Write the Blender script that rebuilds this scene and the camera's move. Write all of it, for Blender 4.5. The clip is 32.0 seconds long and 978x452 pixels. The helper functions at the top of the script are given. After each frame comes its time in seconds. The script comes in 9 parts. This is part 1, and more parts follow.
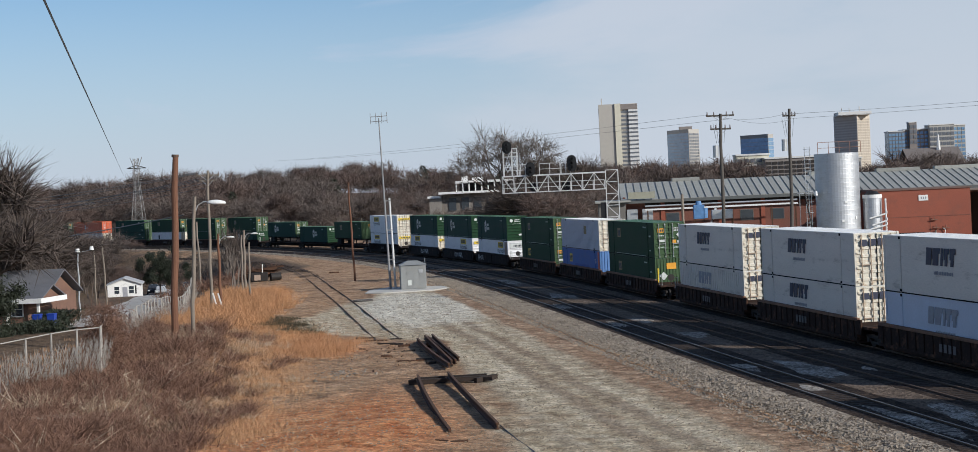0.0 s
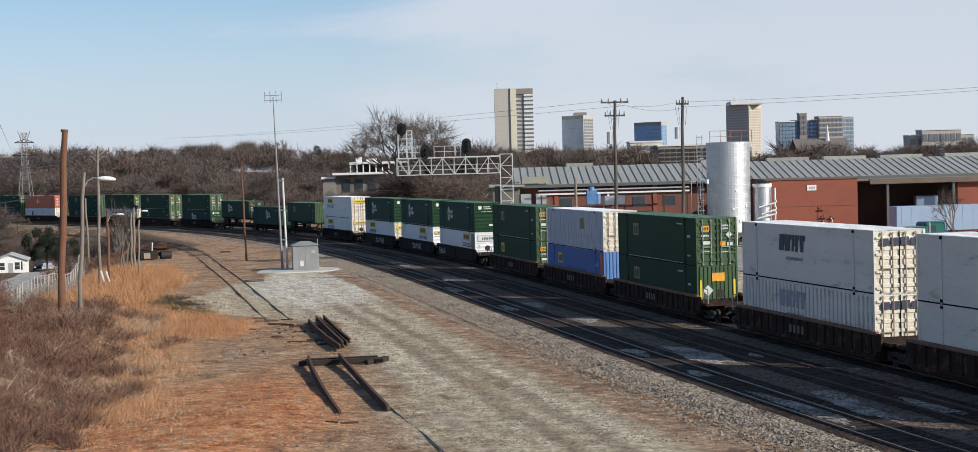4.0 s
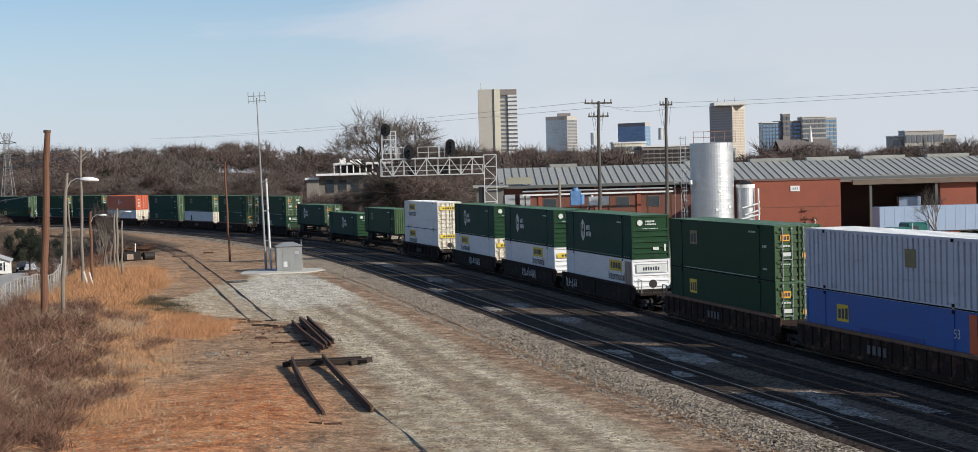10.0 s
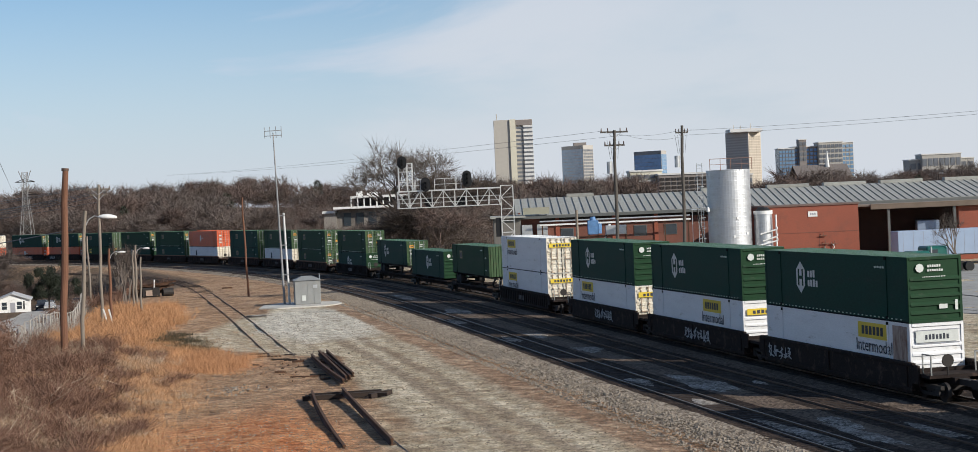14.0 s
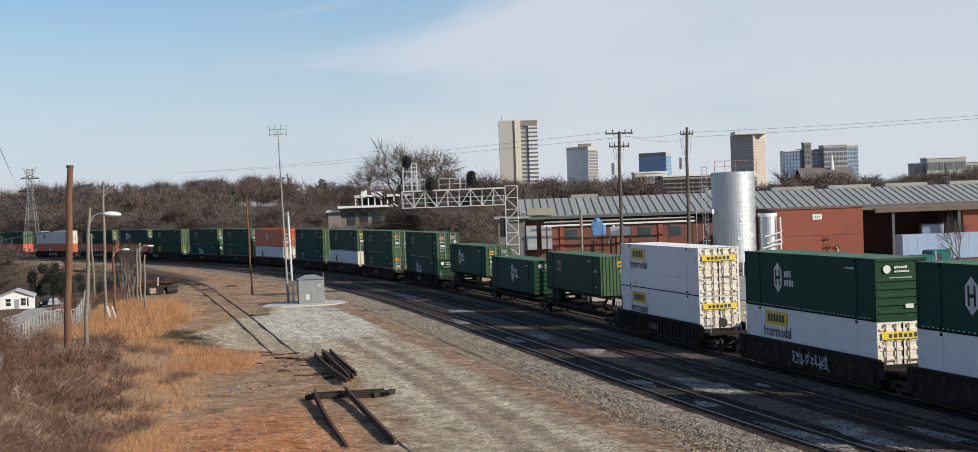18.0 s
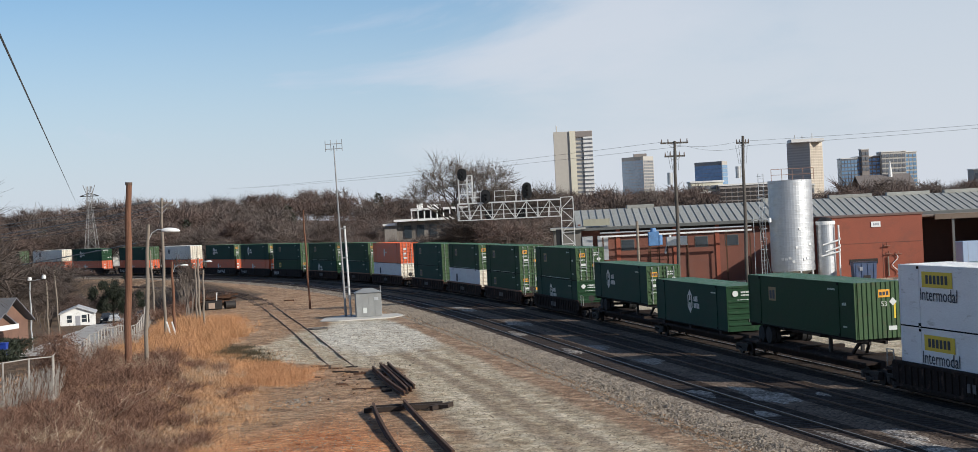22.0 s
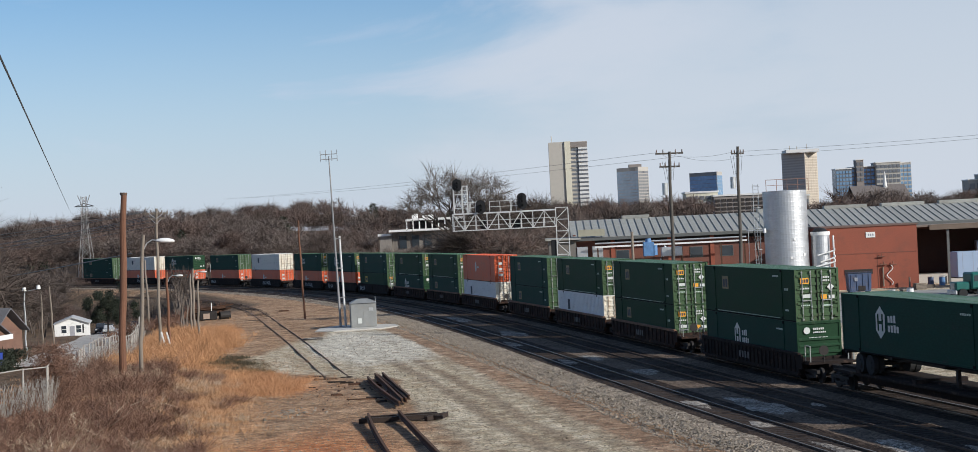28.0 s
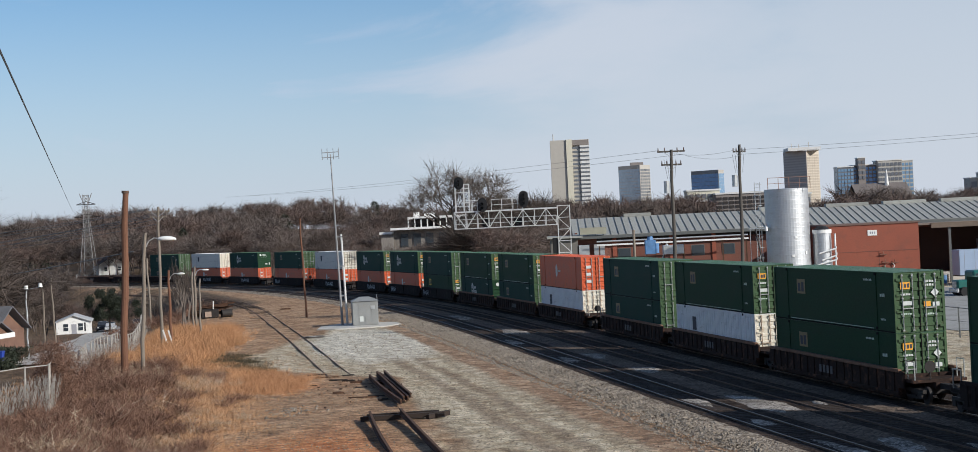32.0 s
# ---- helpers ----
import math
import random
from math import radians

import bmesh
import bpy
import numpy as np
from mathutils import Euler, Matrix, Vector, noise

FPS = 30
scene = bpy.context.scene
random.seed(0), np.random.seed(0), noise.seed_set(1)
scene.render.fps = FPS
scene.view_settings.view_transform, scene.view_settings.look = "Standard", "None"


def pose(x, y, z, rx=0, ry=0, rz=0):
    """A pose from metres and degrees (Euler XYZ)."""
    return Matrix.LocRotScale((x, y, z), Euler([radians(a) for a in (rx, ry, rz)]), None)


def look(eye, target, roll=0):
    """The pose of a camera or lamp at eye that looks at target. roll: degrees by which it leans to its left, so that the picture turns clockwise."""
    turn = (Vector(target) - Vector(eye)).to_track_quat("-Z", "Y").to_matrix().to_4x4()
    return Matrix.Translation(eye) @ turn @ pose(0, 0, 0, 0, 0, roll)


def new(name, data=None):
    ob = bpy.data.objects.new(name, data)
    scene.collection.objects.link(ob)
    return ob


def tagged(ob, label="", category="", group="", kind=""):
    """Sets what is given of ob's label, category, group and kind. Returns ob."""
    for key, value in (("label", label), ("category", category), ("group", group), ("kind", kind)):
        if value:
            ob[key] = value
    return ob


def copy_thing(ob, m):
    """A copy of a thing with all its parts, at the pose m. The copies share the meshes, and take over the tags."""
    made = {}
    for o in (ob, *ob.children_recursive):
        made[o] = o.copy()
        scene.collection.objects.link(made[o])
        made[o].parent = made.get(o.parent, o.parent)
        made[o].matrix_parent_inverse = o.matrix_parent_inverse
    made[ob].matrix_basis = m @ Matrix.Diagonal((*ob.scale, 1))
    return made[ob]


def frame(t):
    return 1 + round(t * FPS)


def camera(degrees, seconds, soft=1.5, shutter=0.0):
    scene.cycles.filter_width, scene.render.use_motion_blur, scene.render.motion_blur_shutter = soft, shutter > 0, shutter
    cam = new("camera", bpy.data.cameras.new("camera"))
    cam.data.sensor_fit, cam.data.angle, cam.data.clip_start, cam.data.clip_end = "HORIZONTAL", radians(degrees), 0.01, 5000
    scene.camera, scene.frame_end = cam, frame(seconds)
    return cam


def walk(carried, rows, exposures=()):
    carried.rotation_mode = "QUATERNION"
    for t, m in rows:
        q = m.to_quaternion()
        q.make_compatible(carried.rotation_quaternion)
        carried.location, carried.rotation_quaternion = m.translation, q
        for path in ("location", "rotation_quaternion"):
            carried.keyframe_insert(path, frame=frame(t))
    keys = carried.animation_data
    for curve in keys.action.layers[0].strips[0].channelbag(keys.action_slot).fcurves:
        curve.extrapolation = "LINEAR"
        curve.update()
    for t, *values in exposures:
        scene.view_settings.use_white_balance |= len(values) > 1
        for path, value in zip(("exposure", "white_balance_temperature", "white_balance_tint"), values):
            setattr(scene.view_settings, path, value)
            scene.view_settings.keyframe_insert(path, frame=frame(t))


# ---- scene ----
LENS = 33.57
EYE = (0.0, 0.0, 9.43)
cam = camera(LENS, 32.0, soft=0.8)
# seconds, tilt, lean, turn of the hand-held camera on its spot
TURNS = [
    (0.0, 88.742, 2.695, 3.499),
    (0.5, 88.932, 2.732, 3.839),
    (1.0, 88.834, 2.724, 3.909),
    (1.5, 88.814, 2.677, 3.778),
    (2.0, 88.939, 2.627, 3.758),
    (2.5, 88.312, 2.453, 2.621),
    (3.0, 88.447, 1.943, 1.738),
    (3.5, 87.319, 1.869, 0.494),
    (4.0, 87.994, 1.569, -0.233),
    (4.5, 87.829, 1.569, -0.233),
    (6.5, 88.562, 1.815, 0.151),
    (7.0, 88.653, 2.002, 0.028),
    (7.5, 88.896, 2.147, 0.125),
    (8.0, 88.728, 2.045, 0.233),
    (8.5, 88.859, 1.933, 0.319),
    (9.0, 88.833, 1.845, -0.038),
    (9.5, 88.678, 1.848, -0.035),
    (10.0, 88.005, 1.563, -0.803),
    (10.5, 88.303, 1.513, -0.750),
    (11.0, 88.570, 1.690, -0.102),
    (11.5, 88.694, 1.836, -0.255),
    (12.0, 88.801, 2.027, -0.206),
    (12.5, 88.892, 2.055, -0.325),
    (13.0, 88.808, 2.237, -0.292),
    (13.5, 89.011, 2.400, -0.412),
    (14.0, 89.112, 2.526, -0.208),
    (14.5, 89.141, 2.510, -0.257),
    (16.5, 89.110, 2.069, -0.192),
    (17.0, 89.141, 1.994, -0.002),
    (17.5, 89.076, 2.020, -0.068),
    (18.0, 89.129, 2.071, -0.054),
    (18.5, 89.169, 2.056, -0.091),
    (19.0, 88.945, 2.347, 0.263),
    (19.5, 89.111, 2.352, 0.281),
    (20.0, 89.186, 2.459, 0.363),
    (20.5, 89.040, 2.787, 0.959),
    (21.0, 89.300, 2.584, 1.169),
    (21.5, 89.371, 2.734, 1.675),
    (22.0, 89.631, 2.805, 1.920),
    (22.5, 89.488, 2.699, 1.405),
    (23.0, 89.462, 2.573, 1.531),
    (23.5, 89.468, 2.483, 1.431),
    (24.0, 89.313, 2.367, 1.190),
    (24.5, 89.371, 2.469, 1.158),
    (25.0, 89.656, 2.457, 1.072),
    (25.5, 89.885, 2.653, 1.210),
    (27.5, 89.879, 2.877, 1.808),
    (28.0, 89.990, 2.788, 1.743),
    (28.5, 89.928, 2.838, 1.744),
    (29.0, 90.011, 2.881, 1.699),
    (29.5, 89.947, 2.903, 1.281),
    (30.0, 89.924, 2.875, 1.545),
    (30.5, 89.938, 2.862, 1.881),
    (31.0, 90.009, 2.858, 1.883),
    (31.5, 89.928, 2.803, 1.910),
    (32.0, 89.925, 2.793, 1.802),
]
walk(cam, [(t, pose(*EYE, a, b, c)) for t, a, b, c in TURNS], [(0.0, -0.12, 6250, 10), (2.2, -0.11, 6280, 10), (3.8, 0.07, 6450, 10), (7.0, 0.05, 6560, 10), (18.0, 0.04, 6600, 10), (25.0, 0.02, 6400, 10), (29.0, -0.03, 6330, 10), (32.0, -0.06, 6320, 10)])

# ---- light ----
SUN_EL, SUN_X, SUN_Y = radians(26), 0.86, -0.51
world = bpy.data.worlds.new("world")
scene.world = world
world.use_nodes = True
wt = world.node_tree
wt.nodes.clear()
w_out = wt.nodes.new("ShaderNodeOutputWorld")
w_bg = wt.nodes.new("ShaderNodeBackground")
w_sky = wt.nodes.new("ShaderNodeTexSky")
w_sky.sky_type, w_sky.sun_disc = "NISHITA", False
w_sky.sun_elevation, w_sky.sun_rotation = SUN_EL, math.atan2(SUN_X, SUN_Y)
w_sky.air_density, w_sky.dust_density, w_sky.ozone_density = 1.0, 0.4, 2.0
w_co = wt.nodes.new("ShaderNodeTexCoord")
w_map = wt.nodes.new("ShaderNodeMapping")
w_map.inputs["Scale"].default_value = (2.2, 0.8, 6.5)
w_map.inputs["Rotation"].default_value = (0.0, 0.3, 0.0)
w_map.inputs["Location"].default_value = (0.35, 0.0, 0.4)
w_no = wt.nodes.new("ShaderNodeTexNoise")
w_no.inputs["Scale"].default_value, w_no.inputs["Detail"].default_value = 1.7, 7.0
w_no.inputs["Roughness"].default_value, w_no.inputs["Distortion"].default_value = 0.55, 0.4
w_ra = wt.nodes.new("ShaderNodeMapRange")
w_ra.inputs["From Min"].default_value, w_ra.inputs["From Max"].default_value = 0.45, 0.64
w_ra.inputs["To Min"].default_value, w_ra.inputs["To Max"].default_value = 0.0, 0.6
w_sep = wt.nodes.new("ShaderNodeSeparateXYZ")
w_hz = wt.nodes.new("ShaderNodeMapRange")              # haze thins out with height
w_hz.interpolation_type = "SMOOTHSTEP"
w_hz.inputs["From Min"].default_value, w_hz.inputs["From Max"].default_value = -0.05, 0.2
w_hz.inputs["To Min"].default_value, w_hz.inputs["To Max"].default_value = 0.92, 0.0
w_thin = wt.nodes.new("ShaderNodeMapRange")            # so does the cirrus
w_thin.inputs["From Min"].default_value, w_thin.inputs["From Max"].default_value = 0.1, 0.75
w_thin.inputs["To Min"].default_value, w_thin.inputs["To Max"].default_value = 1.0, 0.1
w_mul = wt.nodes.new("ShaderNodeMath")
w_mul.operation = "MULTIPLY"
w_max = wt.nodes.new("ShaderNodeMath")
w_max.operation = "MAXIMUM"
w_mix = wt.nodes.new("ShaderNodeMix")
w_mix.data_type = "RGBA"
w_mix.inputs[7].default_value = (7.5, 7.95, 9.4, 1)
wt.links.new(w_co.outputs["Generated"], w_map.inputs["Vector"])
wt.links.new(w_co.outputs["Generated"], w_sep.inputs["Vector"])
wt.links.new(w_sep.outputs["Z"], w_hz.inputs["Value"])
wt.links.new(w_sep.outputs["Z"], w_thin.inputs["Value"])
wt.links.new(w_map.outputs["Vector"], w_no.inputs["Vector"])
wt.links.new(w_no.outputs["Fac"], w_ra.inputs["Value"])
wt.links.new(w_ra.outputs["Result"], w_mul.inputs[0])
wt.links.new(w_thin.outputs["Result"], w_mul.inputs[1])
wt.links.new(w_hz.outputs["Result"], w_max.inputs[0])
wt.links.new(w_mul.outputs[0], w_max.inputs[1])
wt.links.new(w_max.outputs[0], w_mix.inputs[0])
w_blue = wt.nodes.new("ShaderNodeMix")                  # clear winter air
w_blue.data_type, w_blue.blend_type = "RGBA", "MULTIPLY"
w_blue.inputs[0].default_value = 1.0
w_blue.inputs[7].default_value = (0.76, 1.05, 1.29, 1)
wt.links.new(w_sky.outputs["Color"], w_blue.inputs[6])
wt.links.new(w_blue.outputs[2], w_mix.inputs[6])
w_side = wt.nodes.new("ShaderNodeMapRange")            # thin high cloud thickens towards the east
w_side.interpolation_type = "SMOOTHSTEP"
w_side.inputs["From Min"].default_value, w_side.inputs["From Max"].default_value = -0.07, 0.13
w_side.inputs["To Min"].default_value, w_side.inputs["To Max"].default_value = 0.0, 0.75
w_s2 = wt.nodes.new("ShaderNodeMath")
w_s2.operation = "MULTIPLY"
w_veil = wt.nodes.new("ShaderNodeMix")
w_veil.data_type = "RGBA"
w_veil.inputs[7].default_value = (7.6, 8.15, 8.95, 1)
w_fray = wt.nodes.new("ShaderNodeMath")
w_fray.operation = "MULTIPLY_ADD"
w_fray.inputs[1].default_value = 0.7
w_off = wt.nodes.new("ShaderNodeMath")
w_off.operation = "SUBTRACT"
w_off.inputs[1].default_value = 0.36
wt.links.new(w_no.outputs["Fac"], w_fray.inputs[0])
wt.links.new(w_sep.outputs["X"], w_fray.inputs[2])
wt.links.new(w_fray.outputs[0], w_off.inputs[0])
wt.links.new(w_off.outputs[0], w_side.inputs["Value"])
wt.links.new(w_side.outputs["Result"], w_s2.inputs[0])
wt.links.new(w_thin.outputs["Result"], w_s2.inputs[1])
wt.links.new(w_s2.outputs[0], w_veil.inputs[0])
wt.links.new(w_mix.outputs[2], w_veil.inputs[6])
wt.links.new(w_veil.outputs[2], w_bg.inputs["Color"])
w_bg.inputs["Strength"].default_value = 0.084
wt.links.new(w_bg.outputs["Background"], w_out.inputs["Surface"])

sun_data = bpy.data.lights.new("sun", "SUN")
sun_data.energy, sun_data.angle, sun_data.color = 5.0, radians(0.6), (1.0, 0.95, 0.87)
sun = new("sun", sun_data)
_c = math.cos(SUN_EL)
sun.matrix_world = look((SUN_X * _c * 50, SUN_Y * _c * 50, math.sin(SUN_EL) * 50), (0, 0, 0))

# ---- materials ----
MATS = {}


def mat(name, col, rough=0.75, metal=0.0, var=0.25, scale=3.0, fine=40.0, bump=0.15, dirt=None, dirt_amt=0.0, stretch=(1, 1, 1), spec=0.4, piece=0.0):
    """A surface with a broad and a fine variation, optional dirt of its own shape and fine relief."""
    if name in MATS:
        return MATS[name]
    m = bpy.data.materials.new(name)
    MATS[name] = m
    m.use_nodes = True
    nt = m.node_tree
    N, L = nt.nodes, nt.links
    bs = N["Principled BSDF"]
    bs.inputs["Metallic"].default_value = metal
    bs.inputs["Specular IOR Level"].default_value = spec
    co = N.new("ShaderNodeTexCoord")
    mp = N.new("ShaderNodeMapping")
    mp.inputs["Scale"].default_value = stretch
    L.new(co.outputs["Object"], mp.inputs["Vector"])
    n1 = N.new("ShaderNodeTexNoise")
    n1.inputs["Scale"].default_value, n1.inputs["Detail"].default_value = scale, 5
    n2 = N.new("ShaderNodeTexNoise")
    n2.inputs["Scale"].default_value, n2.inputs["Detail"].default_value = fine, 3
    L.new(mp.outputs["Vector"], n1.inputs["Vector"])
    L.new(mp.outputs["Vector"], n2.inputs["Vector"])
    add = N.new("ShaderNodeMath")
    add.operation = "ADD"
    L.new(n1.outputs["Fac"], add.inputs[0])
    L.new(n2.outputs["Fac"], add.inputs[1])
    last = add.outputs[0]
    if piece:
        inf = N.new("ShaderNodeObjectInfo")
        a2 = N.new("ShaderNodeMath")
        a2.operation = "MULTIPLY_ADD"
        a2.inputs[1].default_value = piece
        L.new(inf.outputs["Random"], a2.inputs[0])
        L.new(last, a2.inputs[2])
        a3 = N.new("ShaderNodeMath")
        a3.operation = "SUBTRACT"
        a3.inputs[1].default_value = piece / 2
        L.new(a2.outputs[0], a3.inputs[0])
        last = a3.outputs[0]
    mr = N.new("ShaderNodeMapRange")
    mr.inputs["From Min"].default_value, mr.inputs["From Max"].default_value = 0.55, 1.45
    mr.inputs["To Min"].default_value, mr.inputs["To Max"].default_value = 1 - var, 1 + var
    L.new(last, mr.inputs["Value"])
    mul = N.new("ShaderNodeMix")
    mul.data_type, mul.blend_type = "RGBA", "MULTIPLY"
    mul.inputs[0].default_value = 1.0
    mul.inputs[6].default_value = (*col, 1)
    L.new(mr.outputs["Result"], mul.inputs[7])
    out = mul.outputs[2]
    if dirt:
        n3 = N.new("ShaderNodeTexNoise")
        n3.inputs["Scale"].default_value, n3.inputs["Detail"].default_value = scale * 1.7, 8
        n3.inputs["Roughness"].default_value = 0.7
        L.new(mp.outputs["Vector"], n3.inputs["Vector"])
        r3 = N.new("ShaderNodeMapRange")
        r3.inputs["From Min"].default_value, r3.inputs["From Max"].default_value = 0.62 - 0.35 * dirt_amt, 0.78 - 0.2 * dirt_amt
        L.new(n3.outputs["Fac"], r3.inputs["Value"])
        dm = N.new("ShaderNodeMix")
        dm.data_type = "RGBA"
        dm.inputs[7].default_value = (*dirt, 1)
        L.new(r3.outputs["Result"], dm.inputs[0])
        L.new(out, dm.inputs[6])
        out = dm.outputs[2]
    L.new(out, bs.inputs["Base Color"])
    rr = N.new("ShaderNodeMapRange")
    rr.inputs["To Min"].default_value, rr.inputs["To Max"].default_value = max(rough - 0.12, 0.02), min(rough + 0.12, 1)
    L.new(n1.outputs["Fac"], rr.inputs["Value"])
    L.new(rr.outputs["Result"], bs.inputs["Roughness"])
    if bump:
        bp = N.new("ShaderNodeBump")
        bp.inputs["Strength"].default_value, bp.inputs["Distance"].default_value = bump, 0.03
        L.new(n2.outputs["Fac"], bp.inputs["Height"])
        L.new(bp.outputs["Normal"], bs.inputs["Normal"])
    return m


def glass_mat(name, col, rough=0.12):
    return mat(name, col, rough, 0.0, 0.25, 0.05, 0.4, 0.0, spec=0.9)


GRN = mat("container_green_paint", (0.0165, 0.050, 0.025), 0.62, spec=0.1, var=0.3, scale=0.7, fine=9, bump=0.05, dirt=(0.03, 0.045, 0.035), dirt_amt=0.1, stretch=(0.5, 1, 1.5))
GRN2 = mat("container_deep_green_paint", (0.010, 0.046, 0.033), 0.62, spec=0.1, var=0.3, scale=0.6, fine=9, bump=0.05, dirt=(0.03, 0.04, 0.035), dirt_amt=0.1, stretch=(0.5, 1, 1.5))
# end green is lighter than the side green: the sun on the ends is in it
GRND = mat("container_sunlit_end_green", (0.050, 0.094, 0.042), 0.6, spec=0.25, var=0.3, scale=1.3, fine=20, bump=0.08, dirt=(0.07, 0.06, 0.035), dirt_amt=0.25)
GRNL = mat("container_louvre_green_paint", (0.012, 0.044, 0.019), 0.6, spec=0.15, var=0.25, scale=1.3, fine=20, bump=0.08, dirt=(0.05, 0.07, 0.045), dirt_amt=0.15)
GAPBLK = mat("gap_black", (0.012, 0.012, 0.012), 0.9, spec=0.1, var=0.3, scale=3, bump=0.0)
# roof green is lightened against the sides for the light from above
GROOF = mat("container_sunlit_roof_green", (0.050, 0.125, 0.072), 0.55, spec=0.3, var=0.35, scale=0.5, fine=6, bump=0.05, dirt=(0.16, 0.2, 0.16), dirt_amt=0.3, stretch=(0.4, 1, 1))
WHT = mat("container_white_paint", (0.72, 0.72, 0.72), 0.5, var=0.12, scale=0.8, fine=12, bump=0.04, dirt=(0.30, 0.27, 0.23), dirt_amt=0.16, stretch=(0.4, 1, 2))
RIBW = mat("container_blue_grey_paint", (0.46, 0.485, 0.55), 0.5, var=0.12, scale=0.8, fine=12, bump=0.04, dirt=(0.28, 0.27, 0.27), dirt_amt=0.16, stretch=(0.4, 1, 2))
MASTM = mat("mast_weathered_steel", (0.27, 0.27, 0.27), 0.6, 0.3, var=0.2, scale=2, bump=0.05)
WHTD = mat("container_white_door_paint", (0.66, 0.62, 0.52), 0.5, var=0.2, scale=1.5, fine=20, bump=0.06, dirt=(0.40, 0.25, 0.13), dirt_amt=0.32)
WROOF = mat("container_white_roof", (0.72, 0.72, 0.70), 0.45, var=0.15, scale=0.6, fine=8, bump=0.04, dirt=(0.4, 0.38, 0.34), dirt_amt=0.2)
GREYW = mat("container_grey_white_paint", (0.64, 0.60, 0.54), 0.5, var=0.14, scale=0.6, fine=10, bump=0.04, dirt=(0.26, 0.24, 0.21), dirt_amt=0.2, stretch=(0.4, 1, 2))
PALE = mat("container_pale_blue_paint", (0.50, 0.56, 0.66), 0.5, var=0.12, scale=0.6, fine=10, bump=0.04)
BLU = mat("container_blue_paint", (0.026, 0.10, 0.35), 0.55, var=0.25, scale=0.7, fine=10, bump=0.05, dirt=(0.07, 0.10, 0.2), dirt_amt=0.12)
# lighter copy of the side blue, with the sun on the end put into it
BLUE_END = mat("container_sunlit_blue_end", (0.10, 0.21, 0.44), 0.55, var=0.2, scale=0.9, fine=12, bump=0.05, dirt=(0.12, 0.14, 0.2), dirt_amt=0.15)
ORG = mat("container_orange_paint", (0.58, 0.105, 0.035), 0.5, var=0.2, scale=0.8, fine=12, bump=0.05, dirt=(0.3, 0.1, 0.05), dirt_amt=0.2)
YEL = mat("decal_yellow", (0.66, 0.48, 0.04), 0.55, var=0.15, scale=3, bump=0.0)
YEO = mat("decal_orange", (0.72, 0.33, 0.03), 0.55, var=0.15, scale=3, bump=0.0)
DEC = mat("decal_white", (0.55, 0.57, 0.54), 0.55, var=0.15, scale=4, bump=0.0)
DARK = mat("decal_dark", (0.03, 0.035, 0.05), 0.6, var=0.2, scale=4, bump=0.0)
NAVY = mat("decal_navy", (0.035, 0.04, 0.07), 0.6, var=0.3, scale=3, bump=0.0)
FADE = mat("decal_faded_grey", (0.28, 0.29, 0.32), 0.6, var=0.3, scale=3, bump=0.0)
OLIVE = mat("decal_weathered_tan", (0.20, 0.16, 0.075), 0.6, var=0.3, scale=5, bump=0.0)
TEALD = mat("decal_dull_green_white", (0.45, 0.55, 0.47), 0.6, var=0.15, scale=4, bump=0.0)
BARD = mat("weathered_bar", (0.36, 0.27, 0.20), 0.7, 0.2, var=0.35, scale=5, bump=0.05)
BAR = mat("galvanised_bar", (0.42, 0.43, 0.42), 0.4, 0.8, var=0.2, scale=5, bump=0.05)
CAR = mat("well_car_brown", (0.034, 0.022, 0.018), 0.9, spec=0.12, var=0.4, scale=0.8, fine=14, bump=0.2, dirt=(0.16, 0.08, 0.05), dirt_amt=0.3)
CARD = mat("well_car_black_brown", (0.024, 0.018, 0.016), 0.9, spec=0.12, var=0.4, scale=0.9, fine=14, bump=0.2, dirt=(0.10, 0.065, 0.05), dirt_amt=0.25)
CHORD = mat("well_car_rusty_chord", (0.19, 0.10, 0.06), 0.8, var=0.4, scale=1.2, fine=14, bump=0.2, dirt=(0.09, 0.05, 0.03), dirt_amt=0.3)
IRON = mat("bogie_iron", (0.03, 0.026, 0.024), 0.7, 0.3, var=0.4, scale=4, bump=0.2)
TYRE = mat("tyre_rubber", (0.02, 0.02, 0.02), 0.9, var=0.3, scale=6, bump=0.1)
GRAF = mat("graffiti_pale", (0.36, 0.37, 0.38), 0.7, var=0.35, scale=5, bump=0.0)
RAILM = mat("rail_steel", (0.12, 0.075, 0.052), 0.8, 0.1, var=0.4, scale=3, fine=20, bump=0.1)
RAILT = mat("rail_head_worn", (0.30, 0.27, 0.245), 0.42, 0.8, var=0.3, scale=3, fine=20, bump=0.05)
TIE = mat("tie_wood", (0.028, 0.019, 0.0145), 0.9, var=0.5, scale=5, fine=40, bump=0.4, piece=0.5)
RUSTM = mat("scrap_rust", (0.075, 0.038, 0.022), 0.9, 0.1, var=0.5, scale=2.5, fine=25, bump=0.3, dirt=(0.14, 0.06, 0.03), dirt_amt=0.3)
POLEW = mat("pole_wood_brown", (0.155, 0.073, 0.043), 0.9, var=0.4, scale=2, fine=20, bump=0.4, stretch=(3, 3, 0.3))
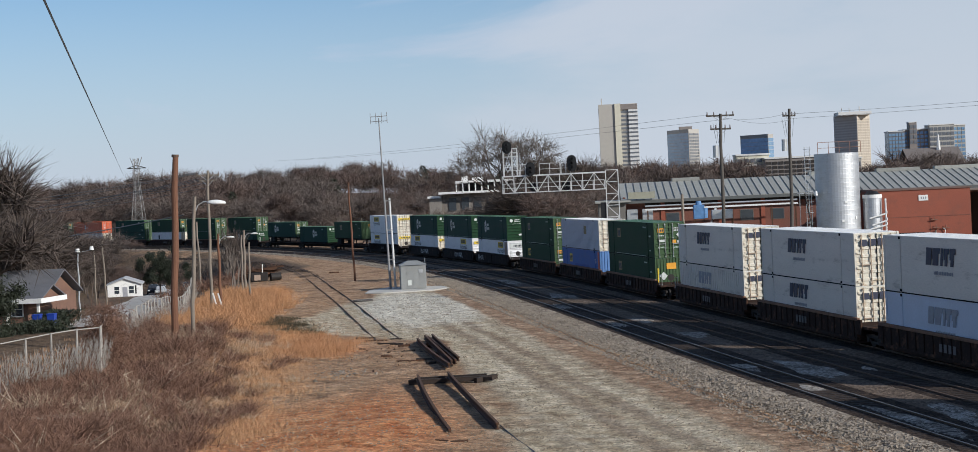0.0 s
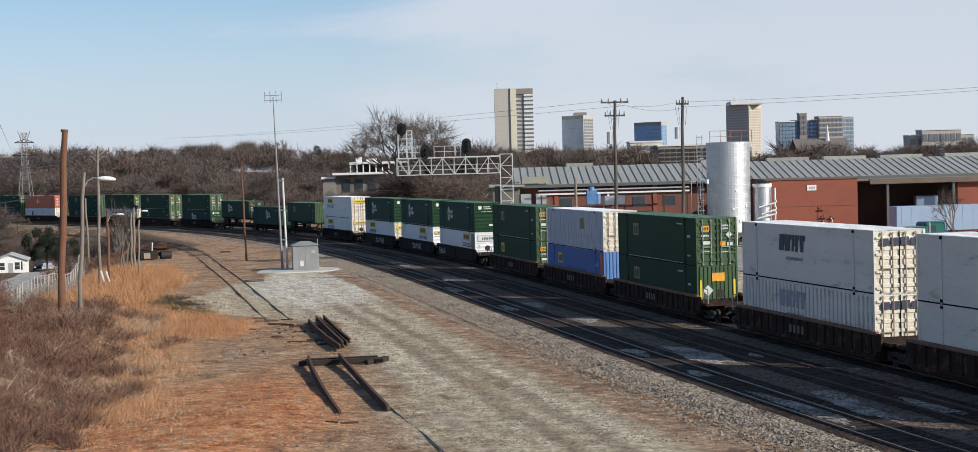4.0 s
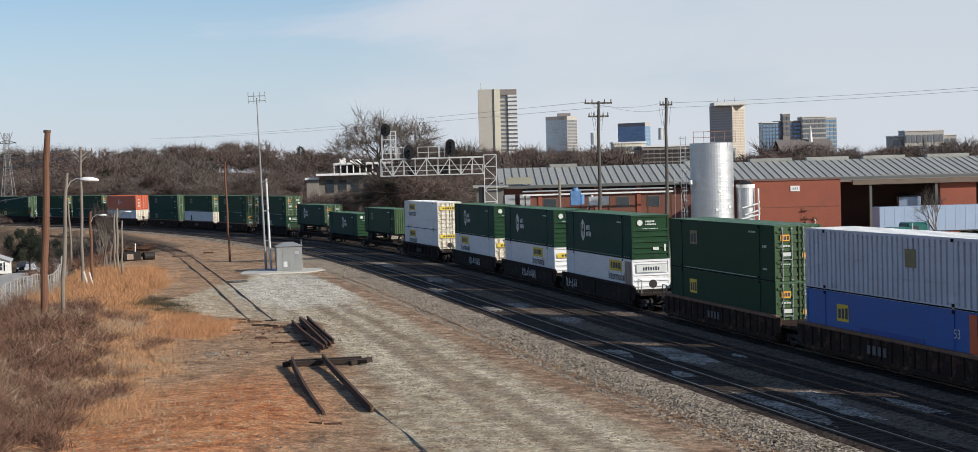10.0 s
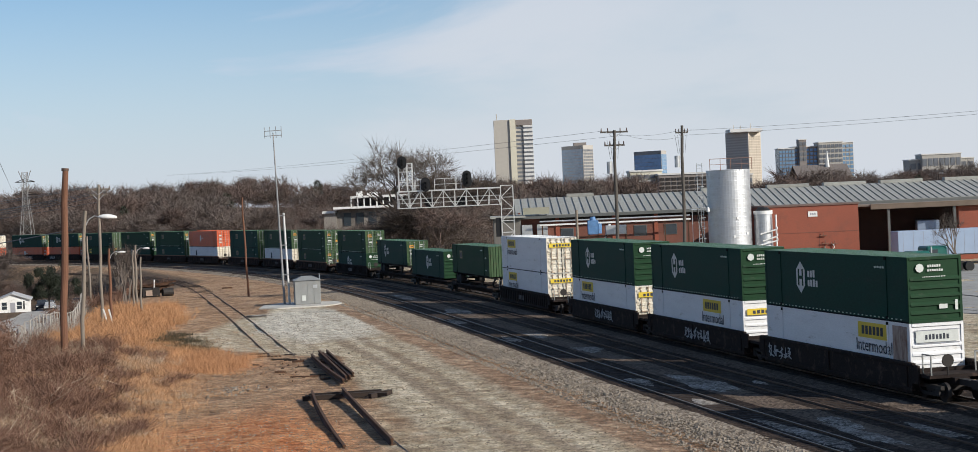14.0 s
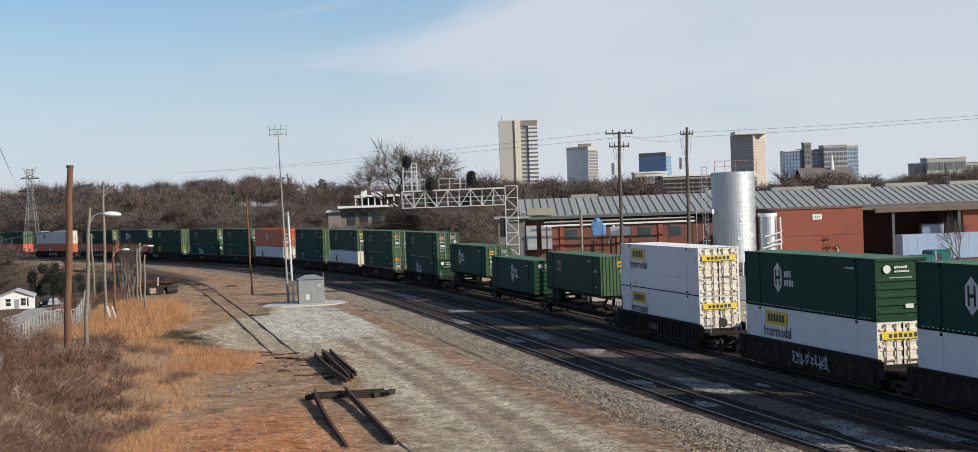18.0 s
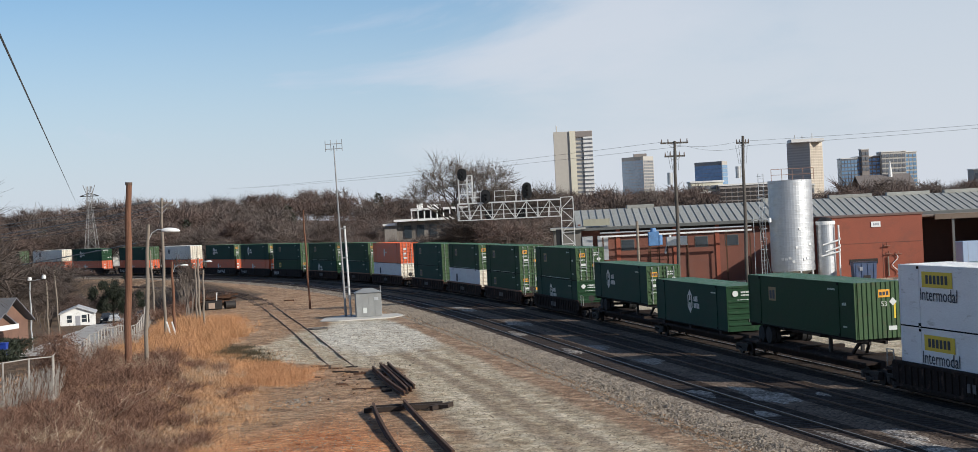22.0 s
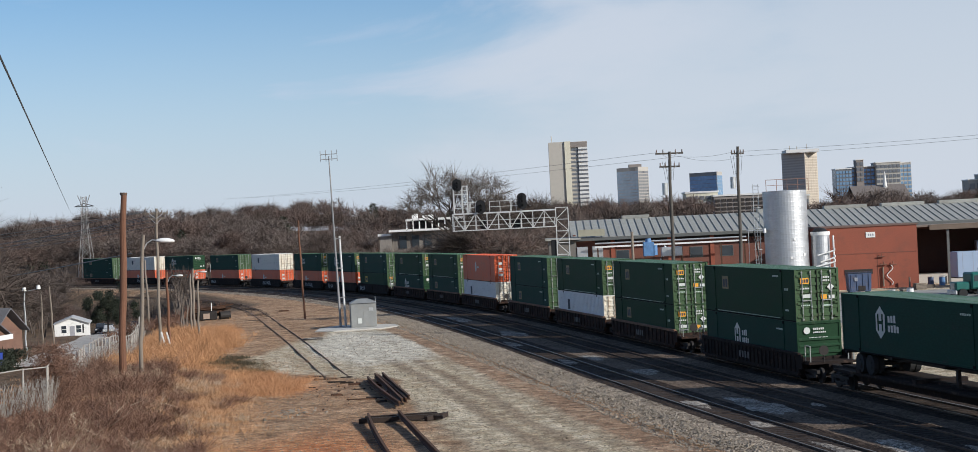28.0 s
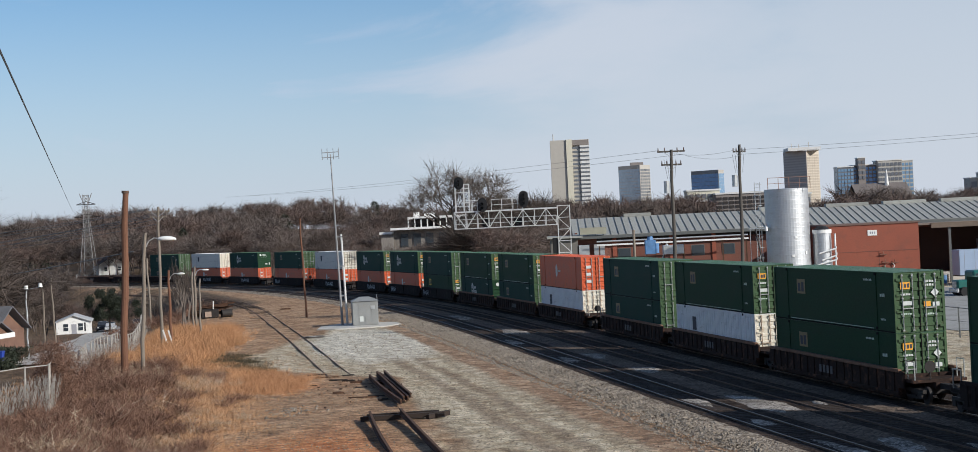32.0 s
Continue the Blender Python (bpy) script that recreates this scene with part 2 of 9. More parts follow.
POLED = mat("pole_wood_dark", (0.085, 0.075, 0.065), 0.9, var=0.35, scale=2, fine=20, bump=0.4, stretch=(3, 3, 0.3))
POLEG = mat("pole_wood_grey", (0.21, 0.175, 0.14), 0.9, var=0.35, scale=2, fine=20, bump=0.4, stretch=(3, 3, 0.3))
GALV = mat("galvanised_steel", (0.50, 0.51, 0.51), 0.45, 0.6, var=0.2, scale=2, fine=12, bump=0.08)
GANT = mat("gantry_aluminium", (0.62, 0.62, 0.60), 0.5, 0.3, var=0.2, scale=1.5, fine=10, bump=0.06)
SIGB = mat("signal_black", (0.012, 0.012, 0.013), 0.6, var=0.3, scale=4, bump=0.05)
HUTM = mat("hut_aluminium", (0.265, 0.27, 0.26), 0.6, 0.15, var=0.18, scale=1.3, fine=14, bump=0.08, dirt=(0.28, 0.27, 0.24), dirt_amt=0.2)
CONC = mat("concrete_pale", (0.47, 0.45, 0.41), 0.9, var=0.2, scale=0.6, fine=8, bump=0.2, dirt=(0.3, 0.26, 0.2), dirt_amt=0.25)
BRICK = mat("brick_red", (0.275, 0.082, 0.05), 0.85, var=0.16, scale=0.35, fine=9, bump=0.15, dirt=(0.21, 0.075, 0.05), dirt_amt=0.3)
BRICK2 = mat("brick_weathered", (0.165, 0.066, 0.047), 0.85, var=0.3, scale=0.4, fine=9, bump=0.15, dirt=(0.15, 0.075, 0.06), dirt_amt=0.35)
ROOFM = mat("standing_seam_roof", (0.31, 0.31, 0.28), 0.65, 0.0, var=0.22, scale=0.25, fine=3, bump=0.04, dirt=(0.24, 0.23, 0.2), dirt_amt=0.25, stretch=(1, 0.4, 1), piece=0.35)
SEAM = mat("roof_seam_dark", (0.13, 0.135, 0.13), 0.6, 0.3, var=0.2, scale=1, bump=0.05)
CREAM = mat("panel_cream", (0.48, 0.46, 0.37), 0.7, var=0.15, scale=0.6, bump=0.05)
WPAINT = mat("white_paint", (0.74, 0.73, 0.70), 0.6, var=0.12, scale=1, fine=12, bump=0.08, dirt=(0.5, 0.48, 0.44), dirt_amt=0.15)
# near black for dark openings and for shade set into surfaces
SHADE = mat("dark_interior_shade", (0.035, 0.03, 0.028), 0.9, var=0.3, scale=1, bump=0.0)
SILO = mat("silo_galvanised", (0.52, 0.53, 0.54), 0.52, 0.85, var=0.12, scale=0.8, fine=5, bump=0.02, dirt=(0.42, 0.41, 0.4), dirt_amt=0.25, stretch=(1, 1, 2.5))
BLUEP = mat("machine_blue_paint", (0.10, 0.22, 0.42), 0.55, var=0.3, scale=2, bump=0.05, dirt=(0.12, 0.11, 0.1), dirt_amt=0.2)
SLATE = mat("dumpster_blue_grey", (0.065, 0.095, 0.17), 0.6, var=0.3, scale=1.2, bump=0.08, dirt=(0.12, 0.09, 0.07), dirt_amt=0.25)
TEAL = mat("truck_teal_paint", (0.015, 0.11, 0.092), 0.35, var=0.2, scale=1.5, bump=0.03)
TRAIL = mat("trailer_pale_blue", (0.30, 0.375, 0.49), 0.4, var=0.08, scale=0.8, bump=0.03, dirt=(0.3, 0.33, 0.38), dirt_amt=0.12)
WINDG = glass_mat("window_glass", (0.035, 0.045, 0.055))
SHING = mat("roof_shingle_grey", (0.12, 0.12, 0.13), 0.9, var=0.3, scale=1, fine=14, bump=0.25)
BINB = mat("bin_blue_plastic", (0.018, 0.05, 0.30), 0.45, var=0.15, scale=3, bump=0.03)
ROADM = mat("street_concrete", (0.40, 0.375, 0.335), 0.9, var=0.2, scale=0.3, fine=6, bump=0.15, dirt=(0.2, 0.185, 0.17), dirt_amt=0.3)
CARW = mat("car_silver_paint", (0.45, 0.46, 0.47), 0.25, 0.3, var=0.06, scale=2, bump=0.0)
STRAW = mat("dry_grass_straw", (0.42, 0.22, 0.105), 0.9, var=0.7, scale=0.5, fine=7, bump=0.0)
STRAWO = mat("dry_grass_rust", (0.42, 0.215, 0.105), 0.9, var=0.35, scale=0.6, fine=7, bump=0.0)
STRAWP = mat("dry_grass_pale", (0.44, 0.25, 0.13), 0.9, var=0.35, scale=0.5, fine=7, bump=0.0)
BRUSH = mat("dead_brush_twigs", (0.165, 0.090, 0.060), 0.9, var=0.45, scale=0.4, fine=6, bump=0.0)
TWIG = mat("bare_twigs", (0.075, 0.057, 0.047), 0.9, var=0.4, scale=0.15, fine=3, bump=0.0)
TWIGG = mat("bare_twigs_grey", (0.135, 0.11, 0.092), 0.9, var=0.35, scale=0.3, fine=4, bump=0.0)
WOODS = mat("far_woods_brown", (0.116, 0.080, 0.066), 0.95, var=0.4, scale=0.05, fine=0.5, bump=0.0)
WOODSG = mat("far_woods_grey", (0.126, 0.100, 0.086), 0.95, var=0.35, scale=0.05, fine=0.5, bump=0.0)
WOODSD = mat("far_woods_dark", (0.085, 0.064, 0.054), 0.95, var=0.35, scale=0.05, fine=0.5, bump=0.0)
EVER = mat("evergreen_leaf", (0.024, 0.030, 0.017), 0.7, var=0.5, scale=0.8, fine=9, bump=0.0)
STONEG = mat("yard_stone_grey", (0.25, 0.20, 0.145), 0.95, var=0.5, scale=3, fine=25, bump=0.3)
STONE = mat("ballast_stone", (0.25, 0.21, 0.165), 0.95, var=0.5, scale=3, fine=25, bump=0.3)
TOWC = mat("tower_panel_grey", (0.44, 0.41, 0.36), 0.8, var=0.06, scale=0.02, fine=0.3, bump=0.0)
TOWL = mat("tower_cream", (0.62, 0.58, 0.46), 0.8, var=0.06, scale=0.02, fine=0.3, bump=0.0)
TOWW = mat("tower_band_white", (0.66, 0.65, 0.62), 0.8, var=0.05, scale=0.02, fine=0.3, bump=0.0)
TOWB = mat("tower_brown_panel", (0.235, 0.205, 0.185), 0.8, var=0.08, scale=0.02, fine=0.3, bump=0.0)
TOWG = mat("tower_grid_tan", (0.40, 0.375, 0.335), 0.8, var=0.08, scale=0.02, fine=0.3, bump=0.0)
TGLA = glass_mat("tower_glass_blue", (0.16, 0.27, 0.40), 0.25)
TGLC = glass_mat("tower_glass_slate", (0.18, 0.28, 0.40), 0.15)
TOWT = mat("tower_taupe_panel", (0.46, 0.415, 0.385), 0.8, var=0.08, scale=0.02, fine=0.3, bump=0.0)
TOWU = mat("tower_brown_glass", (0.36, 0.32, 0.295), 0.5, var=0.08, scale=0.02, fine=0.3, bump=0.0)
TOWS = mat("tower_sand_panel", (0.50, 0.44, 0.36), 0.8, var=0.08, scale=0.02, fine=0.3, bump=0.0)
TOWV = mat("tower_sand_glass", (0.37, 0.32, 0.26), 0.5, var=0.08, scale=0.02, fine=0.3, bump=0.0)
TGLB = glass_mat("tower_glass_deep_blue", (0.13, 0.27, 0.5), 0.25)
TGLD = glass_mat("tower_glass_dark", (0.13, 0.14, 0.155), 0.3)
WIREM = mat("wire_dark", (0.10, 0.115, 0.13), 0.7, var=0.2, scale=1, bump=0.0)

# ---- building helpers ----
rnd = random.Random(7)


def thing(name, label, category, m=None, group="", kind=""):
    ob = new(name)
    ob.empty_display_size = 0.2
    if m is not None:
        ob.matrix_basis = m
    return tagged(ob, label, category, group, kind)


def to_mesh(name, bm, material):
    me = bpy.data.meshes.new(name)
    bmesh.ops.recalc_face_normals(bm, faces=bm.faces)
    bm.to_mesh(me)
    bm.free()
    me.materials.append(material)
    return me


def part(name, bm, material, parent, label="", m=None):
    """Links a bmesh (or a ready mesh) as one part under its thing."""
    me = bm if isinstance(bm, bpy.types.Mesh) else to_mesh(name, bm, material)
    ob = new(name, me)
    ob.parent = parent
    if m is not None:
        ob.matrix_basis = m
    return tagged(ob, label) if label else ob


def box(bm, x0, x1, y0, y1, z0, z1, m=None):
    vs = [bm.verts.new(p) for p in ((x0, y0, z0), (x1, y0, z0), (x1, y1, z0), (x0, y1, z0), (x0, y0, z1), (x1, y0, z1), (x1, y1, z1), (x0, y1, z1))]
    for f in ((3, 2, 1, 0), (4, 5, 6, 7), (0, 1, 5, 4), (1, 2, 6, 5), (2, 3, 7, 6), (3, 0, 4, 7)):
        bm.faces.new([vs[i] for i in f])
    if m is not None:
        for v in vs:
            v.co = m @ v.co
    return vs


def bx(*a, m=None, bevel=0.0):
    bm = bmesh.new()
    box(bm, *a, m=m)
    if bevel:
        bmesh.ops.bevel(bm, geom=list(bm.edges), offset=bevel, segments=1, affect="EDGES")
    return bm


def tube(bm, p0, p1, r0, r1=None, n=8, cap=True):
    p0, p1, r1 = Vector(p0), Vector(p1), r0 if r1 is None else r1
    q = (p1 - p0).to_track_quat("Z", "Y")
    rings = []
    for p, r in ((p0, r0), (p1, r1)):
        rings.append([bm.verts.new(p + q @ Vector((r * math.cos(2 * math.pi * i / n), r * math.sin(2 * math.pi * i / n), 0))) for i in range(n)])
    for i in range(n):
        bm.faces.new((rings[0][i], rings[0][(i + 1) % n], rings[1][(i + 1) % n], rings[1][i]))
    if cap:
        bm.faces.new(rings[0][::-1])
        bm.faces.new(rings[1])


def tb(*a, **k):
    bm = bmesh.new()
    tube(bm, *a, **k)
    return bm


def beam(bm, p0, p1, w):
    """A square bar between two points."""
    p0, p1 = Vector(p0), Vector(p1)
    q = (p1 - p0).to_track_quat("Z", "Y")
    box(bm, -w / 2, w / 2, -w / 2, w / 2, 0, (p1 - p0).length, m=Matrix.Translation(p0) @ q.to_matrix().to_4x4())


def np_mesh(name, verts, faces, material, smooth=False):
    """A mesh from arrays of corners and of triangles or quads."""
    me = bpy.data.meshes.new(name)
    verts, faces = np.asarray(verts, np.float32), np.asarray(faces, np.int32)
    k = faces.shape[1]
    me.vertices.add(len(verts))
    me.vertices.foreach_set("co", verts.ravel())
    me.loops.add(faces.size)
    me.loops.foreach_set("vertex_index", faces.ravel())
    me.polygons.add(len(faces))
    me.polygons.foreach_set("loop_start", np.arange(0, faces.size, k, dtype=np.int32))
    me.polygons.foreach_set("use_smooth", np.full(len(faces), smooth))
    me.update(calc_edges=True)
    me.materials.append(material)
    return me


# ---- the railway's line ----
TX0, TH0, TK0, TK1, TK2 = 16.335, 0.2161, -0.05884, 0.21839, -0.08516
_s = np.arange(-220.0, 761.0, 1.0)
_u = np.clip(_s, -45, 420) / 100
_th = TH0 + TK0 * _u + TK1 * _u**2 / 2 + TK2 * _u**3 / 6
_dx, _dy = -np.sin(_th), np.cos(_th)
_X = np.r_[0, np.cumsum((_dx[1:] + _dx[:-1]) / 2)]
_Y = np.r_[0, np.cumsum((_dy[1:] + _dy[:-1]) / 2)]
_i0 = 220
_X, _Y = _X - _X[_i0] + TX0, _Y - _Y[_i0] + 80.0


def line_at(s, off=0.0):
    """x, y and heading of the line through the train's near side at s metres, off metres away from the yard."""
    x, y, th = np.interp(s, _s, _X), np.interp(s, _s, _Y), np.interp(s, _s, _th)
    return x + off * np.cos(th), y + off * np.sin(th), th


def to_line(x, y):
    """For arrays of places: the distance from the line (positive beyond it) and the metres along it."""
    x, y = np.asarray(x, float), np.asarray(y, float)
    best, at, sign = np.full(x.shape, 1e9), np.zeros(x.shape), np.zeros(x.shape)
    for i in range(0, len(_s), 4):
        ex, ey = x - _X[i], y - _Y[i]
        d = ex * ex + ey * ey
        k = d < best
        best = np.where(k, d, best)
        at = np.where(k, _s[i], at)
        sign = np.where(k, ex * np.cos(_th[i]) + ey * np.sin(_th[i]), sign)
    return sign, at


TRAIN_OFF, MID_OFF, NEAR_OFF = 1.3, -3.4, -8.2     # the three tracks' centres
SPEED = 9.075

# ---- ground ----


def smooth(a, b, x):
    t = np.clip((x - a) / (b - a), 0, 1)
    return t * t * (3 - 2 * t)


def wob(x, y, k, seed=0.0):
    """A cheap smooth unevenness between about -1 and 1."""
    x, y = x * k + seed, y * k - seed * 1.7
    return (np.sin(x * 1.3 + 1.7 * np.sin(y * 0.9 + 0.3)) + np.sin(y * 1.7 + 1.3 * np.sin(x * 0.8 + 2.1)) + 0.6 * np.sin(2.9 * x - 2.3 * y + 1.1)) / 2.6


EDGE_Y = (30, 70, 100, 120, 150, 185, 230, 300, 400, 520)
EDGE_X = (-22, -25.5, -28, -32, -38.5, -44, -43, -68, -155, -235)
LANE_X = (-31, -35, -38, -44.5, -54, -65.5, -71, -76)             # the street's middle
LANE_Y = (95, 110, 125, 150, 190, 245, 268, 290)
VAL_Y = (40, 110, 125, 150, 190, 240, 262, 330, 700)
VAL_Z = (0.6, 0.5, 0.3, -0.85, -2.4, -4.1, -5.4, -6.2, -4.0)


def height(x, y):
    x, y = np.asarray(x, float), np.asarray(y, float)
    off, s = to_line(x, y)
    z = np.full(x.shape, -0.2) + 0.05 * wob(x, y, 0.25) + 0.02 * wob(x, y, 0.9, 3)
    edge = np.interp(y, EDGE_Y, EDGE_X)
    val = np.interp(y, VAL_Y, VAL_Z)
    left = smooth(0, 12 - 5 * smooth(110, 150, y), edge - x)
    lane = np.abs(x - np.interp(y, LANE_Y, LANE_X))
    left = np.maximum(left, smooth(6.5, 4.5, lane) * smooth(100, 122, y) * (y < 292))
    z = z * (1 - left) + (val + 0.15 * wob(x, y, 0.12, 5)) * left
    mound = np.exp(-((x - edge - 1.5) / 5.5) ** 2) * (1 - smooth(95, 135, y))
    z = z + 1.15 * mound + 0.25 * mound * wob(x, y, 0.35, 2)
    clay = np.exp(-((x + 10) / 4.0) ** 2 - ((y - 62) / 9.0) ** 2)
    z = z + 0.55 * clay + 0.1 * clay * wob(x, y, 0.8, 4)
    bed = np.where(off < 0, -off - 12.0, off - 7.0)
    bank = -0.2 - np.maximum(bed, 0) * 0.45
    z = np.maximum(z, np.where(s > 120, bank, -9))
    z = np.where(bed < 0, -0.2, z)
    near_bed = smooth(4, 0, np.maximum(bed, 0))
    z = z * (1 - near_bed) + np.maximum(z, -0.2) * near_bed
    far = smooth(60, 330, off)
    z = z + far * (13 + 3 * wob(x, y, 0.008, 1)) * smooth(250, 600, y) * (0.38 + 0.62 * smooth(-0.06, -0.16, x / np.maximum(y, 1))) * (0.3 + 0.7 * smooth(0.06, 0.0, x / np.maximum(y, 1)))
    z = z + smooth(900, 2600, np.hypot(x, y)) * 2
    return z


def axis_steps(pairs):
    out = []
    for a, b, st in pairs:
        out += list(np.arange(a, b, st))
    return np.array(out + [pairs[-1][1]])


gx = axis_steps([(-3600, -800, 400), (-800, -300, 50), (-300, -80, 6), (-80, -40, 2), (-40, 30, 0.5), (30, 80, 3), (80, 300, 20), (300, 800, 100), (800, 3600, 400)])
gy = axis_steps([(-1200, -40, 200), (-40, 44, 8), (44, 130, 0.8), (130, 200, 1.6), (200, 300, 4), (300, 700, 10), (700, 1000, 60), (1000, 4600, 300)])
GX, GY = np.meshgrid(gx, gy)
GZ = height(GX, GY)
nx_, ny_ = len(gx), len(gy)
idx = np.arange(nx_ * ny_).reshape(ny_, nx_)
quads = np.stack([idx[:-1, :-1], idx[:-1, 1:], idx[1:, 1:], idx[1:, :-1]], -1).reshape(-1, 4)


def ground_material():
    """Gravel, bare tan dirt, red clay and leaf litter, laid out by where each lies on the plot."""
    m = bpy.data.materials.new("yard_ground")
    m.use_nodes = True
    N, L = m.node_tree.nodes, m.node_tree.links
    bs = N["Principled BSDF"]
    bs.inputs["Roughness"].default_value = 0.95
    bs.inputs["Specular IOR Level"].default_value = 0.15
    co = N.new("ShaderNodeTexCoord")
    zone = N.new("ShaderNodeVertexColor")
    zone.layer_name = "soil"
    sep = N.new("ShaderNodeSeparateColor")
    L.new(zone.outputs["Color"], sep.inputs["Color"])

    def noise(scale, detail=6, rough=0.6, stretch=None):
        n = N.new("ShaderNodeTexNoise")
        n.inputs["Scale"].default_value, n.inputs["Detail"].default_value, n.inputs["Roughness"].default_value = scale, detail, rough
        if stretch:
            mp = N.new("ShaderNodeMapping")
            mp.inputs["Scale"].default_value = stretch
            mp.inputs["Rotation"].default_value = (0, 0, 0.2)
            L.new(co.outputs["Object"], mp.inputs["Vector"])
            L.new(mp.outputs["Vector"], n.inputs["Vector"])
        else:
            L.new(co.outputs["Object"], n.inputs["Vector"])
        return n.outputs["Fac"]

    def ramp(fac, stops):
        r = N.new("ShaderNodeValToRGB")
        e = r.color_ramp.elements
        while len(e) < len(stops):
            e.new(0.5)
        for el, (p, c) in zip(e, stops):
            el.position, el.color = p, (*c, 1)
        L.new(fac, r.inputs["Fac"])
        return r.outputs["Color"]

    def mix(fac, a, b):
        n = N.new("ShaderNodeMix")
        n.data_type = "RGBA"
        L.new(fac, n.inputs[0])
        L.new(a, n.inputs[6])
        L.new(b, n.inputs[7])
        return n.outputs[2]

    def edge(chan, nz, amt=0.75):
        a = N.new("ShaderNodeMath")
        a.operation = "MULTIPLY_ADD"
        a.inputs[1].default_value = amt
        L.new(nz, a.inputs[0])
        L.new(chan, a.inputs[2])
        r = N.new("ShaderNodeMapRange")
        r.inputs["From Min"].default_value, r.inputs["From Max"].default_value = 0.5 + amt * 0.28, 0.5 + amt * 0.72
        L.new(a.outputs[0], r.inputs["Value"])
        return r.outputs["Result"]

    lane = N.new("ShaderNodeVertexColor")
    lane.layer_name = "lane"
    lsep = N.new("ShaderNodeSeparateColor")
    L.new(lane.outputs["Color"], lsep.inputs["Color"])

    def along(across, length, detail=6, rough=0.6):
        """Noise drawn out along the railway, as wheels and graders leave it."""
        comb = N.new("ShaderNodeCombineXYZ")
        for chan, k, socket in (("Red", across * 100, "X"), ("Green", length * 1000, "Y")):
            mu_ = N.new("ShaderNodeMath")
            mu_.operation = "MULTIPLY"
            mu_.inputs[1].default_value = k
            L.new(lsep.outputs[chan], mu_.inputs[0])
            L.new(mu_.outputs[0], comb.inputs[socket])
        n = N.new("ShaderNodeTexNoise")
        n.inputs["Scale"].default_value, n.inputs["Detail"].default_value, n.inputs["Roughness"].default_value = 1.0, detail, rough
        L.new(comb.outputs["Vector"], n.inputs["Vector"])
        return n.outputs["Fac"]

    def plus(a, b, k):
        n = N.new("ShaderNodeMath")
        n.operation = "MULTIPLY_ADD"
        n.inputs[1].default_value = k
        L.new(b, n.inputs[0])
        L.new(a, n.inputs[2])
        m2 = N.new("ShaderNodeMath")
        m2.operation = "SUBTRACT"
        m2.inputs[1].default_value = k / 2
        L.new(n.outputs[0], m2.inputs[0])
        return m2.outputs[0]

    coarse, mid, fine = noise(0.35), noise(1.3, 10, 0.76), noise(1.9, 9, 0.82)
    streak = plus(noise(0.8, 10, 0.74), along(0.7, 0.03, 7, 0.65), 0.55)
    grit = noise(6.5, 5, 0.7)
    mid = plus(mid, coarse, 0.6)
    dirt = ramp(mid, [(0.26, (0.11, 0.068, 0.042)), (0.40, (0.25, 0.15, 0.088)), (0.54, (0.39, 0.25, 0.15)), (0.74, (0.52, 0.37, 0.24))])
    gravel = ramp(streak, [(0.27, (0.22, 0.15, 0.095)), (0.40, (0.38, 0.30, 0.20)), (0.54, (0.50, 0.425, 0.305)), (0.74, (0.66, 0.58, 0.45))])
    clay = ramp(mid, [(0.27, (0.15, 0.05, 0.022)), (0.42, (0.40, 0.145, 0.058)), (0.56, (0.55, 0.26, 0.12)), (0.76, (0.56, 0.38, 0.23))])
    litter = ramp(mid, [(0.25, (0.06, 0.042, 0.029)), (0.5, (0.13, 0.09, 0.06)), (0.8, (0.22, 0.155, 0.10))])
    c = mix(edge(sep.outputs["Red"], coarse), dirt, gravel)
    c = mix(edge(sep.outputs["Green"], mid), c, clay)
    rut = ramp(mid, [(0.3, (0.12, 0.08, 0.052)), (0.5, (0.225, 0.16, 0.11)), (0.75, (0.34, 0.265, 0.19))])
    dust = ramp(streak, [(0.28, (0.33, 0.28, 0.215)), (0.42, (0.50, 0.45, 0.36)), (0.56, (0.62, 0.575, 0.475)), (0.75, (0.70, 0.66, 0.57))])
    def lane_band(off, half, soft, share, wander):
        """Share of a worn band that runs at a fixed distance from the railway, wandering a little."""
        def m_(op, a, b):
            n = N.new("ShaderNodeMath")
            n.operation = op
            for sock, v in zip(n.inputs, (a, b)):
                if isinstance(v, (int, float)):
                    sock.default_value = v
                else:
                    L.new(v, sock)
            return n.outputs[0]

        d = m_("MULTIPLY_ADD", lsep.outputs["Red"], 100.0)
        d.node.inputs[2].default_value = -off
        d = m_("ADD", d, m_("MULTIPLY", m_("SUBTRACT", wander, 0.5), 1.1))
        r = N.new("ShaderNodeMapRange")
        r.interpolation_type = "SMOOTHSTEP"
        r.inputs["From Min"].default_value, r.inputs["From Max"].default_value = half, half + soft
        r.inputs["To Min"].default_value, r.inputs["To Max"].default_value = share, 0.0
        L.new(m_("ABSOLUTE", d, 0.0), r.inputs["Value"])
        ragged = m_("MULTIPLY", r.outputs["Result"], m_("MULTIPLY_ADD", mid, 1.6))
        ragged.node.inputs[1].default_value = 1.0
        ragged.node.use_clamp = True
        return m_("MULTIPLY", ragged, lsep.outputs["Blue"])

    sway = noise(0.06, 3, 0.5)
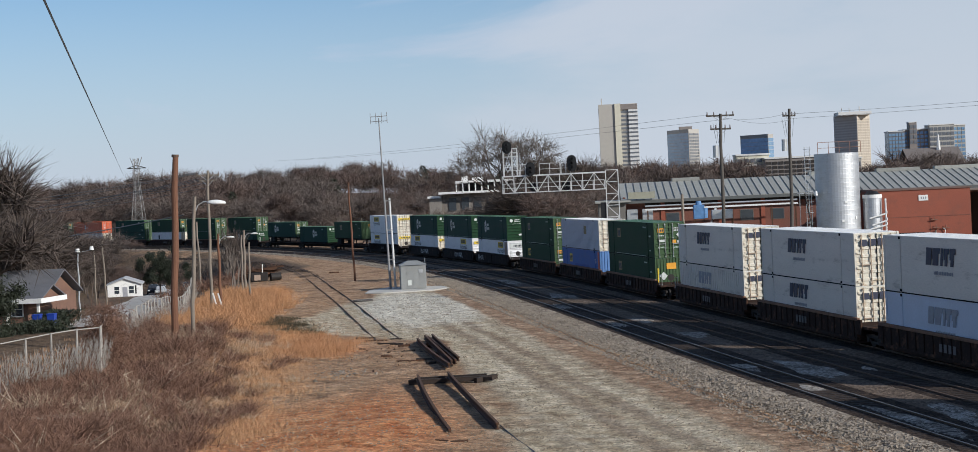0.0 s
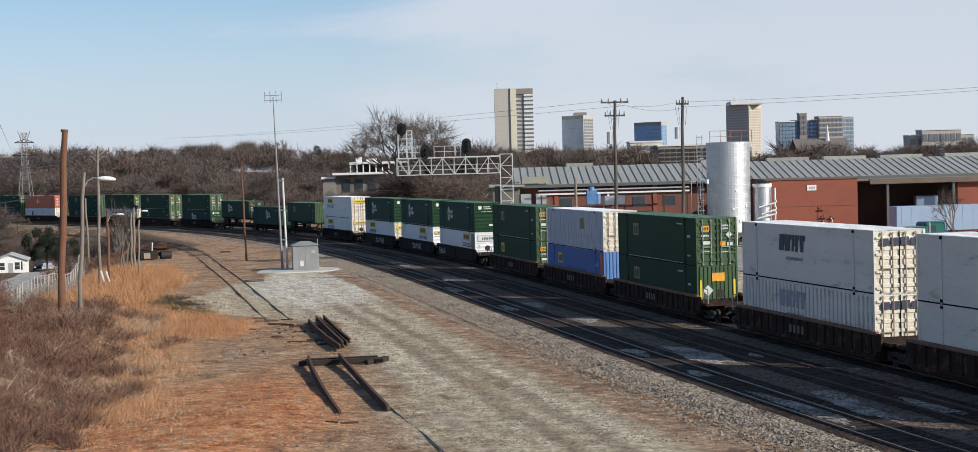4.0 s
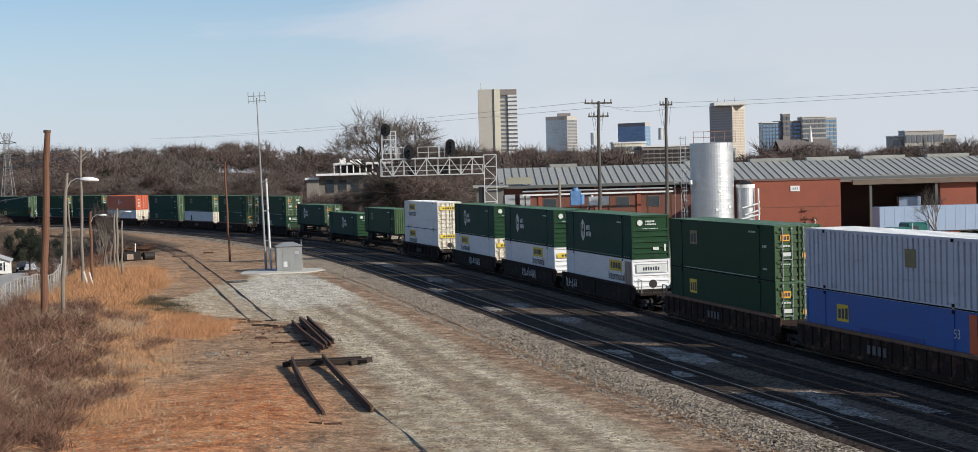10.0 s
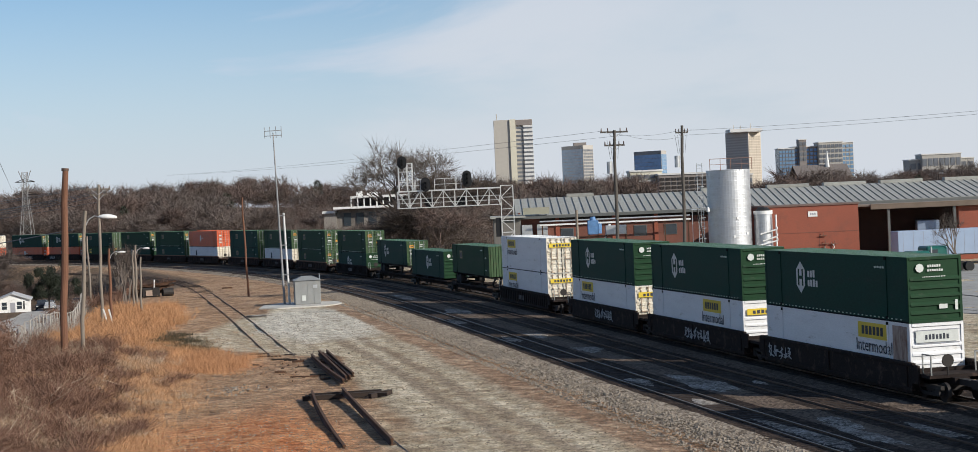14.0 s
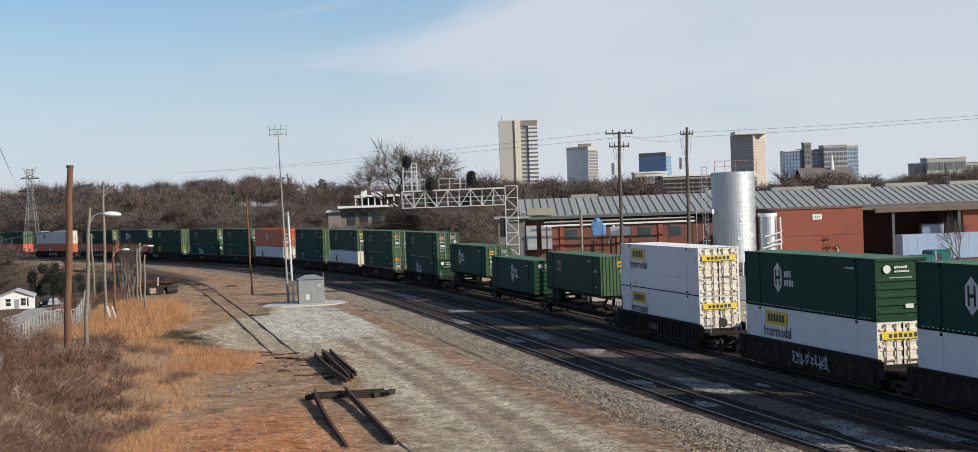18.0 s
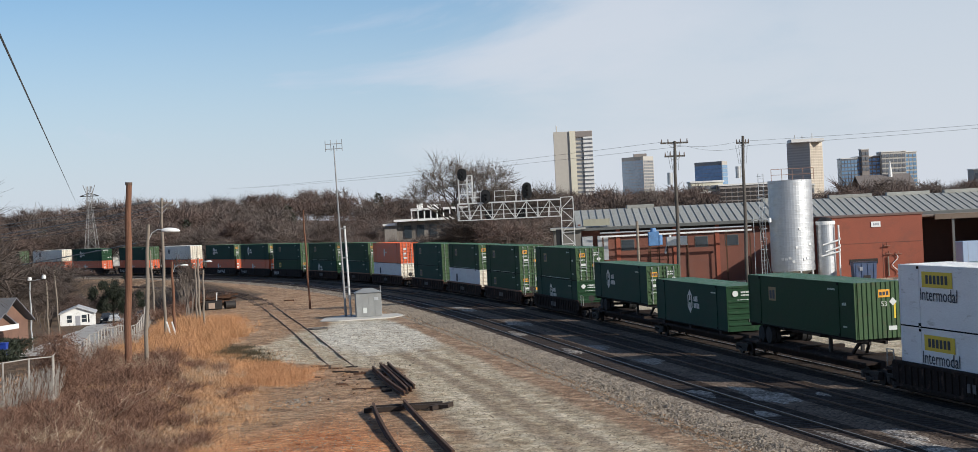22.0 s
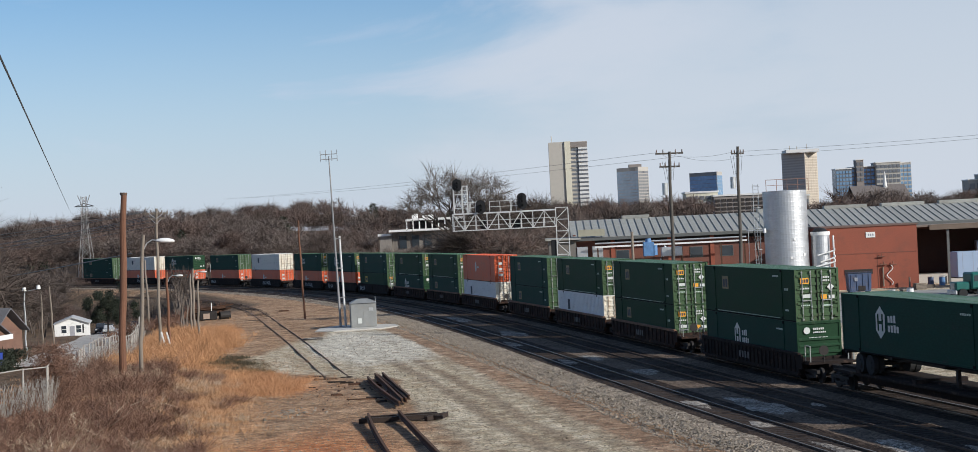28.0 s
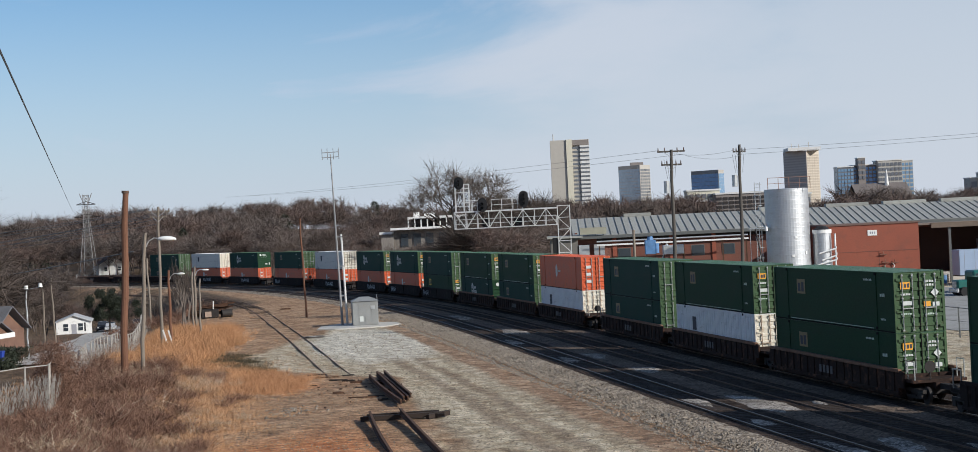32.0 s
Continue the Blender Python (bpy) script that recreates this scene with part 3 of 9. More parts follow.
    earth = ramp(mid, [(0.28, (0.11, 0.066, 0.042)), (0.45, (0.26, 0.16, 0.10)), (0.6, (0.42, 0.29, 0.19)), (0.78, (0.55, 0.43, 0.31))])
    c = mix(lane_band(-13.7, 0.6, 0.9, 0.8, noise(0.16, 4, 0.6)), c, earth)
    for o_, h_, k_ in ((-18.55, 0.16, 0.5), (-16.95, 0.12, 0.5), (-15.3, 0.1, 0.22), (-21.2, 0.15, 0.25)):
        c = mix(lane_band(o_, h_, 0.55, k_, sway), c, rut)
    c = mix(edge(lane.outputs["Alpha"], coarse, 0.9), c, dust)
    c = mix(edge(sep.outputs["Blue"], coarse), c, litter)
    sp = N.new("ShaderNodeMapRange")
    sp.inputs["From Min"].default_value, sp.inputs["From Max"].default_value = 0.39, 0.60
    sp.inputs["To Min"].default_value, sp.inputs["To Max"].default_value = 0.55, 1.36
    L.new(fine, sp.inputs["Value"])
    mu = N.new("ShaderNodeMix")
    mu.data_type, mu.blend_type = "RGBA", "MULTIPLY"
    mu.inputs[0].default_value = 1
    L.new(c, mu.inputs[6])
    L.new(sp.outputs["Result"], mu.inputs[7])
    sp2 = N.new("ShaderNodeMapRange")
    sp2.inputs["From Min"].default_value, sp2.inputs["From Max"].default_value = 0.36, 0.64
    sp2.inputs["To Min"].default_value, sp2.inputs["To Max"].default_value = 0.66, 1.34
    L.new(grit, sp2.inputs["Value"])
    mu2 = N.new("ShaderNodeMix")
    mu2.data_type, mu2.blend_type = "RGBA", "MULTIPLY"
    mu2.inputs[0].default_value = 1
    L.new(mu.outputs[2], mu2.inputs[6])
    L.new(sp2.outputs["Result"], mu2.inputs[7])
    L.new(mu2.outputs[2], bs.inputs["Base Color"])
    bp = N.new("ShaderNodeBump")
    bp.inputs["Strength"].default_value, bp.inputs["Distance"].default_value = 0.9, 0.2
    L.new(plus(mid, fine, 0.5), bp.inputs["Height"])
    L.new(bp.outputs["Normal"], bs.inputs["Normal"])
    return m


GROUND = ground_material()
g_me = np_mesh("ground", np.stack([GX, GY, GZ], -1).reshape(-1, 3), quads, GROUND, True)


def soil(x, y):
    """Shares of gravel, red clay and leaf litter at a place."""
    off, s = to_line(x, y)
    lot_x = np.interp(y, (40, 60, 80, 104, 118, 150, 185, 230), (1, -3.4, -6.6, -10.0, -24, -22, -20, -33))
    gravel = smooth(-2.5, 2.5, x - lot_x) * (0.5 * smooth(-12.8, -13.4, off) + 0.5 * smooth(-13.8, -15.2, off)) * (1 - smooth(175, 195, y))
    yard2 = smooth(5, 9, off) * (1 - smooth(240, 300, y)) * smooth(-40, -10, x)
    dusty = smooth(0.75, 0.1, np.abs(off + 18.1 + 0.35 * wob(x, y, 0.06))) * 0.4 + smooth(0.65, 0.1, np.abs(off + 16.5 + 0.35 * wob(x, y, 0.07, 2))) * 0.4 + 0.35 * smooth(1.2, 0.2, np.abs(off + 21.6 + 0.9 * wob(x, y, 0.06, 4)))
    gravel = np.clip(np.maximum(gravel - dusty, yard2), 0, 1)
    clay = np.exp(-((x + 11.2) / 6.2) ** 2 - ((y - 63) / 13.0) ** 2) * 1.05 + 0.3 * np.exp(-((x + 10.0) / 3.5) ** 2 - ((y - 84) / 11.0) ** 2) + 0.75 * np.exp(-((x + 17) / 4.0) ** 2 - ((y - 101) / 5.0) ** 2) + 0.42 * np.exp(-((x + 0.19 * y + 1.5) / 4.5) ** 2 - ((y - 165) / 36.0) ** 2)
    edge = np.interp(y, EDGE_Y, EDGE_X)
    lit = np.maximum(smooth(-7, 1, edge - x), smooth(20, 60, off) * smooth(220, 300, y))
    lit = np.maximum(lit, smooth(300, 420, np.hypot(x, y)))
    return gravel, np.clip(clay, 0, 1), np.clip(lit, 0, 1)


_g = soil(GX.ravel(), GY.ravel())
attr = g_me.color_attributes.new("soil", "FLOAT_COLOR", "POINT")
attr.data.foreach_set("color", np.stack([*_g, np.ones(nx_ * ny_)], -1).astype(np.float32).ravel())


def pale_stone(x, y, off):
    """Crusher dust spread before the hut."""
    a = np.exp(-((x + 0.14 * y - 4.6) / 6.0) ** 2 - ((y - 137) / 20.0) ** 2) * 1.25
    return np.clip(a * smooth(-13.6, -15.4, off) * smooth(-26, -22.5, off), 0, 1)


_lo, _ls = to_line(GX.ravel(), GY.ravel())
lane_attr = g_me.color_attributes.new("lane", "FLOAT_COLOR", "POINT")
lane_attr.data.foreach_set("color", np.stack([_lo / 100, _ls / 1000, smooth(178, 145, GY.ravel()), pale_stone(GX.ravel(), GY.ravel(), _lo)], -1).astype(np.float32).ravel())
tagged(new("ground", g_me), "bare rail-yard ground of tan dirt, red clay and grey gravel", "ground", kind="structure")


def ground_z(x, y):
    return float(height(np.array([x]), np.array([y]))[0])


def strip_mesh(name, s0, s1, step, profile, material, subdiv=0.0):
    """A profile of (offset, height) pairs carried along the line."""
    ss = np.arange(s0, s1 + step / 2, step)
    vs = []
    for o, z in profile:
        x, y, _t = line_at(ss, o)
        zz = np.full(len(ss), z)
        if subdiv:
            zz = zz + subdiv * wob(x, y, 1.1, o)
        vs.append(np.stack([x, y, zz], -1))
    V = np.concatenate(vs)
    n = len(ss)
    fs = []
    for k in range(len(profile) - 1):
        a = np.arange(n - 1) + k * n
        fs.append(np.stack([a, a + 1, a + n + 1, a + n], -1))
    return np_mesh(name, V, np.concatenate(fs), material, True)


def ballast_material(name, cols, scale=9.0, patchy=1.1):
    m = bpy.data.materials.new(name)
    m.use_nodes = True
    N, L = m.node_tree.nodes, m.node_tree.links
    bs = N["Principled BSDF"]
    bs.inputs["Roughness"].default_value = 0.95
    bs.inputs["Specular IOR Level"].default_value = 0.15
    co = N.new("ShaderNodeTexCoord")
    v = N.new("ShaderNodeTexVoronoi")
    v.inputs["Scale"].default_value = scale
    n = N.new("ShaderNodeTexNoise")
    n.inputs["Scale"].default_value, n.inputs["Detail"].default_value = 0.5, 6
    L.new(co.outputs["Object"], v.inputs["Vector"])
    L.new(co.outputs["Object"], n.inputs["Vector"])
    s = N.new("ShaderNodeSeparateColor")
    L.new(v.outputs["Color"], s.inputs["Color"])
    a = N.new("ShaderNodeMath")
    a.operation = "MULTIPLY_ADD"
    a.inputs[1].default_value = 0.55
    L.new(s.outputs["Red"], a.inputs[0])
    b = N.new("ShaderNodeMath")
    b.operation = "MULTIPLY_ADD"
    b.inputs[1].default_value, b.inputs[2].default_value = patchy, 0.23 - patchy / 2
    L.new(n.outputs["Fac"], b.inputs[0])
    L.new(b.outputs[0], a.inputs[2])
    r = N.new("ShaderNodeValToRGB")
    e = r.color_ramp.elements
    while len(e) < len(cols):
        e.new(0.5)
    for el, (p, c) in zip(e, cols):
        el.position, el.color = p, (*c, 1)
    L.new(a.outputs[0], r.inputs["Fac"])
    L.new(r.outputs["Color"], bs.inputs["Base Color"])
    bp = N.new("ShaderNodeBump")
    bp.inputs["Strength"].default_value, bp.inputs["Distance"].default_value = 0.7, 0.06
    L.new(v.outputs["Distance"], bp.inputs["Height"])
    L.new(bp.outputs["Normal"], bs.inputs["Normal"])
    return m


BAL_L = ballast_material("ballast_tan_granite", [(0.1, (0.035, 0.025, 0.019)), (0.42, (0.165, 0.125, 0.088)), (0.8, (0.44, 0.37, 0.285))])
BAL_D = ballast_material("ballast_oily_dark", [(0.1, (0.025, 0.018, 0.014)), (0.46, (0.112, 0.083, 0.062)), (0.9, (0.25, 0.19, 0.145))], 9.0, 0.6)
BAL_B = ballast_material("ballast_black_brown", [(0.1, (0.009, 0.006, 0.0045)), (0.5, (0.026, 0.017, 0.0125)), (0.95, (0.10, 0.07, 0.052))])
tagged(new("ballast_shoulder", strip_mesh("ballast_shoulder", -140, 470, 1.0, [(-12.8, -0.32), (-11.2, -0.12), (-9.75, -0.05)], BAL_L, 0.03)), "tan crushed granite shoulder beside the near track", "ballast", kind="structure")
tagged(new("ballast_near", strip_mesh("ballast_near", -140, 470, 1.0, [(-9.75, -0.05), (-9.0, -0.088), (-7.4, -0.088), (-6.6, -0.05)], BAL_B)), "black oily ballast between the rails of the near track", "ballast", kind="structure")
tagged(new("ballast_between", strip_mesh("ballast_between", -140, 470, 1.0, [(-6.6, -0.05), (-5.8, -0.10), (-4.9, -0.06)], BAL_D, 0.02)), "grey ballast between two railway tracks", "ballast", kind="structure")
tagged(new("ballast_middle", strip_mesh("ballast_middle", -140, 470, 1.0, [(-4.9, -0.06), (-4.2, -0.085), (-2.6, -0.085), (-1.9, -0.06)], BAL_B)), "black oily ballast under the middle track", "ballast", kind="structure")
tagged(new("ballast_verge", strip_mesh("ballast_verge", -140, 470, 1.0, [(-1.9, -0.06), (-1.2, -0.07), (-0.5, -0.08)], BAL_D, 0.02)), "grey ballast verge beside the train", "ballast", kind="structure")
# black ballast colour carries the shade beneath and behind the cars
tagged(new("ballast_far", strip_mesh("ballast_far", -140, 470, 1.0, [(-0.5, -0.08), (0.2, -0.08), (3.4, -0.08), (5.0, -0.06), (7.4, -0.35)], BAL_B, 0.02)), "ballast under the train's track, coloured black for its shade", "ballast", kind="structure")


BAL_P = ballast_material("ballast_fresh_pale", [(0.1, (0.03, 0.025, 0.021)), (0.45, (0.19, 0.165, 0.14)), (0.9, (0.56, 0.51, 0.45))], 10.0, 0.9)
for s_, o_, ls_, lo_, n_ in ((64, -5.8, 4.0, 1.1, 30), (22.5, -5.6, 2.2, 0.9, 26), (1.5, -5.7, 4.2, 1.1, 34), (35, -5.9, 2.6, 0.7, 26), (0.2, -3.2, 0.9, 0.25, 16), (-17.5, -6.3, 3.4, 0.55, 30), (-14, -5.6, 2.0, 0.5, 20), (90, -5.7, 5.0, 0.8, 26)):
    ang_ = np.linspace(0, 2 * math.pi, n_, endpoint=False)
    k_ = 1 + 0.18 * np.sin(3 * ang_ + s_) + 0.12 * np.sin(7 * ang_ + 2 * s_)
    px_, py_, _ = line_at(s_ + ls_ * k_ * np.cos(ang_), o_ + lo_ * k_ * np.sin(ang_))
    cx_, cy_, _ = line_at(s_, o_)
    V_ = np.concatenate([[[cx_, cy_, -0.035]], np.stack([px_, py_, np.full(n_, -0.105)], -1), np.stack([cx_ + (px_ - cx_) * 0.8, cy_ + (py_ - cy_) * 0.8, np.full(n_, -0.045)], -1)])
    i_ = np.arange(n_)
    j_ = (i_ + 1) % n_
    F_ = np.concatenate([np.stack([i_ + 1, j_ + 1, j_ + 1 + n_], -1), np.stack([i_ + 1, j_ + 1 + n_, i_ + 1 + n_], -1), np.stack([i_ + 1 + n_, j_ + 1 + n_, 0 * i_], -1)])
    tagged(new("gravel_patch", np_mesh("gravel_patch", V_, F_, BAL_P, True)), "patch of pale fresh stone between the tracks", "gravel", kind="structure")


for s_, o_, ls_, lo_ in ((4.0, -8.1, 2.0, 0.5), (-5.2, -8.1, 1.3, 0.45), (-16.5, -8.1, 5.0, 0.5), (33.0, -8.1, 2.6, 0.5), (-18.0, -3.5, 2.6, 0.45), (52.0, -8.2, 3.0, 0.5)):
    ang_ = np.linspace(0, 2 * math.pi, 28, endpoint=False)
    k_ = 1 + 0.16 * np.sin(3 * ang_ + s_) + 0.1 * np.sin(8 * ang_ + 2 * s_)
    px_, py_, _ = line_at(s_ + ls_ * k_ * np.cos(ang_), o_ + np.clip(lo_ * k_ * np.sin(ang_), -0.62, 0.62))
    cx_, cy_, _ = line_at(s_, o_)
    V_ = np.concatenate([[[cx_, cy_, -0.066]], np.stack([px_, py_, np.full(28, -0.1)], -1), np.stack([cx_ + (px_ - cx_) * 0.85, cy_ + (py_ - cy_) * 0.85, np.full(28, -0.07)], -1)])
    i_ = np.arange(28)
    j_ = (i_ + 1) % 28
    F_ = np.concatenate([np.stack([i_ + 1, j_ + 1, j_ + 29], -1), np.stack([i_ + 1, j_ + 29, i_ + 29], -1), np.stack([i_ + 29, j_ + 29, 0 * i_], -1)])
    tagged(new("gravel_patch", np_mesh("gravel_patch", V_, F_, BAL_P, True)), "pale stone lying between the rails and ties", "gravel", kind="structure")


def rail_mesh(name, ss, pts_x, pts_y, th, z0=-0.16, z1=0.0, worn=True):
    """A flat-bottomed rail along a row of places: foot, web and head."""
    prof = [(-0.075, z0), (-0.012, z0 + 0.03), (-0.012, z1 - 0.045), (-0.037, z1 - 0.04), (-0.037, z1), (0.037, z1), (0.037, z1 - 0.04), (0.012, z1 - 0.045), (0.012, z0 + 0.03), (0.075, z0)]
    n = len(ss)
    V = np.concatenate([np.stack([pts_x + o * np.cos(th), pts_y + o * np.sin(th), np.full(n, z)], -1) for o, z in prof])
    fs, head = [], []
    for k in range(len(prof) - 1):
        a = np.arange(n - 1) + k * n
        fs.append(np.stack([a, a + 1, a + n + 1, a + n], -1))
        head.append(np.full(n - 1, 1 if k == 4 else 0))
    me = np_mesh(name, V, np.concatenate(fs), RAILM)
    me.materials.append(RAILT if worn else RAILM)
    me.polygons.foreach_set("material_index", np.concatenate(head).astype(np.int32))
    return me


def track(name, off, label, s0=-140, s1=470, worn=True):
    t = thing(name, label, "railway track", kind="structure")
    ss = np.arange(s0, s1 + 0.1, 2.0)
    for side in (-0.755, 0.755):
        x, y, th = line_at(ss, off + side)
        part("rail", rail_mesh("rail", ss, x, y, th, worn=worn), None, t)
    return t


near_track = track("near_track", NEAR_OFF, "empty near railway track with dull steel rails on oily ties")
mid_track = track("middle_track", MID_OFF, "empty middle railway track with rust-brown rails", worn=False)
far_track = track("train_track", TRAIN_OFF, "railway track that carries the container train")
TIE_ME = to_mesh("tie", bx(-1.3, 1.3, -0.115, 0.115, -0.17, -0.09, bevel=0.015), TIE)


def ties(parent, off, s0, s1, single):
    vs, fs, k = [], [], 0
    tv = np.array([v.co for v in TIE_ME.vertices])
    tf = [list(p.vertices) for p in TIE_ME.polygons if len(p.vertices) == 4]
    for s in np.arange(s0, s1, 0.56):
        x, y, th = line_at(s, off)
        th, dz = th + rnd.uniform(-0.02, 0.02), rnd.uniform(0, 0.025)
        if single[0] < s < single[1]:
            o = new("tie", TIE_ME)
            o.parent = parent
            o.matrix_basis = Matrix.Translation((x, y, dz)) @ Matrix.Rotation(th, 4, "Z")
        else:
            c, sn = math.cos(th), math.sin(th)
            vs.append(np.stack([x + tv[:, 0] * c - tv[:, 1] * sn, y + tv[:, 0] * sn + tv[:, 1] * c, tv[:, 2] + dz], -1))
            fs.append(np.array(tf) + k)
            k += len(tv)
    if vs:
        o = new("ties", np_mesh("ties", np.concatenate(vs), np.concatenate(fs), TIE))
        o.parent = parent
        tagged(o, kind="stuff")


# ---- the spur in the yard ----
SPUR = [(-13.6, 106.5), (-15.0, 112.5), (-19.0, 130.5), (-23.6, 151.0), (-28.3, 171.0), (-33.2, 192.0), (-38.5, 213.0), (-45.5, 235.0), (-55.0, 256.0), (-66.5, 276.0), (-79.0, 295.0)]
_sp = np.array(SPUR)
_sa = np.r_[0, np.cumsum(np.hypot(*np.diff(_sp, axis=0).T))]
_st = np.arange(0, _sa[-1], 2.0)


def spline(t):
    """Catmull-Rom through the spur's points."""
    k = np.clip(np.searchsorted(_sa, t, side="right") - 1, 0, len(_sp) - 2)
    u = ((t - _sa[k]) / (_sa[k + 1] - _sa[k]))[:, None]
    p0, p1, p2, p3 = _sp[np.maximum(k - 1, 0)], _sp[k], _sp[k + 1], _sp[np.minimum(k + 2, len(_sp) - 1)]
    return 0.5 * (2 * p1 + (p2 - p0) * u + (2 * p0 - 5 * p1 + 4 * p2 - p3) * u**2 + (3 * p1 - p0 - 3 * p2 + p3) * u**3)


_sc = spline(_st)
_sth = np.unwrap(np.arctan2(-np.gradient(_sc[:, 0]), np.gradient(_sc[:, 1])))
spur = thing("spur_track", "disused rusty spur track sunk in the dirt", "railway track", kind="structure")
for side in (-0.755, 0.755):
    part("rail", rail_mesh("rail", _st, _sc[:, 0] + side * np.cos(_sth), _sc[:, 1] + side * np.sin(_sth), _sth, -0.29, -0.13, False), None, spur)
for i in range(44, len(_st), 1):
    o = new("tie", TIE_ME)
    o.parent = spur
    o.matrix_basis = Matrix.Translation((_sc[i, 0] + rnd.uniform(-0.1, 0.1), _sc[i, 1], -0.07)) @ Matrix.Rotation(_sth[i] + rnd.uniform(-0.05, 0.05), 4, "Z")

# ---- containers and cars of the train ----
CL, CW, CH = 8.075, 1.295, 2.896     # half length, half width, height


def side_mesh(mat_, ribbed=False):
    """One side wall seen from its own side at y = 0, outwards to -y: plain sheet between rails, or deep corrugations."""
    bm = bmesh.new()
    if ribbed:
        n, x = 34, -CL + 0.12
        w = (2 * CL - 0.24) / n
        pts = []
        for i in range(n):
            pts += [(x, 0.0), (x + w * 0.66, 0.0), (x + w * 0.72, 0.13), (x + w * 0.93, 0.13)]
            x += w
        pts.append((CL - 0.12, 0.0))
        rows = [[bm.verts.new((px, d + dd, z)) for px, d in pts] for z, dd in ((0.0, 0.0), (CH - 0.01, 0.0))]
        for i in range(len(pts) - 1):
            bm.faces.new((rows[0][i], rows[0][i + 1], rows[1][i + 1], rows[1][i]))
    else:
        prof = [(0.0, 0.0), (0.0, 0.15), (0.012, 0.16), (0.012, CH - 0.11), (0.0, CH - 0.1), (0.0, CH - 0.003), (0.05, CH - 0.003), (0.05, 0.0)]
        rows = [[bm.verts.new((x, d, z)) for d, z in prof] for x in (-CL + 0.02, CL - 0.02)]
        for i in range(len(prof)):
            j = (i + 1) % len(prof)
            bm.faces.new((rows[0][i], rows[0][j], rows[1][j], rows[1][i]))
        bm.faces.new(rows[0])
        bm.faces.new(rows[1][::-1])
    return to_mesh("side_wall", bm, mat_)


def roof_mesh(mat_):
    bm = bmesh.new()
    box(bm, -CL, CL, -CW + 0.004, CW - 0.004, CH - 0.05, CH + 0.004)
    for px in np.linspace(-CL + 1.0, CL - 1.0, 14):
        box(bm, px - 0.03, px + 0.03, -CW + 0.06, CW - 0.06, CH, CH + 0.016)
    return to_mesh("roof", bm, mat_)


POSTS = {}


def shared(key, make):
    if key not in POSTS:
        POSTS[key] = make()
    return POSTS[key]


def flat(parent, name, material, x0, x1, z0, z1, label="", proud=0.016):
    """A painted sign on the near side wall."""
    return part(name, bx(x0, x1, -CW - proud, -CW - proud + 0.006, z0, z1), material, parent, label)


def endflat(parent, name, material, y0, y1, z0, z1, label="", x=CL + 0.035):
    return part(name, bx(x, x + 0.006, y0, y1, z0, z1), material, parent, label)


def text(parent, words, size, material, m, name="lettering"):
    cu = bpy.data.curves.new(name, "FONT")
    cu.body, cu.size, cu.extrude, cu.resolution_u = words, size, 0.002, 2
    cu.align_x, cu.align_y = "CENTER", "CENTER"
    cu.materials.append(material)
    ob = new(name, cu)
    ob.parent, ob.matrix_basis = parent, m
    return ob


SIDE_TURN = Matrix.Rotation(radians(90), 4, "X")
END_TURN = Matrix.Rotation(radians(90), 4, "Z") @ Matrix.Rotation(radians(90), 4, "X")


def hexagon(parent, material, x, z, r, tall, name="emblem", label=""):
    bm = bmesh.new()
    vs = []
    for y in (-CW - 0.018, -CW - 0.012):
        vs.append([bm.verts.new((x + r * math.cos(a), y, z + tall * math.sin(a))) for a in [math.pi / 2 + i * math.pi / 3 for i in range(6)]])
    bm.faces.new(vs[0])
    for i in range(6):
        bm.faces.new((vs[0][i], vs[0][(i + 1) % 6], vs[1][(i + 1) % 6], vs[1][i]))
    return part(name, bm, material, parent, label)


def chars(parent, material, x, z, n, w, h, gap, name="lettering", end=False, x_end=0.0):
    """A row of plain bars in place of lettering."""
    bm = bmesh.new()
    for i in range(n):
        hh = h * (0.86 + 0.14 * ((i * 7) % 3) / 2)
        if end:
            box(bm, x_end, x_end + 0.006, x + i * (w + gap), x + i * (w + gap) + w, z, z + hh)
        else:
            box(bm, x + i * (w + gap), x + i * (w + gap) + w, -CW - 0.018, -CW - 0.012, z, z + hh)
    ob = part(name, bm, material, parent)
    if n > 3:
        tagged(ob, kind="stuff")
    return ob


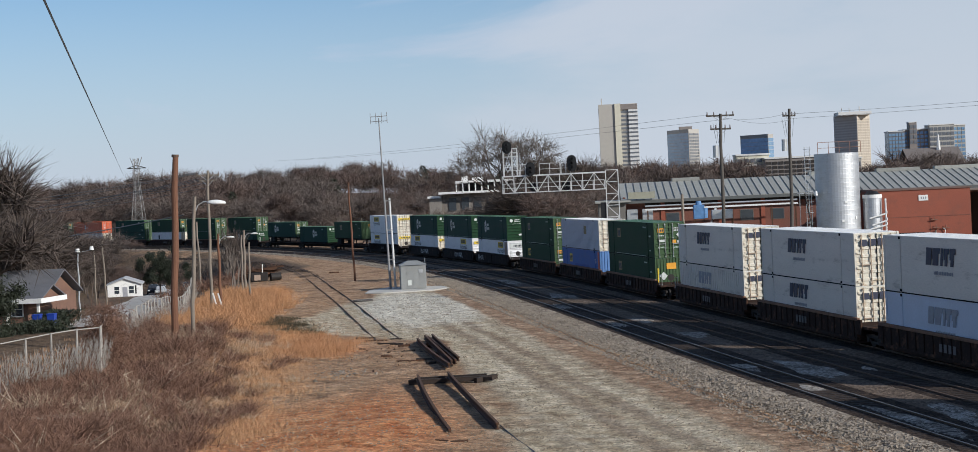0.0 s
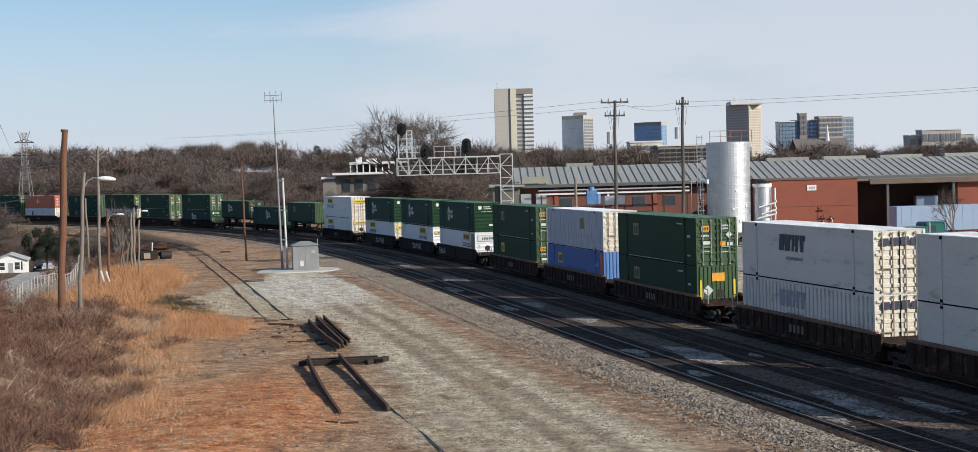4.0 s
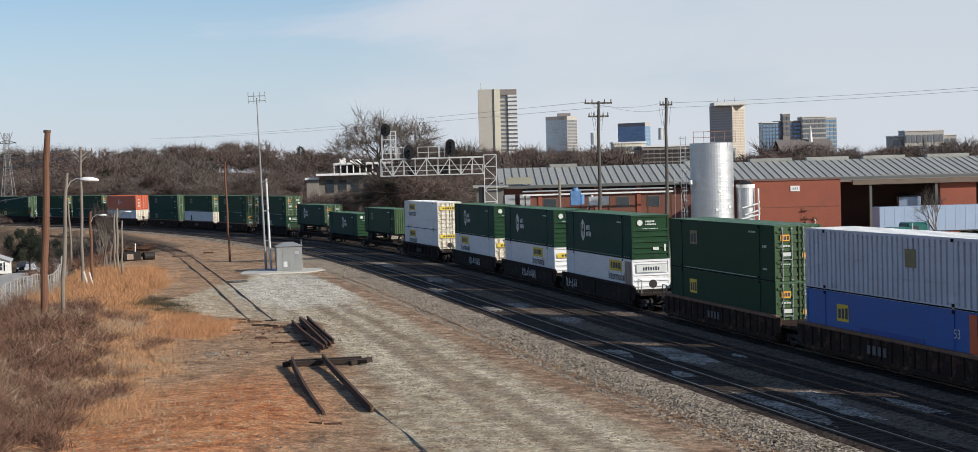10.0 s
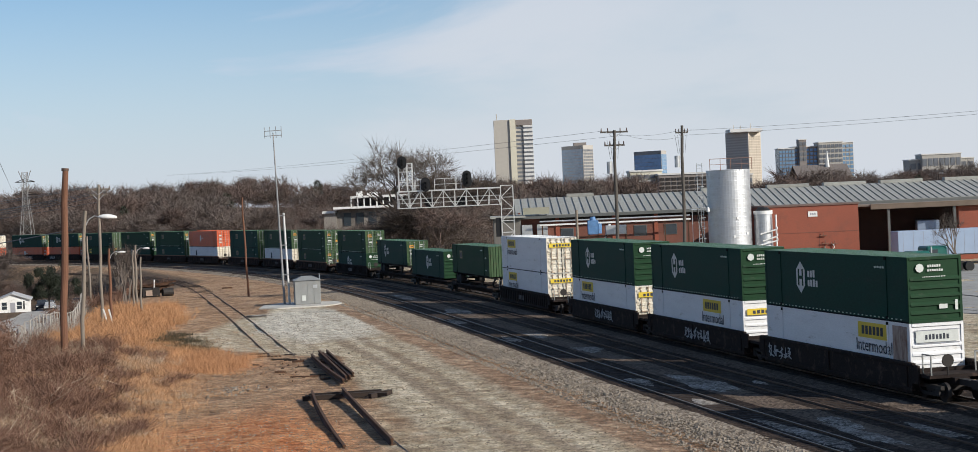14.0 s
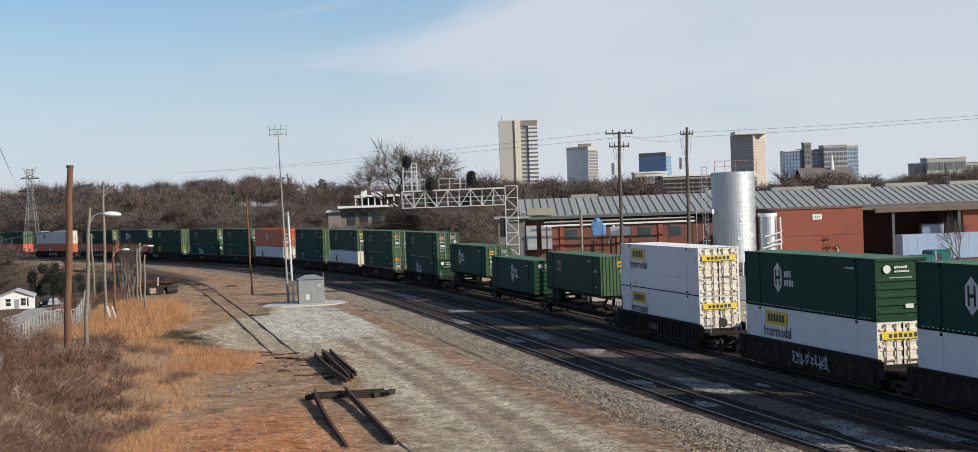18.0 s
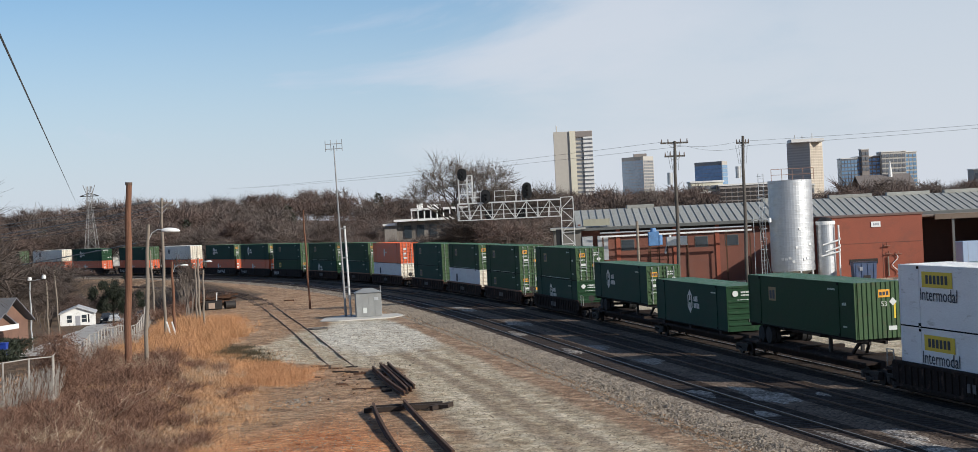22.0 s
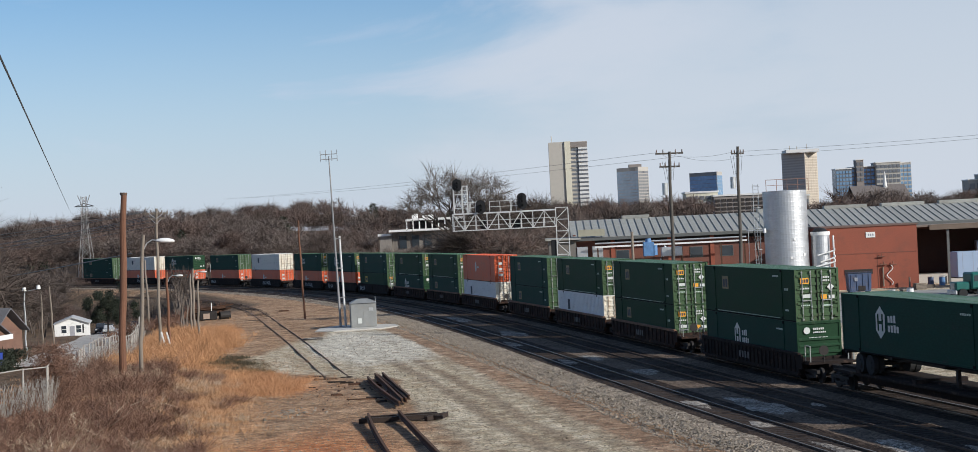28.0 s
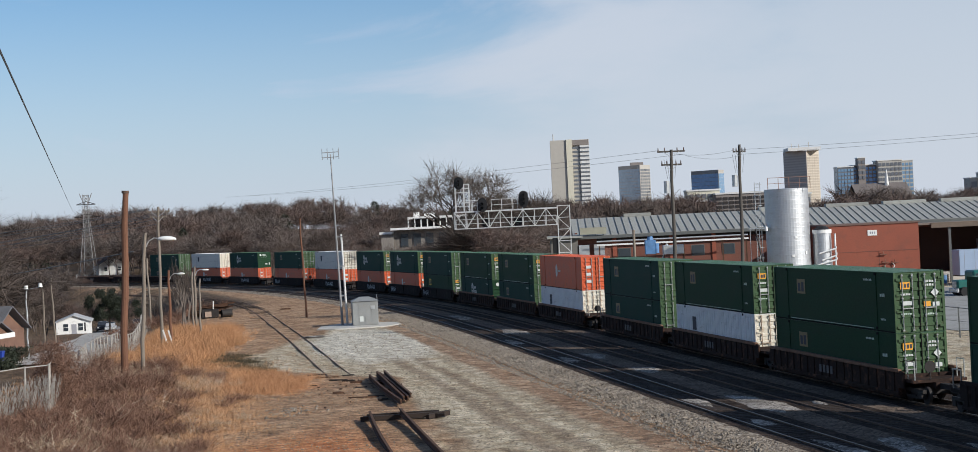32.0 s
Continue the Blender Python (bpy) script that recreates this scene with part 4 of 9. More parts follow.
def container(label, paint, roof, endpaint, end="doors", ribbed=False, marks="", group="containers on the train"):
    """A 53 foot container: box, roof, corner posts, lift posts, its end with doors or louvres, and painted marks."""
    c = thing("shipping_container", label, "container", group=group)
    sm = shared(("side", paint.name, ribbed), lambda: side_mesh(paint, ribbed))
    part("side_wall", sm, None, c, m=Matrix.Translation((0, -CW, 0)))
    part("side_wall", sm, None, c, m=Matrix.Translation((0, CW, 0)) @ Matrix.Rotation(math.pi, 4, "Z"))
    part("floor", shared(("cfloor", paint.name), lambda: to_mesh("floor", bx(-CL + 0.1, CL - 0.1, -CW + 0.1, CW - 0.1, 0.05, 0.14), paint)), None, c)
    part("rear_wall", shared(("rear", paint.name), lambda: to_mesh("rear_wall", bx(-CL + 0.02, -CL + 0.08, -CW + 0.1, CW - 0.1, 0.0, CH - 0.05), paint)), None, c)
    if ribbed:
        for z in (0.0, CH - 0.12):
            part("edge_rail", shared(("erail", paint.name), lambda: to_mesh("edge_rail", bx(-CL + 0.02, CL - 0.02, -CW - 0.004, -CW + 0.05, 0, 0.12), paint)), None, c, m=Matrix.Translation((0, 0, z)))
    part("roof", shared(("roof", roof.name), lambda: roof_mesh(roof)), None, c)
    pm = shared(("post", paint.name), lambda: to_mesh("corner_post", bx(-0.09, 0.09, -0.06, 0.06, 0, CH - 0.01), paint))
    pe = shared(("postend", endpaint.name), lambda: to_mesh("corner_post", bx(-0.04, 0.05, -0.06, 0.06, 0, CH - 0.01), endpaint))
    for sx in (-1, 1):
        for sy in (-1, 1):
            part("corner_post", pm, None, c, m=Matrix.Translation((sx * (CL - 0.095), sy * (CW - 0.055), 0)))
    for sy in (-1, 1):
        part("door_post" if end == "doors" else "end_post", pe, None, c, m=Matrix.Translation((CL - 0.02, sy * (CW - 0.062), 0)))
    lm = shared(("lift", paint.name), lambda: to_mesh("lift_post", bx(-0.075, 0.075, -0.02, 0.02, 0.02, CH - 0.02), paint))
    for sx in (-1, 1):
        part("lift_post", lm, None, c, m=Matrix.Translation((sx * 6.0, -CW - 0.002, 0)))
    if end == "doors":
        dm = shared(("door", endpaint.name), lambda: door_mesh(endpaint))
        steel = BARD if endpaint is WHTD else BAR
        rm = shared(("rod", steel.name), lambda: to_mesh("locking_bar", tb((0, 0, 0.06), (0, 0, CH - 0.08), 0.03, n=6), steel))
        km = shared(("keeper", steel.name), lambda: keeper_mesh(steel))
        hm = shared(("door_handle", steel.name), lambda: to_mesh("handle", bx(-0.02, 0.02, -0.28, 0.28, -0.025, 0.025), steel))
        gm = shared(("hinge", endpaint.name), lambda: to_mesh("hinge", bx(-0.03, 0.05, -0.11, 0.11, -0.05, 0.05), endpaint))
        gasket = shared("gasket", lambda: to_mesh("gasket", bx(-0.03, 0.03, -0.02, 0.02, 0.05, CH - 0.06), GAPBLK))
        part("gasket", gasket, None, c, "black rubber gasket between the doors", m=Matrix.Translation((CL + 0.005, 0, 0)))
        for sy in (-1, 1):
            d = part("door", dm, None, c, m=Matrix.Translation((CL - 0.03, sy * 0.585, 0)))
            for k in (-0.3, 0.22):
                part("locking_bar", rm, None, d, "galvanised locking bar", m=Matrix.Translation((0.095, k, 0)))
            tagged(part("bar_keeper", km, None, d, m=Matrix.Translation((0.06, -0.04, 0))), kind="stuff")
            part("handle", hm, None, d, "galvanised door handle", m=Matrix.Translation((0.11, -0.04, 1.15)))
            for z in (0.25, 1.0, 1.8, 2.55):
                part("hinge", gm, None, d, m=Matrix.Translation((0.06, sy * 0.5, z)))
    elif end == "louvre":
        part("end_wall", shared(("louvre", endpaint.name), lambda: louvre_mesh(endpaint)), None, c)
    else:
        part("end_wall", shared(("ribend", endpaint.name), lambda: ribend_mesh(endpaint)), None, c)
    # black strip stands for the shaded gap between stacked boxes
    part("bottom_rail", shared("brail", lambda: to_mesh("bottom_rail", bx(-CL + 0.03, CL - 0.03, -CW - 0.006, -CW + 0.03, -0.012, 0.055), GAPBLK)), None, c, "black strip for the shaded gap below the box")
    slot = shared("slot", lambda: to_mesh("casting_slot", bx(-0.1, 0.1, -0.012, 0.012, -0.07, 0.07), GAPBLK))
    for sx in (-1, 1):
        for z in (0.14, CH - 0.1):
            part("casting_slot", slot, None, c, m=Matrix.Translation((sx * 6.0, -CW - 0.018, z)))
    for mk in marks.split():
        MARKS[mk](c)
    return c


def swept(name, prof, lo, hi, mat_, flat_axis="y"):
    """A pressed sheet: a row of (depth, place) pairs drawn across the end wall, closed at the back."""
    bm = bmesh.new()
    rows = []
    back = min(d for d, _ in prof) - 0.05
    full = prof + [(back, prof[-1][1]), (back, prof[0][1])]
    for e in (lo, hi):
        rows.append([bm.verts.new((d, e, k) if flat_axis == "y" else (d, k, e)) for d, k in full])
    n = len(full)
    for i in range(n):
        bm.faces.new((rows[0][i], rows[0][(i + 1) % n], rows[1][(i + 1) % n], rows[1][i]))
    bm.faces.new(rows[0])
    bm.faces.new(rows[1][::-1])
    return to_mesh(name, bm, mat_)


def door_mesh(mat_):
    prof = [(0.03, 0.0), (0.03, 0.12), (0.012, 0.13)]
    for z in np.linspace(0.35, CH - 0.4, 6):
        prof += [(0.008, z - 0.1), (0.05, z - 0.07), (0.05, z + 0.07), (0.008, z + 0.1)]
    prof += [(0.012, CH - 0.13), (0.03, CH - 0.12), (0.03, CH - 0.01)]
    return swept("door", prof, -0.575, 0.575, mat_)


def keeper_mesh(steel):
    """Cam keepers at the heads and feet of both bars of a door, with their guides."""
    bm = bmesh.new()
    for k in (-0.26, 0.26):
        for z in (0.1, 0.8, 1.65, CH - 0.16):
            box(bm, -0.01, 0.06, k - 0.05, k + 0.05, z - 0.028, z + 0.028)
    return to_mesh("bar_keeper", bm, steel)


def louvre_mesh(mat_):
    prof = [(CL + 0.05, 0.0), (CL + 0.05, 0.14), (CL - 0.01, 0.15)]
    for z in (0.35, 0.72, 1.09, 1.46, 1.83):
        prof += [(CL - 0.01, z), (CL + 0.06, z + 0.02), (CL + 0.055, z + 0.1), (CL - 0.01, z + 0.18)]
    prof += [(CL - 0.01, CH - 0.15), (CL + 0.05, CH - 0.14), (CL + 0.05, CH - 0.01)]
    return swept("end_wall", prof, -CW + 0.1, CW - 0.1, mat_)


def ribend_mesh(mat_):
    prof = [(CL + 0.05, -CW + 0.1), (CL + 0.0, -CW + 0.14)]
    for y in np.linspace(-CW + 0.26, CW - 0.26, 9):
        prof += [(CL + 0.0, y - 0.1), (CL + 0.045, y - 0.07), (CL + 0.045, y + 0.07), (CL + 0.0, y + 0.1)]
    prof += [(CL + 0.0, CW - 0.14), (CL + 0.05, CW - 0.1)]
    return swept("end_wall", prof, 0.0, CH - 0.01, mat_, "z")


def mk_slant(c, material=None, z=1.55):
    """Big slanted dark mark of plain blocks, with a small line under it."""
    y0, y1, h = -CW - 0.02, -CW - 0.014, 0.85
    for x, w, cut in ((-2.9, 0.62, 0.0), (-2.2, 0.86, 0.2), (-1.25, 0.26, 0.0), (-0.9, 0.56, 0.3), (-0.26, 0.62, 0.3)):
        bm = bmesh.new()
        box(bm, x, x + w, y0, y1, z + 0.58, z + h)
        box(bm, x, x + w * (1 - cut), y0, y1, z + 0.3, z + 0.58)
        box(bm, x + cut * 0.4, x + w * (1 - cut * 0.9), y0, y1, z, z + 0.3)
        for v in bm.verts:
            v.co.x += (v.co.z - z) * 0.18
        part("emblem_block", bm, material or NAVY, c)
    chars(c, FADE, -2.0, z - 0.45, 12, 0.13, 0.18, 0.05)


def mk_slantfade(c):
    mk_slant(c, FADE, 1.6)


def mk_slantlow(c):
    mk_slant(c, NAVY, 1.75)


def mk_slantend(c):
    chars(c, NAVY, -0.95, 2.18, 4, 0.4, 0.4, 0.1, "emblem", True, CL + 0.06)


def mk_badge(c):
    """Weathered square badge near the far end and a small one by the doors."""
    flat(c, "badge", OLIVE, -4.5, -3.3, 1.5, 2.3, "weathered tan square badge")
    chars(c, DARK, -4.35, 1.62, 2, 0.36, 0.55, 0.12)
    chars(c, TEALD, 4.6, 2.45, 6, 0.12, 0.1, 0.05)
    chars(c, TEALD, 6.5, 1.7, 3, 0.14, 0.16, 0.06)
    chars(c, TEALD, 6.5, 0.55, 4, 0.1, 0.1, 0.05)


def mk_badgey(c):
    flat(c, "badge", YEL, -4.7, -3.5, 1.55, 2.35, "yellow square badge")
    chars(c, DARK, -4.55, 1.68, 3, 0.26, 0.52, 0.1)


def mk_dashes(c):
    chars(c, TEALD, -5.6, 0.1, 1, 11.2, 0.035, 0.22, "seam_strip")


def mk_enddecals(c):
    """Orange badge, yellow label and white diamond on the doors."""
    endflat(c, "decal", YEO, -0.98, -0.48, 2.08, 2.42, "orange badge", CL + 0.05)
    chars(c, DARK, -0.92, 2.15, 3, 0.1, 0.2, 0.05, "lettering", True, CL + 0.058)
    chars(c, DEC, 0.25, 2.36, 5, 0.09, 0.11, 0.04, "lettering", True, CL + 0.05)
    chars(c, DEC, 0.25, 2.18, 4, 0.09, 0.11, 0.04, "lettering", True, CL + 0.05)
    endflat(c, "decal", YEO, 0.2, 0.55, 1.2, 1.45, "orange warning label", CL + 0.05)
    endflat(c, "decal", DEC, 0.65, 1.0, 1.2, 1.4, "", CL + 0.05)
    endflat(c, "decal", DEC, -0.85, -0.4, 1.3, 1.5, "", CL + 0.05)
    chars(c, DEC, -0.98, 1.78, 4, 0.1, 0.1, 0.035, "lettering", True, CL + 0.05)
    chars(c, TEALD, -0.98, 0.85, 5, 0.08, 0.08, 0.03, "lettering", True, CL + 0.05)
    chars(c, TEALD, 0.25, 0.8, 5, 0.09, 0.09, 0.03, "lettering", True, CL + 0.05)
    mk_diamond(c)


def mk_diamond(c):
    part("diamond", bx(0, 0.006, -0.15, 0.15, -0.15, 0.15, m=pose(CL + 0.06, 0.78, 1.86, 45, 0, 0)), DEC, c, "white diamond placard")


def mk_endlow(c):
    """Vertical yellow strips, white diamond and orange badge on a ribbed end."""
    for y in (-1.12, 1.0):
        endflat(c, "stripe", YEL, y, y + 0.13, 0.9, 2.1, "yellow strip", CL + 0.055)
    endflat(c, "decal", YEO, -0.35, 0.45, 2.0, 2.5, "orange badge", CL + 0.055)
    part("diamond", bx(0, 0.006, -0.24, 0.24, -0.24, 0.24, m=pose(CL + 0.06, -0.62, 1.45, 45, 0, 0)), DEC, c, "white diamond placard")


def mk_hub(c, x=-3.4):
    """Tall white hexagon emblem with two short words beside it."""
    hexagon(c, DEC, x, 1.62, 0.6, 0.8, "emblem", "tall white hexagon emblem")
    bm = bmesh.new()
    for dx in (-0.32, 0.16):
        box(bm, x + dx, x + dx + 0.16, -CW - 0.026, -CW - 0.02, 1.2, 2.04)
    box(bm, x - 0.16, x + 0.16, -CW - 0.026, -CW - 0.02, 1.54, 1.7)
    part("emblem_figure", bm, GRN, c)
    chars(c, DEC, x + 0.85, 1.66, 3, 0.22, 0.36, 0.1)
    chars(c, DEC, x + 0.85, 1.2, 4, 0.22, 0.36, 0.1)
    chars(c, TEALD, 4.9, 2.35, 7, 0.11, 0.1, 0.05)


def mk_dashline(c):
    chars(c, TEALD, -7.6, 0.1, 36, 0.16, 0.05, 0.265, "marking_dashes")


def mk_hubc(c):
    mk_hub(c, 0.2)


def mk_hublow(c):
    mk_hub(c, -2.0)


def mk_hubend(c):
    part("emblem", tb((CL + 0.052, -0.72, 2.4), (CL + 0.062, -0.72, 2.4), 0.2, n=8), DEC, c, "white round emblem")
    chars(c, DEC, -0.35, 2.42, 6, 0.08, 0.12, 0.03, "lettering", True, CL + 0.055)
    chars(c, DEC, -0.35, 2.24, 7, 0.08, 0.1, 0.03, "lettering", True, CL + 0.055)
    chars(c, DEC, -0.6, 1.98, 14, 0.05, 0.05, 0.03, "lettering", True, CL + 0.06)
    endflat(c, "decal", DEC, 0.15, 0.55, 0.58, 0.78, "white label", CL + 0.06)
    endflat(c, "decal", DEC, 0.92, 1.05, 0.5, 0.95, "", CL + 0.06)


def mk_jb(c, x=3.0, z=2.0):
    """Yellow panel with a dark line of bars and the word below it."""
    flat(c, "panel", YEL, x, x + 3.0, z, z + 0.72, "yellow painted panel")
    bm = bmesh.new()
    for i in range(6):
        box(bm, x + 0.4 + i * 0.38, x + 0.66 + i * 0.38, -CW - 0.026, -CW - 0.02, z + 0.16, z + 0.56)
    part("lettering", bm, DARK, c)
    text(c, "Intermodal", 0.84, DARK, Matrix.Translation((x + 1.6, -CW - 0.02, z - 0.36)) @ SIDE_TURN)


def mk_jbmid(c):
    mk_jb(c, 1.6, 2.0)


def mk_jbrear(c):
    mk_jb(c, -5.3, 2.0)


def mk_stain(c):
    flat(c, "stained_panel", mat("rust_stained_white", (0.36, 0.27, 0.22), 0.7, var=0.4, scale=1.5, fine=9, bump=0.05, dirt=(0.16, 0.08, 0.05), dirt_amt=0.5, stretch=(2, 1, 0.4)), 6.5, 7.85, 0.1, 2.75, "rust-stained repaired panel", 0.014)


def mk_jbfar(c):
    mk_jb(c, -5.6, 1.9)


def mk_jbend(c):
    endflat(c, "panel", DEC, -1.02, 1.02, 2.05, 2.55, "white name panel", CL + 0.055)
    chars(c, DARK, -0.58, 2.17, 7, 0.11, 0.24, 0.06, "lettering", True, CL + 0.062)
    bm = bmesh.new()
    box(bm, CL + 0.055, CL + 0.063, -1.08, 1.08, 2.56, 2.6)
    box(bm, CL + 0.055, CL + 0.063, -1.08, 1.08, 1.98, 2.02)
    part("panel_border", bm, FADE, c)


def mk_jbyend(c):
    endflat(c, "panel", YEL, -1.08, 1.08, 2.1, 2.45, "yellow name panel", CL + 0.1)
    chars(c, DARK, -0.75, 2.17, 6, 0.17, 0.2, 0.08, "lettering", True, CL + 0.108)


def mk_window(c):
    flat(c, "patch", OLIVE, 2.0, 3.0, 1.5, 2.3, "square tan patch", 0.02)


def mk_bluepatch(c):
    flat(c, "patch", NAVYB, -2.4, 3.6, 0.45, 1.45, "darker blue repainted patch", 0.018)
    mk_badgey(c)
    flat(c, "stripe", ORG, 7.25, 7.85, 0.08, 2.8, "orange-red end stripe", 0.018)
    text(c, "53", 0.55, DEC, Matrix.Translation((6.3, -CW - 0.02, 1.9)) @ SIDE_TURN)


def mk_end53(c):
    text(c, "53", 0.36, DEC, Matrix.Translation((CL + 0.062, 0.3, 1.75)) @ END_TURN)


def mk_singleend(c):
    """Orange badge, white label and a dark data plate on a ribbed end."""
    endflat(c, "decal", YEO, 0.0, 0.62, 2.1, 2.5, "orange badge", CL + 0.055)
    chars(c, DARK, 0.06, 2.2, 3, 0.13, 0.2, 0.05, "lettering", True, CL + 0.063)
    endflat(c, "decal", DEC, 0.5, 0.95, 0.4, 0.62, "white label", CL + 0.055)
    endflat(c, "decal", YEL, 0.82, 0.92, 1.0, 1.9, "yellow strip", CL + 0.055)


def mk_orange(c):
    hexagon(c, DEC, -1.2, 1.55, 0.42, 0.62, "emblem", "white pointed emblem")
    chars(c, DEC, -0.55, 1.45, 4, 0.16, 0.2, 0.07)
    for k in range(3):
        endflat(c, "decal", DEC, -0.85, -0.45, 0.65 + k * 0.62, 0.9 + k * 0.62, "", CL + 0.05)


def mk_square(c):
    flat(c, "badge", DARK, -4.4, -3.6, 1.3, 2.2, "dark square badge")


NAVYB = mat("decal_blue_dark", (0.025, 0.07, 0.28), 0.6, var=0.2, scale=1, bump=0.0)
MARKS = {"slant": mk_slant, "slantfade": mk_slantfade, "slantlow": mk_slantlow, "slantend": mk_slantend, "badge": mk_badge, "badgey": mk_badgey, "dashes": mk_dashes,
         "enddecals": mk_enddecals, "diamond": mk_diamond, "endlow": mk_endlow, "hub": mk_hub, "hubc": mk_hubc, "dashline": mk_dashline, "hublow": mk_hublow, "hubend": mk_hubend, "jb": mk_jb, "jbfar": mk_jbfar, "jbmid": mk_jbmid, "jbrear": mk_jbrear, "stain": mk_stain,
         "jbend": mk_jbend, "jbyend": mk_jbyend, "window": mk_window, "bluepatch": mk_bluepatch, "end53": mk_end53, "singleend": mk_singleend, "orange": mk_orange, "square": mk_square}
KINDS = {
    "swift": ("light grey container with a slanted navy mark and rusty cream doors", GREYW, WROOF, WHTD, "doors", False, "slant slantend"),
    "swiftlow": ("light grey ribbed container with a faded mark, stacked below another", GREYW, WROOF, WHTD, "doors", False, "slantlow slantend"),
    "swiftfade": ("light grey ribbed container with a faint slanted mark", GREYW, WROOF, WHTD, "doors", True, "slantfade slantend"),
    "pale": ("pale blue-white container with a faded slanted mark", PALE, WROOF, WHTD, "doors", False, "slantfade"),
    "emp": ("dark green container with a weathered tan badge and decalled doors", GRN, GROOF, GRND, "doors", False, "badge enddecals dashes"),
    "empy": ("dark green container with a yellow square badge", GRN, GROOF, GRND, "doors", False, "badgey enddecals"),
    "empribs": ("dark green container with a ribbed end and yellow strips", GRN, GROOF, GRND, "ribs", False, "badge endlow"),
    "empsingle": ("dark green container with a ribbed end lightened for the sun", GRN, GROOF, GRND, "ribs", False, "badge end53 diamond singleend"),
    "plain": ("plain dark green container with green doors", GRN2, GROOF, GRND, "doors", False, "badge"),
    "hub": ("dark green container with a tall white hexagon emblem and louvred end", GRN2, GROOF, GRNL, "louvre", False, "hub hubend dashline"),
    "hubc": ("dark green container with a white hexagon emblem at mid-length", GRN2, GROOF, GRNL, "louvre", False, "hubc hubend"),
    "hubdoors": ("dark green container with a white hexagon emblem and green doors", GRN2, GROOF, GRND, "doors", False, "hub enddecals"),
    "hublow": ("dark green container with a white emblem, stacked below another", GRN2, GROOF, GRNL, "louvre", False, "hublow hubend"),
    "jb": ("white container with a yellow panel near its louvred end", WHT, WROOF, WHT, "louvre", False, "stain jb jbend"),
    "jby": ("white container with a yellow panel and yellow strip on its end", WHT, WROOF, WHT, "louvre", False, "jbmid jbyend"),
    "jbyrear": ("white container with a yellow panel towards its rear and rusty doors", WHT, WROOF, WHTD, "doors", False, "jbrear jbyend"),
    "jbdoors": ("white container with yellow panels on its side and rusty doors", WHT, WROOF, WHTD, "doors", False, "jbfar jbyend"),
    "whiterib": ("blue-grey white container with ribbed sides and a tan patch", RIBW, WROOF, WHTD, "doors", True, "window"),
    "whitelow": ("white ribbed container with a dark square badge, stacked below", WHT, WROOF, WHTD, "doors", True, "square"),
    "white": ("off-white container with a dark mark", GREYW, WROOF, WHTD, "doors", False, "square"),
    "blue": ("blue container with a yellow badge and an orange-red end stripe", BLU, WROOF, BLUE_END, "ribs", False, "bluepatch end53"),
    "orange": ("orange container with a white pointed emblem", ORG, ORG, ORG, "doors", False, "orange"),
    "orangelow": ("orange container stacked below another", ORG, ORG, ORG, "doors", False, "orange"),
}
MADE = {}


def make_container(kind):
    if kind not in MADE:
        lab, paint, roof, endp, end, rib, marks = KINDS[kind]
        MADE[kind] = container(lab, paint, roof, endp, end, rib, marks)
        return MADE[kind]
    return copy_thing(MADE[kind], Matrix.Identity(4))


def bogie(parent, x):
    b = part("bogie", shared("bolster", lambda: to_mesh("bogie", bx(-0.35, 0.35, -1.0, 1.0, 0.38, 0.72, bevel=0.04), IRON)), None, parent, "black iron bogie", m=Matrix.Translation((x, 0, 0)))

    def frame_():
        bm = bmesh.new()
        box(bm, -1.15, 1.15, -0.09, 0.09, 0.55, 0.72)
        box(bm, -0.55, 0.55, -0.09, 0.09, 0.26, 0.4)
        for sx in (-1, 1):
            beam(bm, (sx * 0.5, 0, 0.33), (sx * 0.95, 0, 0.6), 0.16)
            box(bm, sx * 0.89 - 0.16, sx * 0.89 + 0.16, -0.12, 0.12, 0.3, 0.6)
        return to_mesh("side_frame", bm, IRON)

    def wheel_():
        bm = tb((0, -0.07, 0), (0, 0.07, 0), 0.42, n=20)
        tube(bm, (0, -0.1, 0), (0, 0.1, 0), 0.13, n=12)
        return to_mesh("wheel", bm, IRON)

    for sy in (-1, 1):
        part("side_frame", shared("side_frame", frame_), None, b, m=Matrix.Translation((0, sy * 1.02, 0)))
        for sx in (-1, 1):
            part("wheel", shared("wheel", wheel_), None, b, m=Matrix.Translation((sx * 0.89, sy * 0.755, 0.42)))


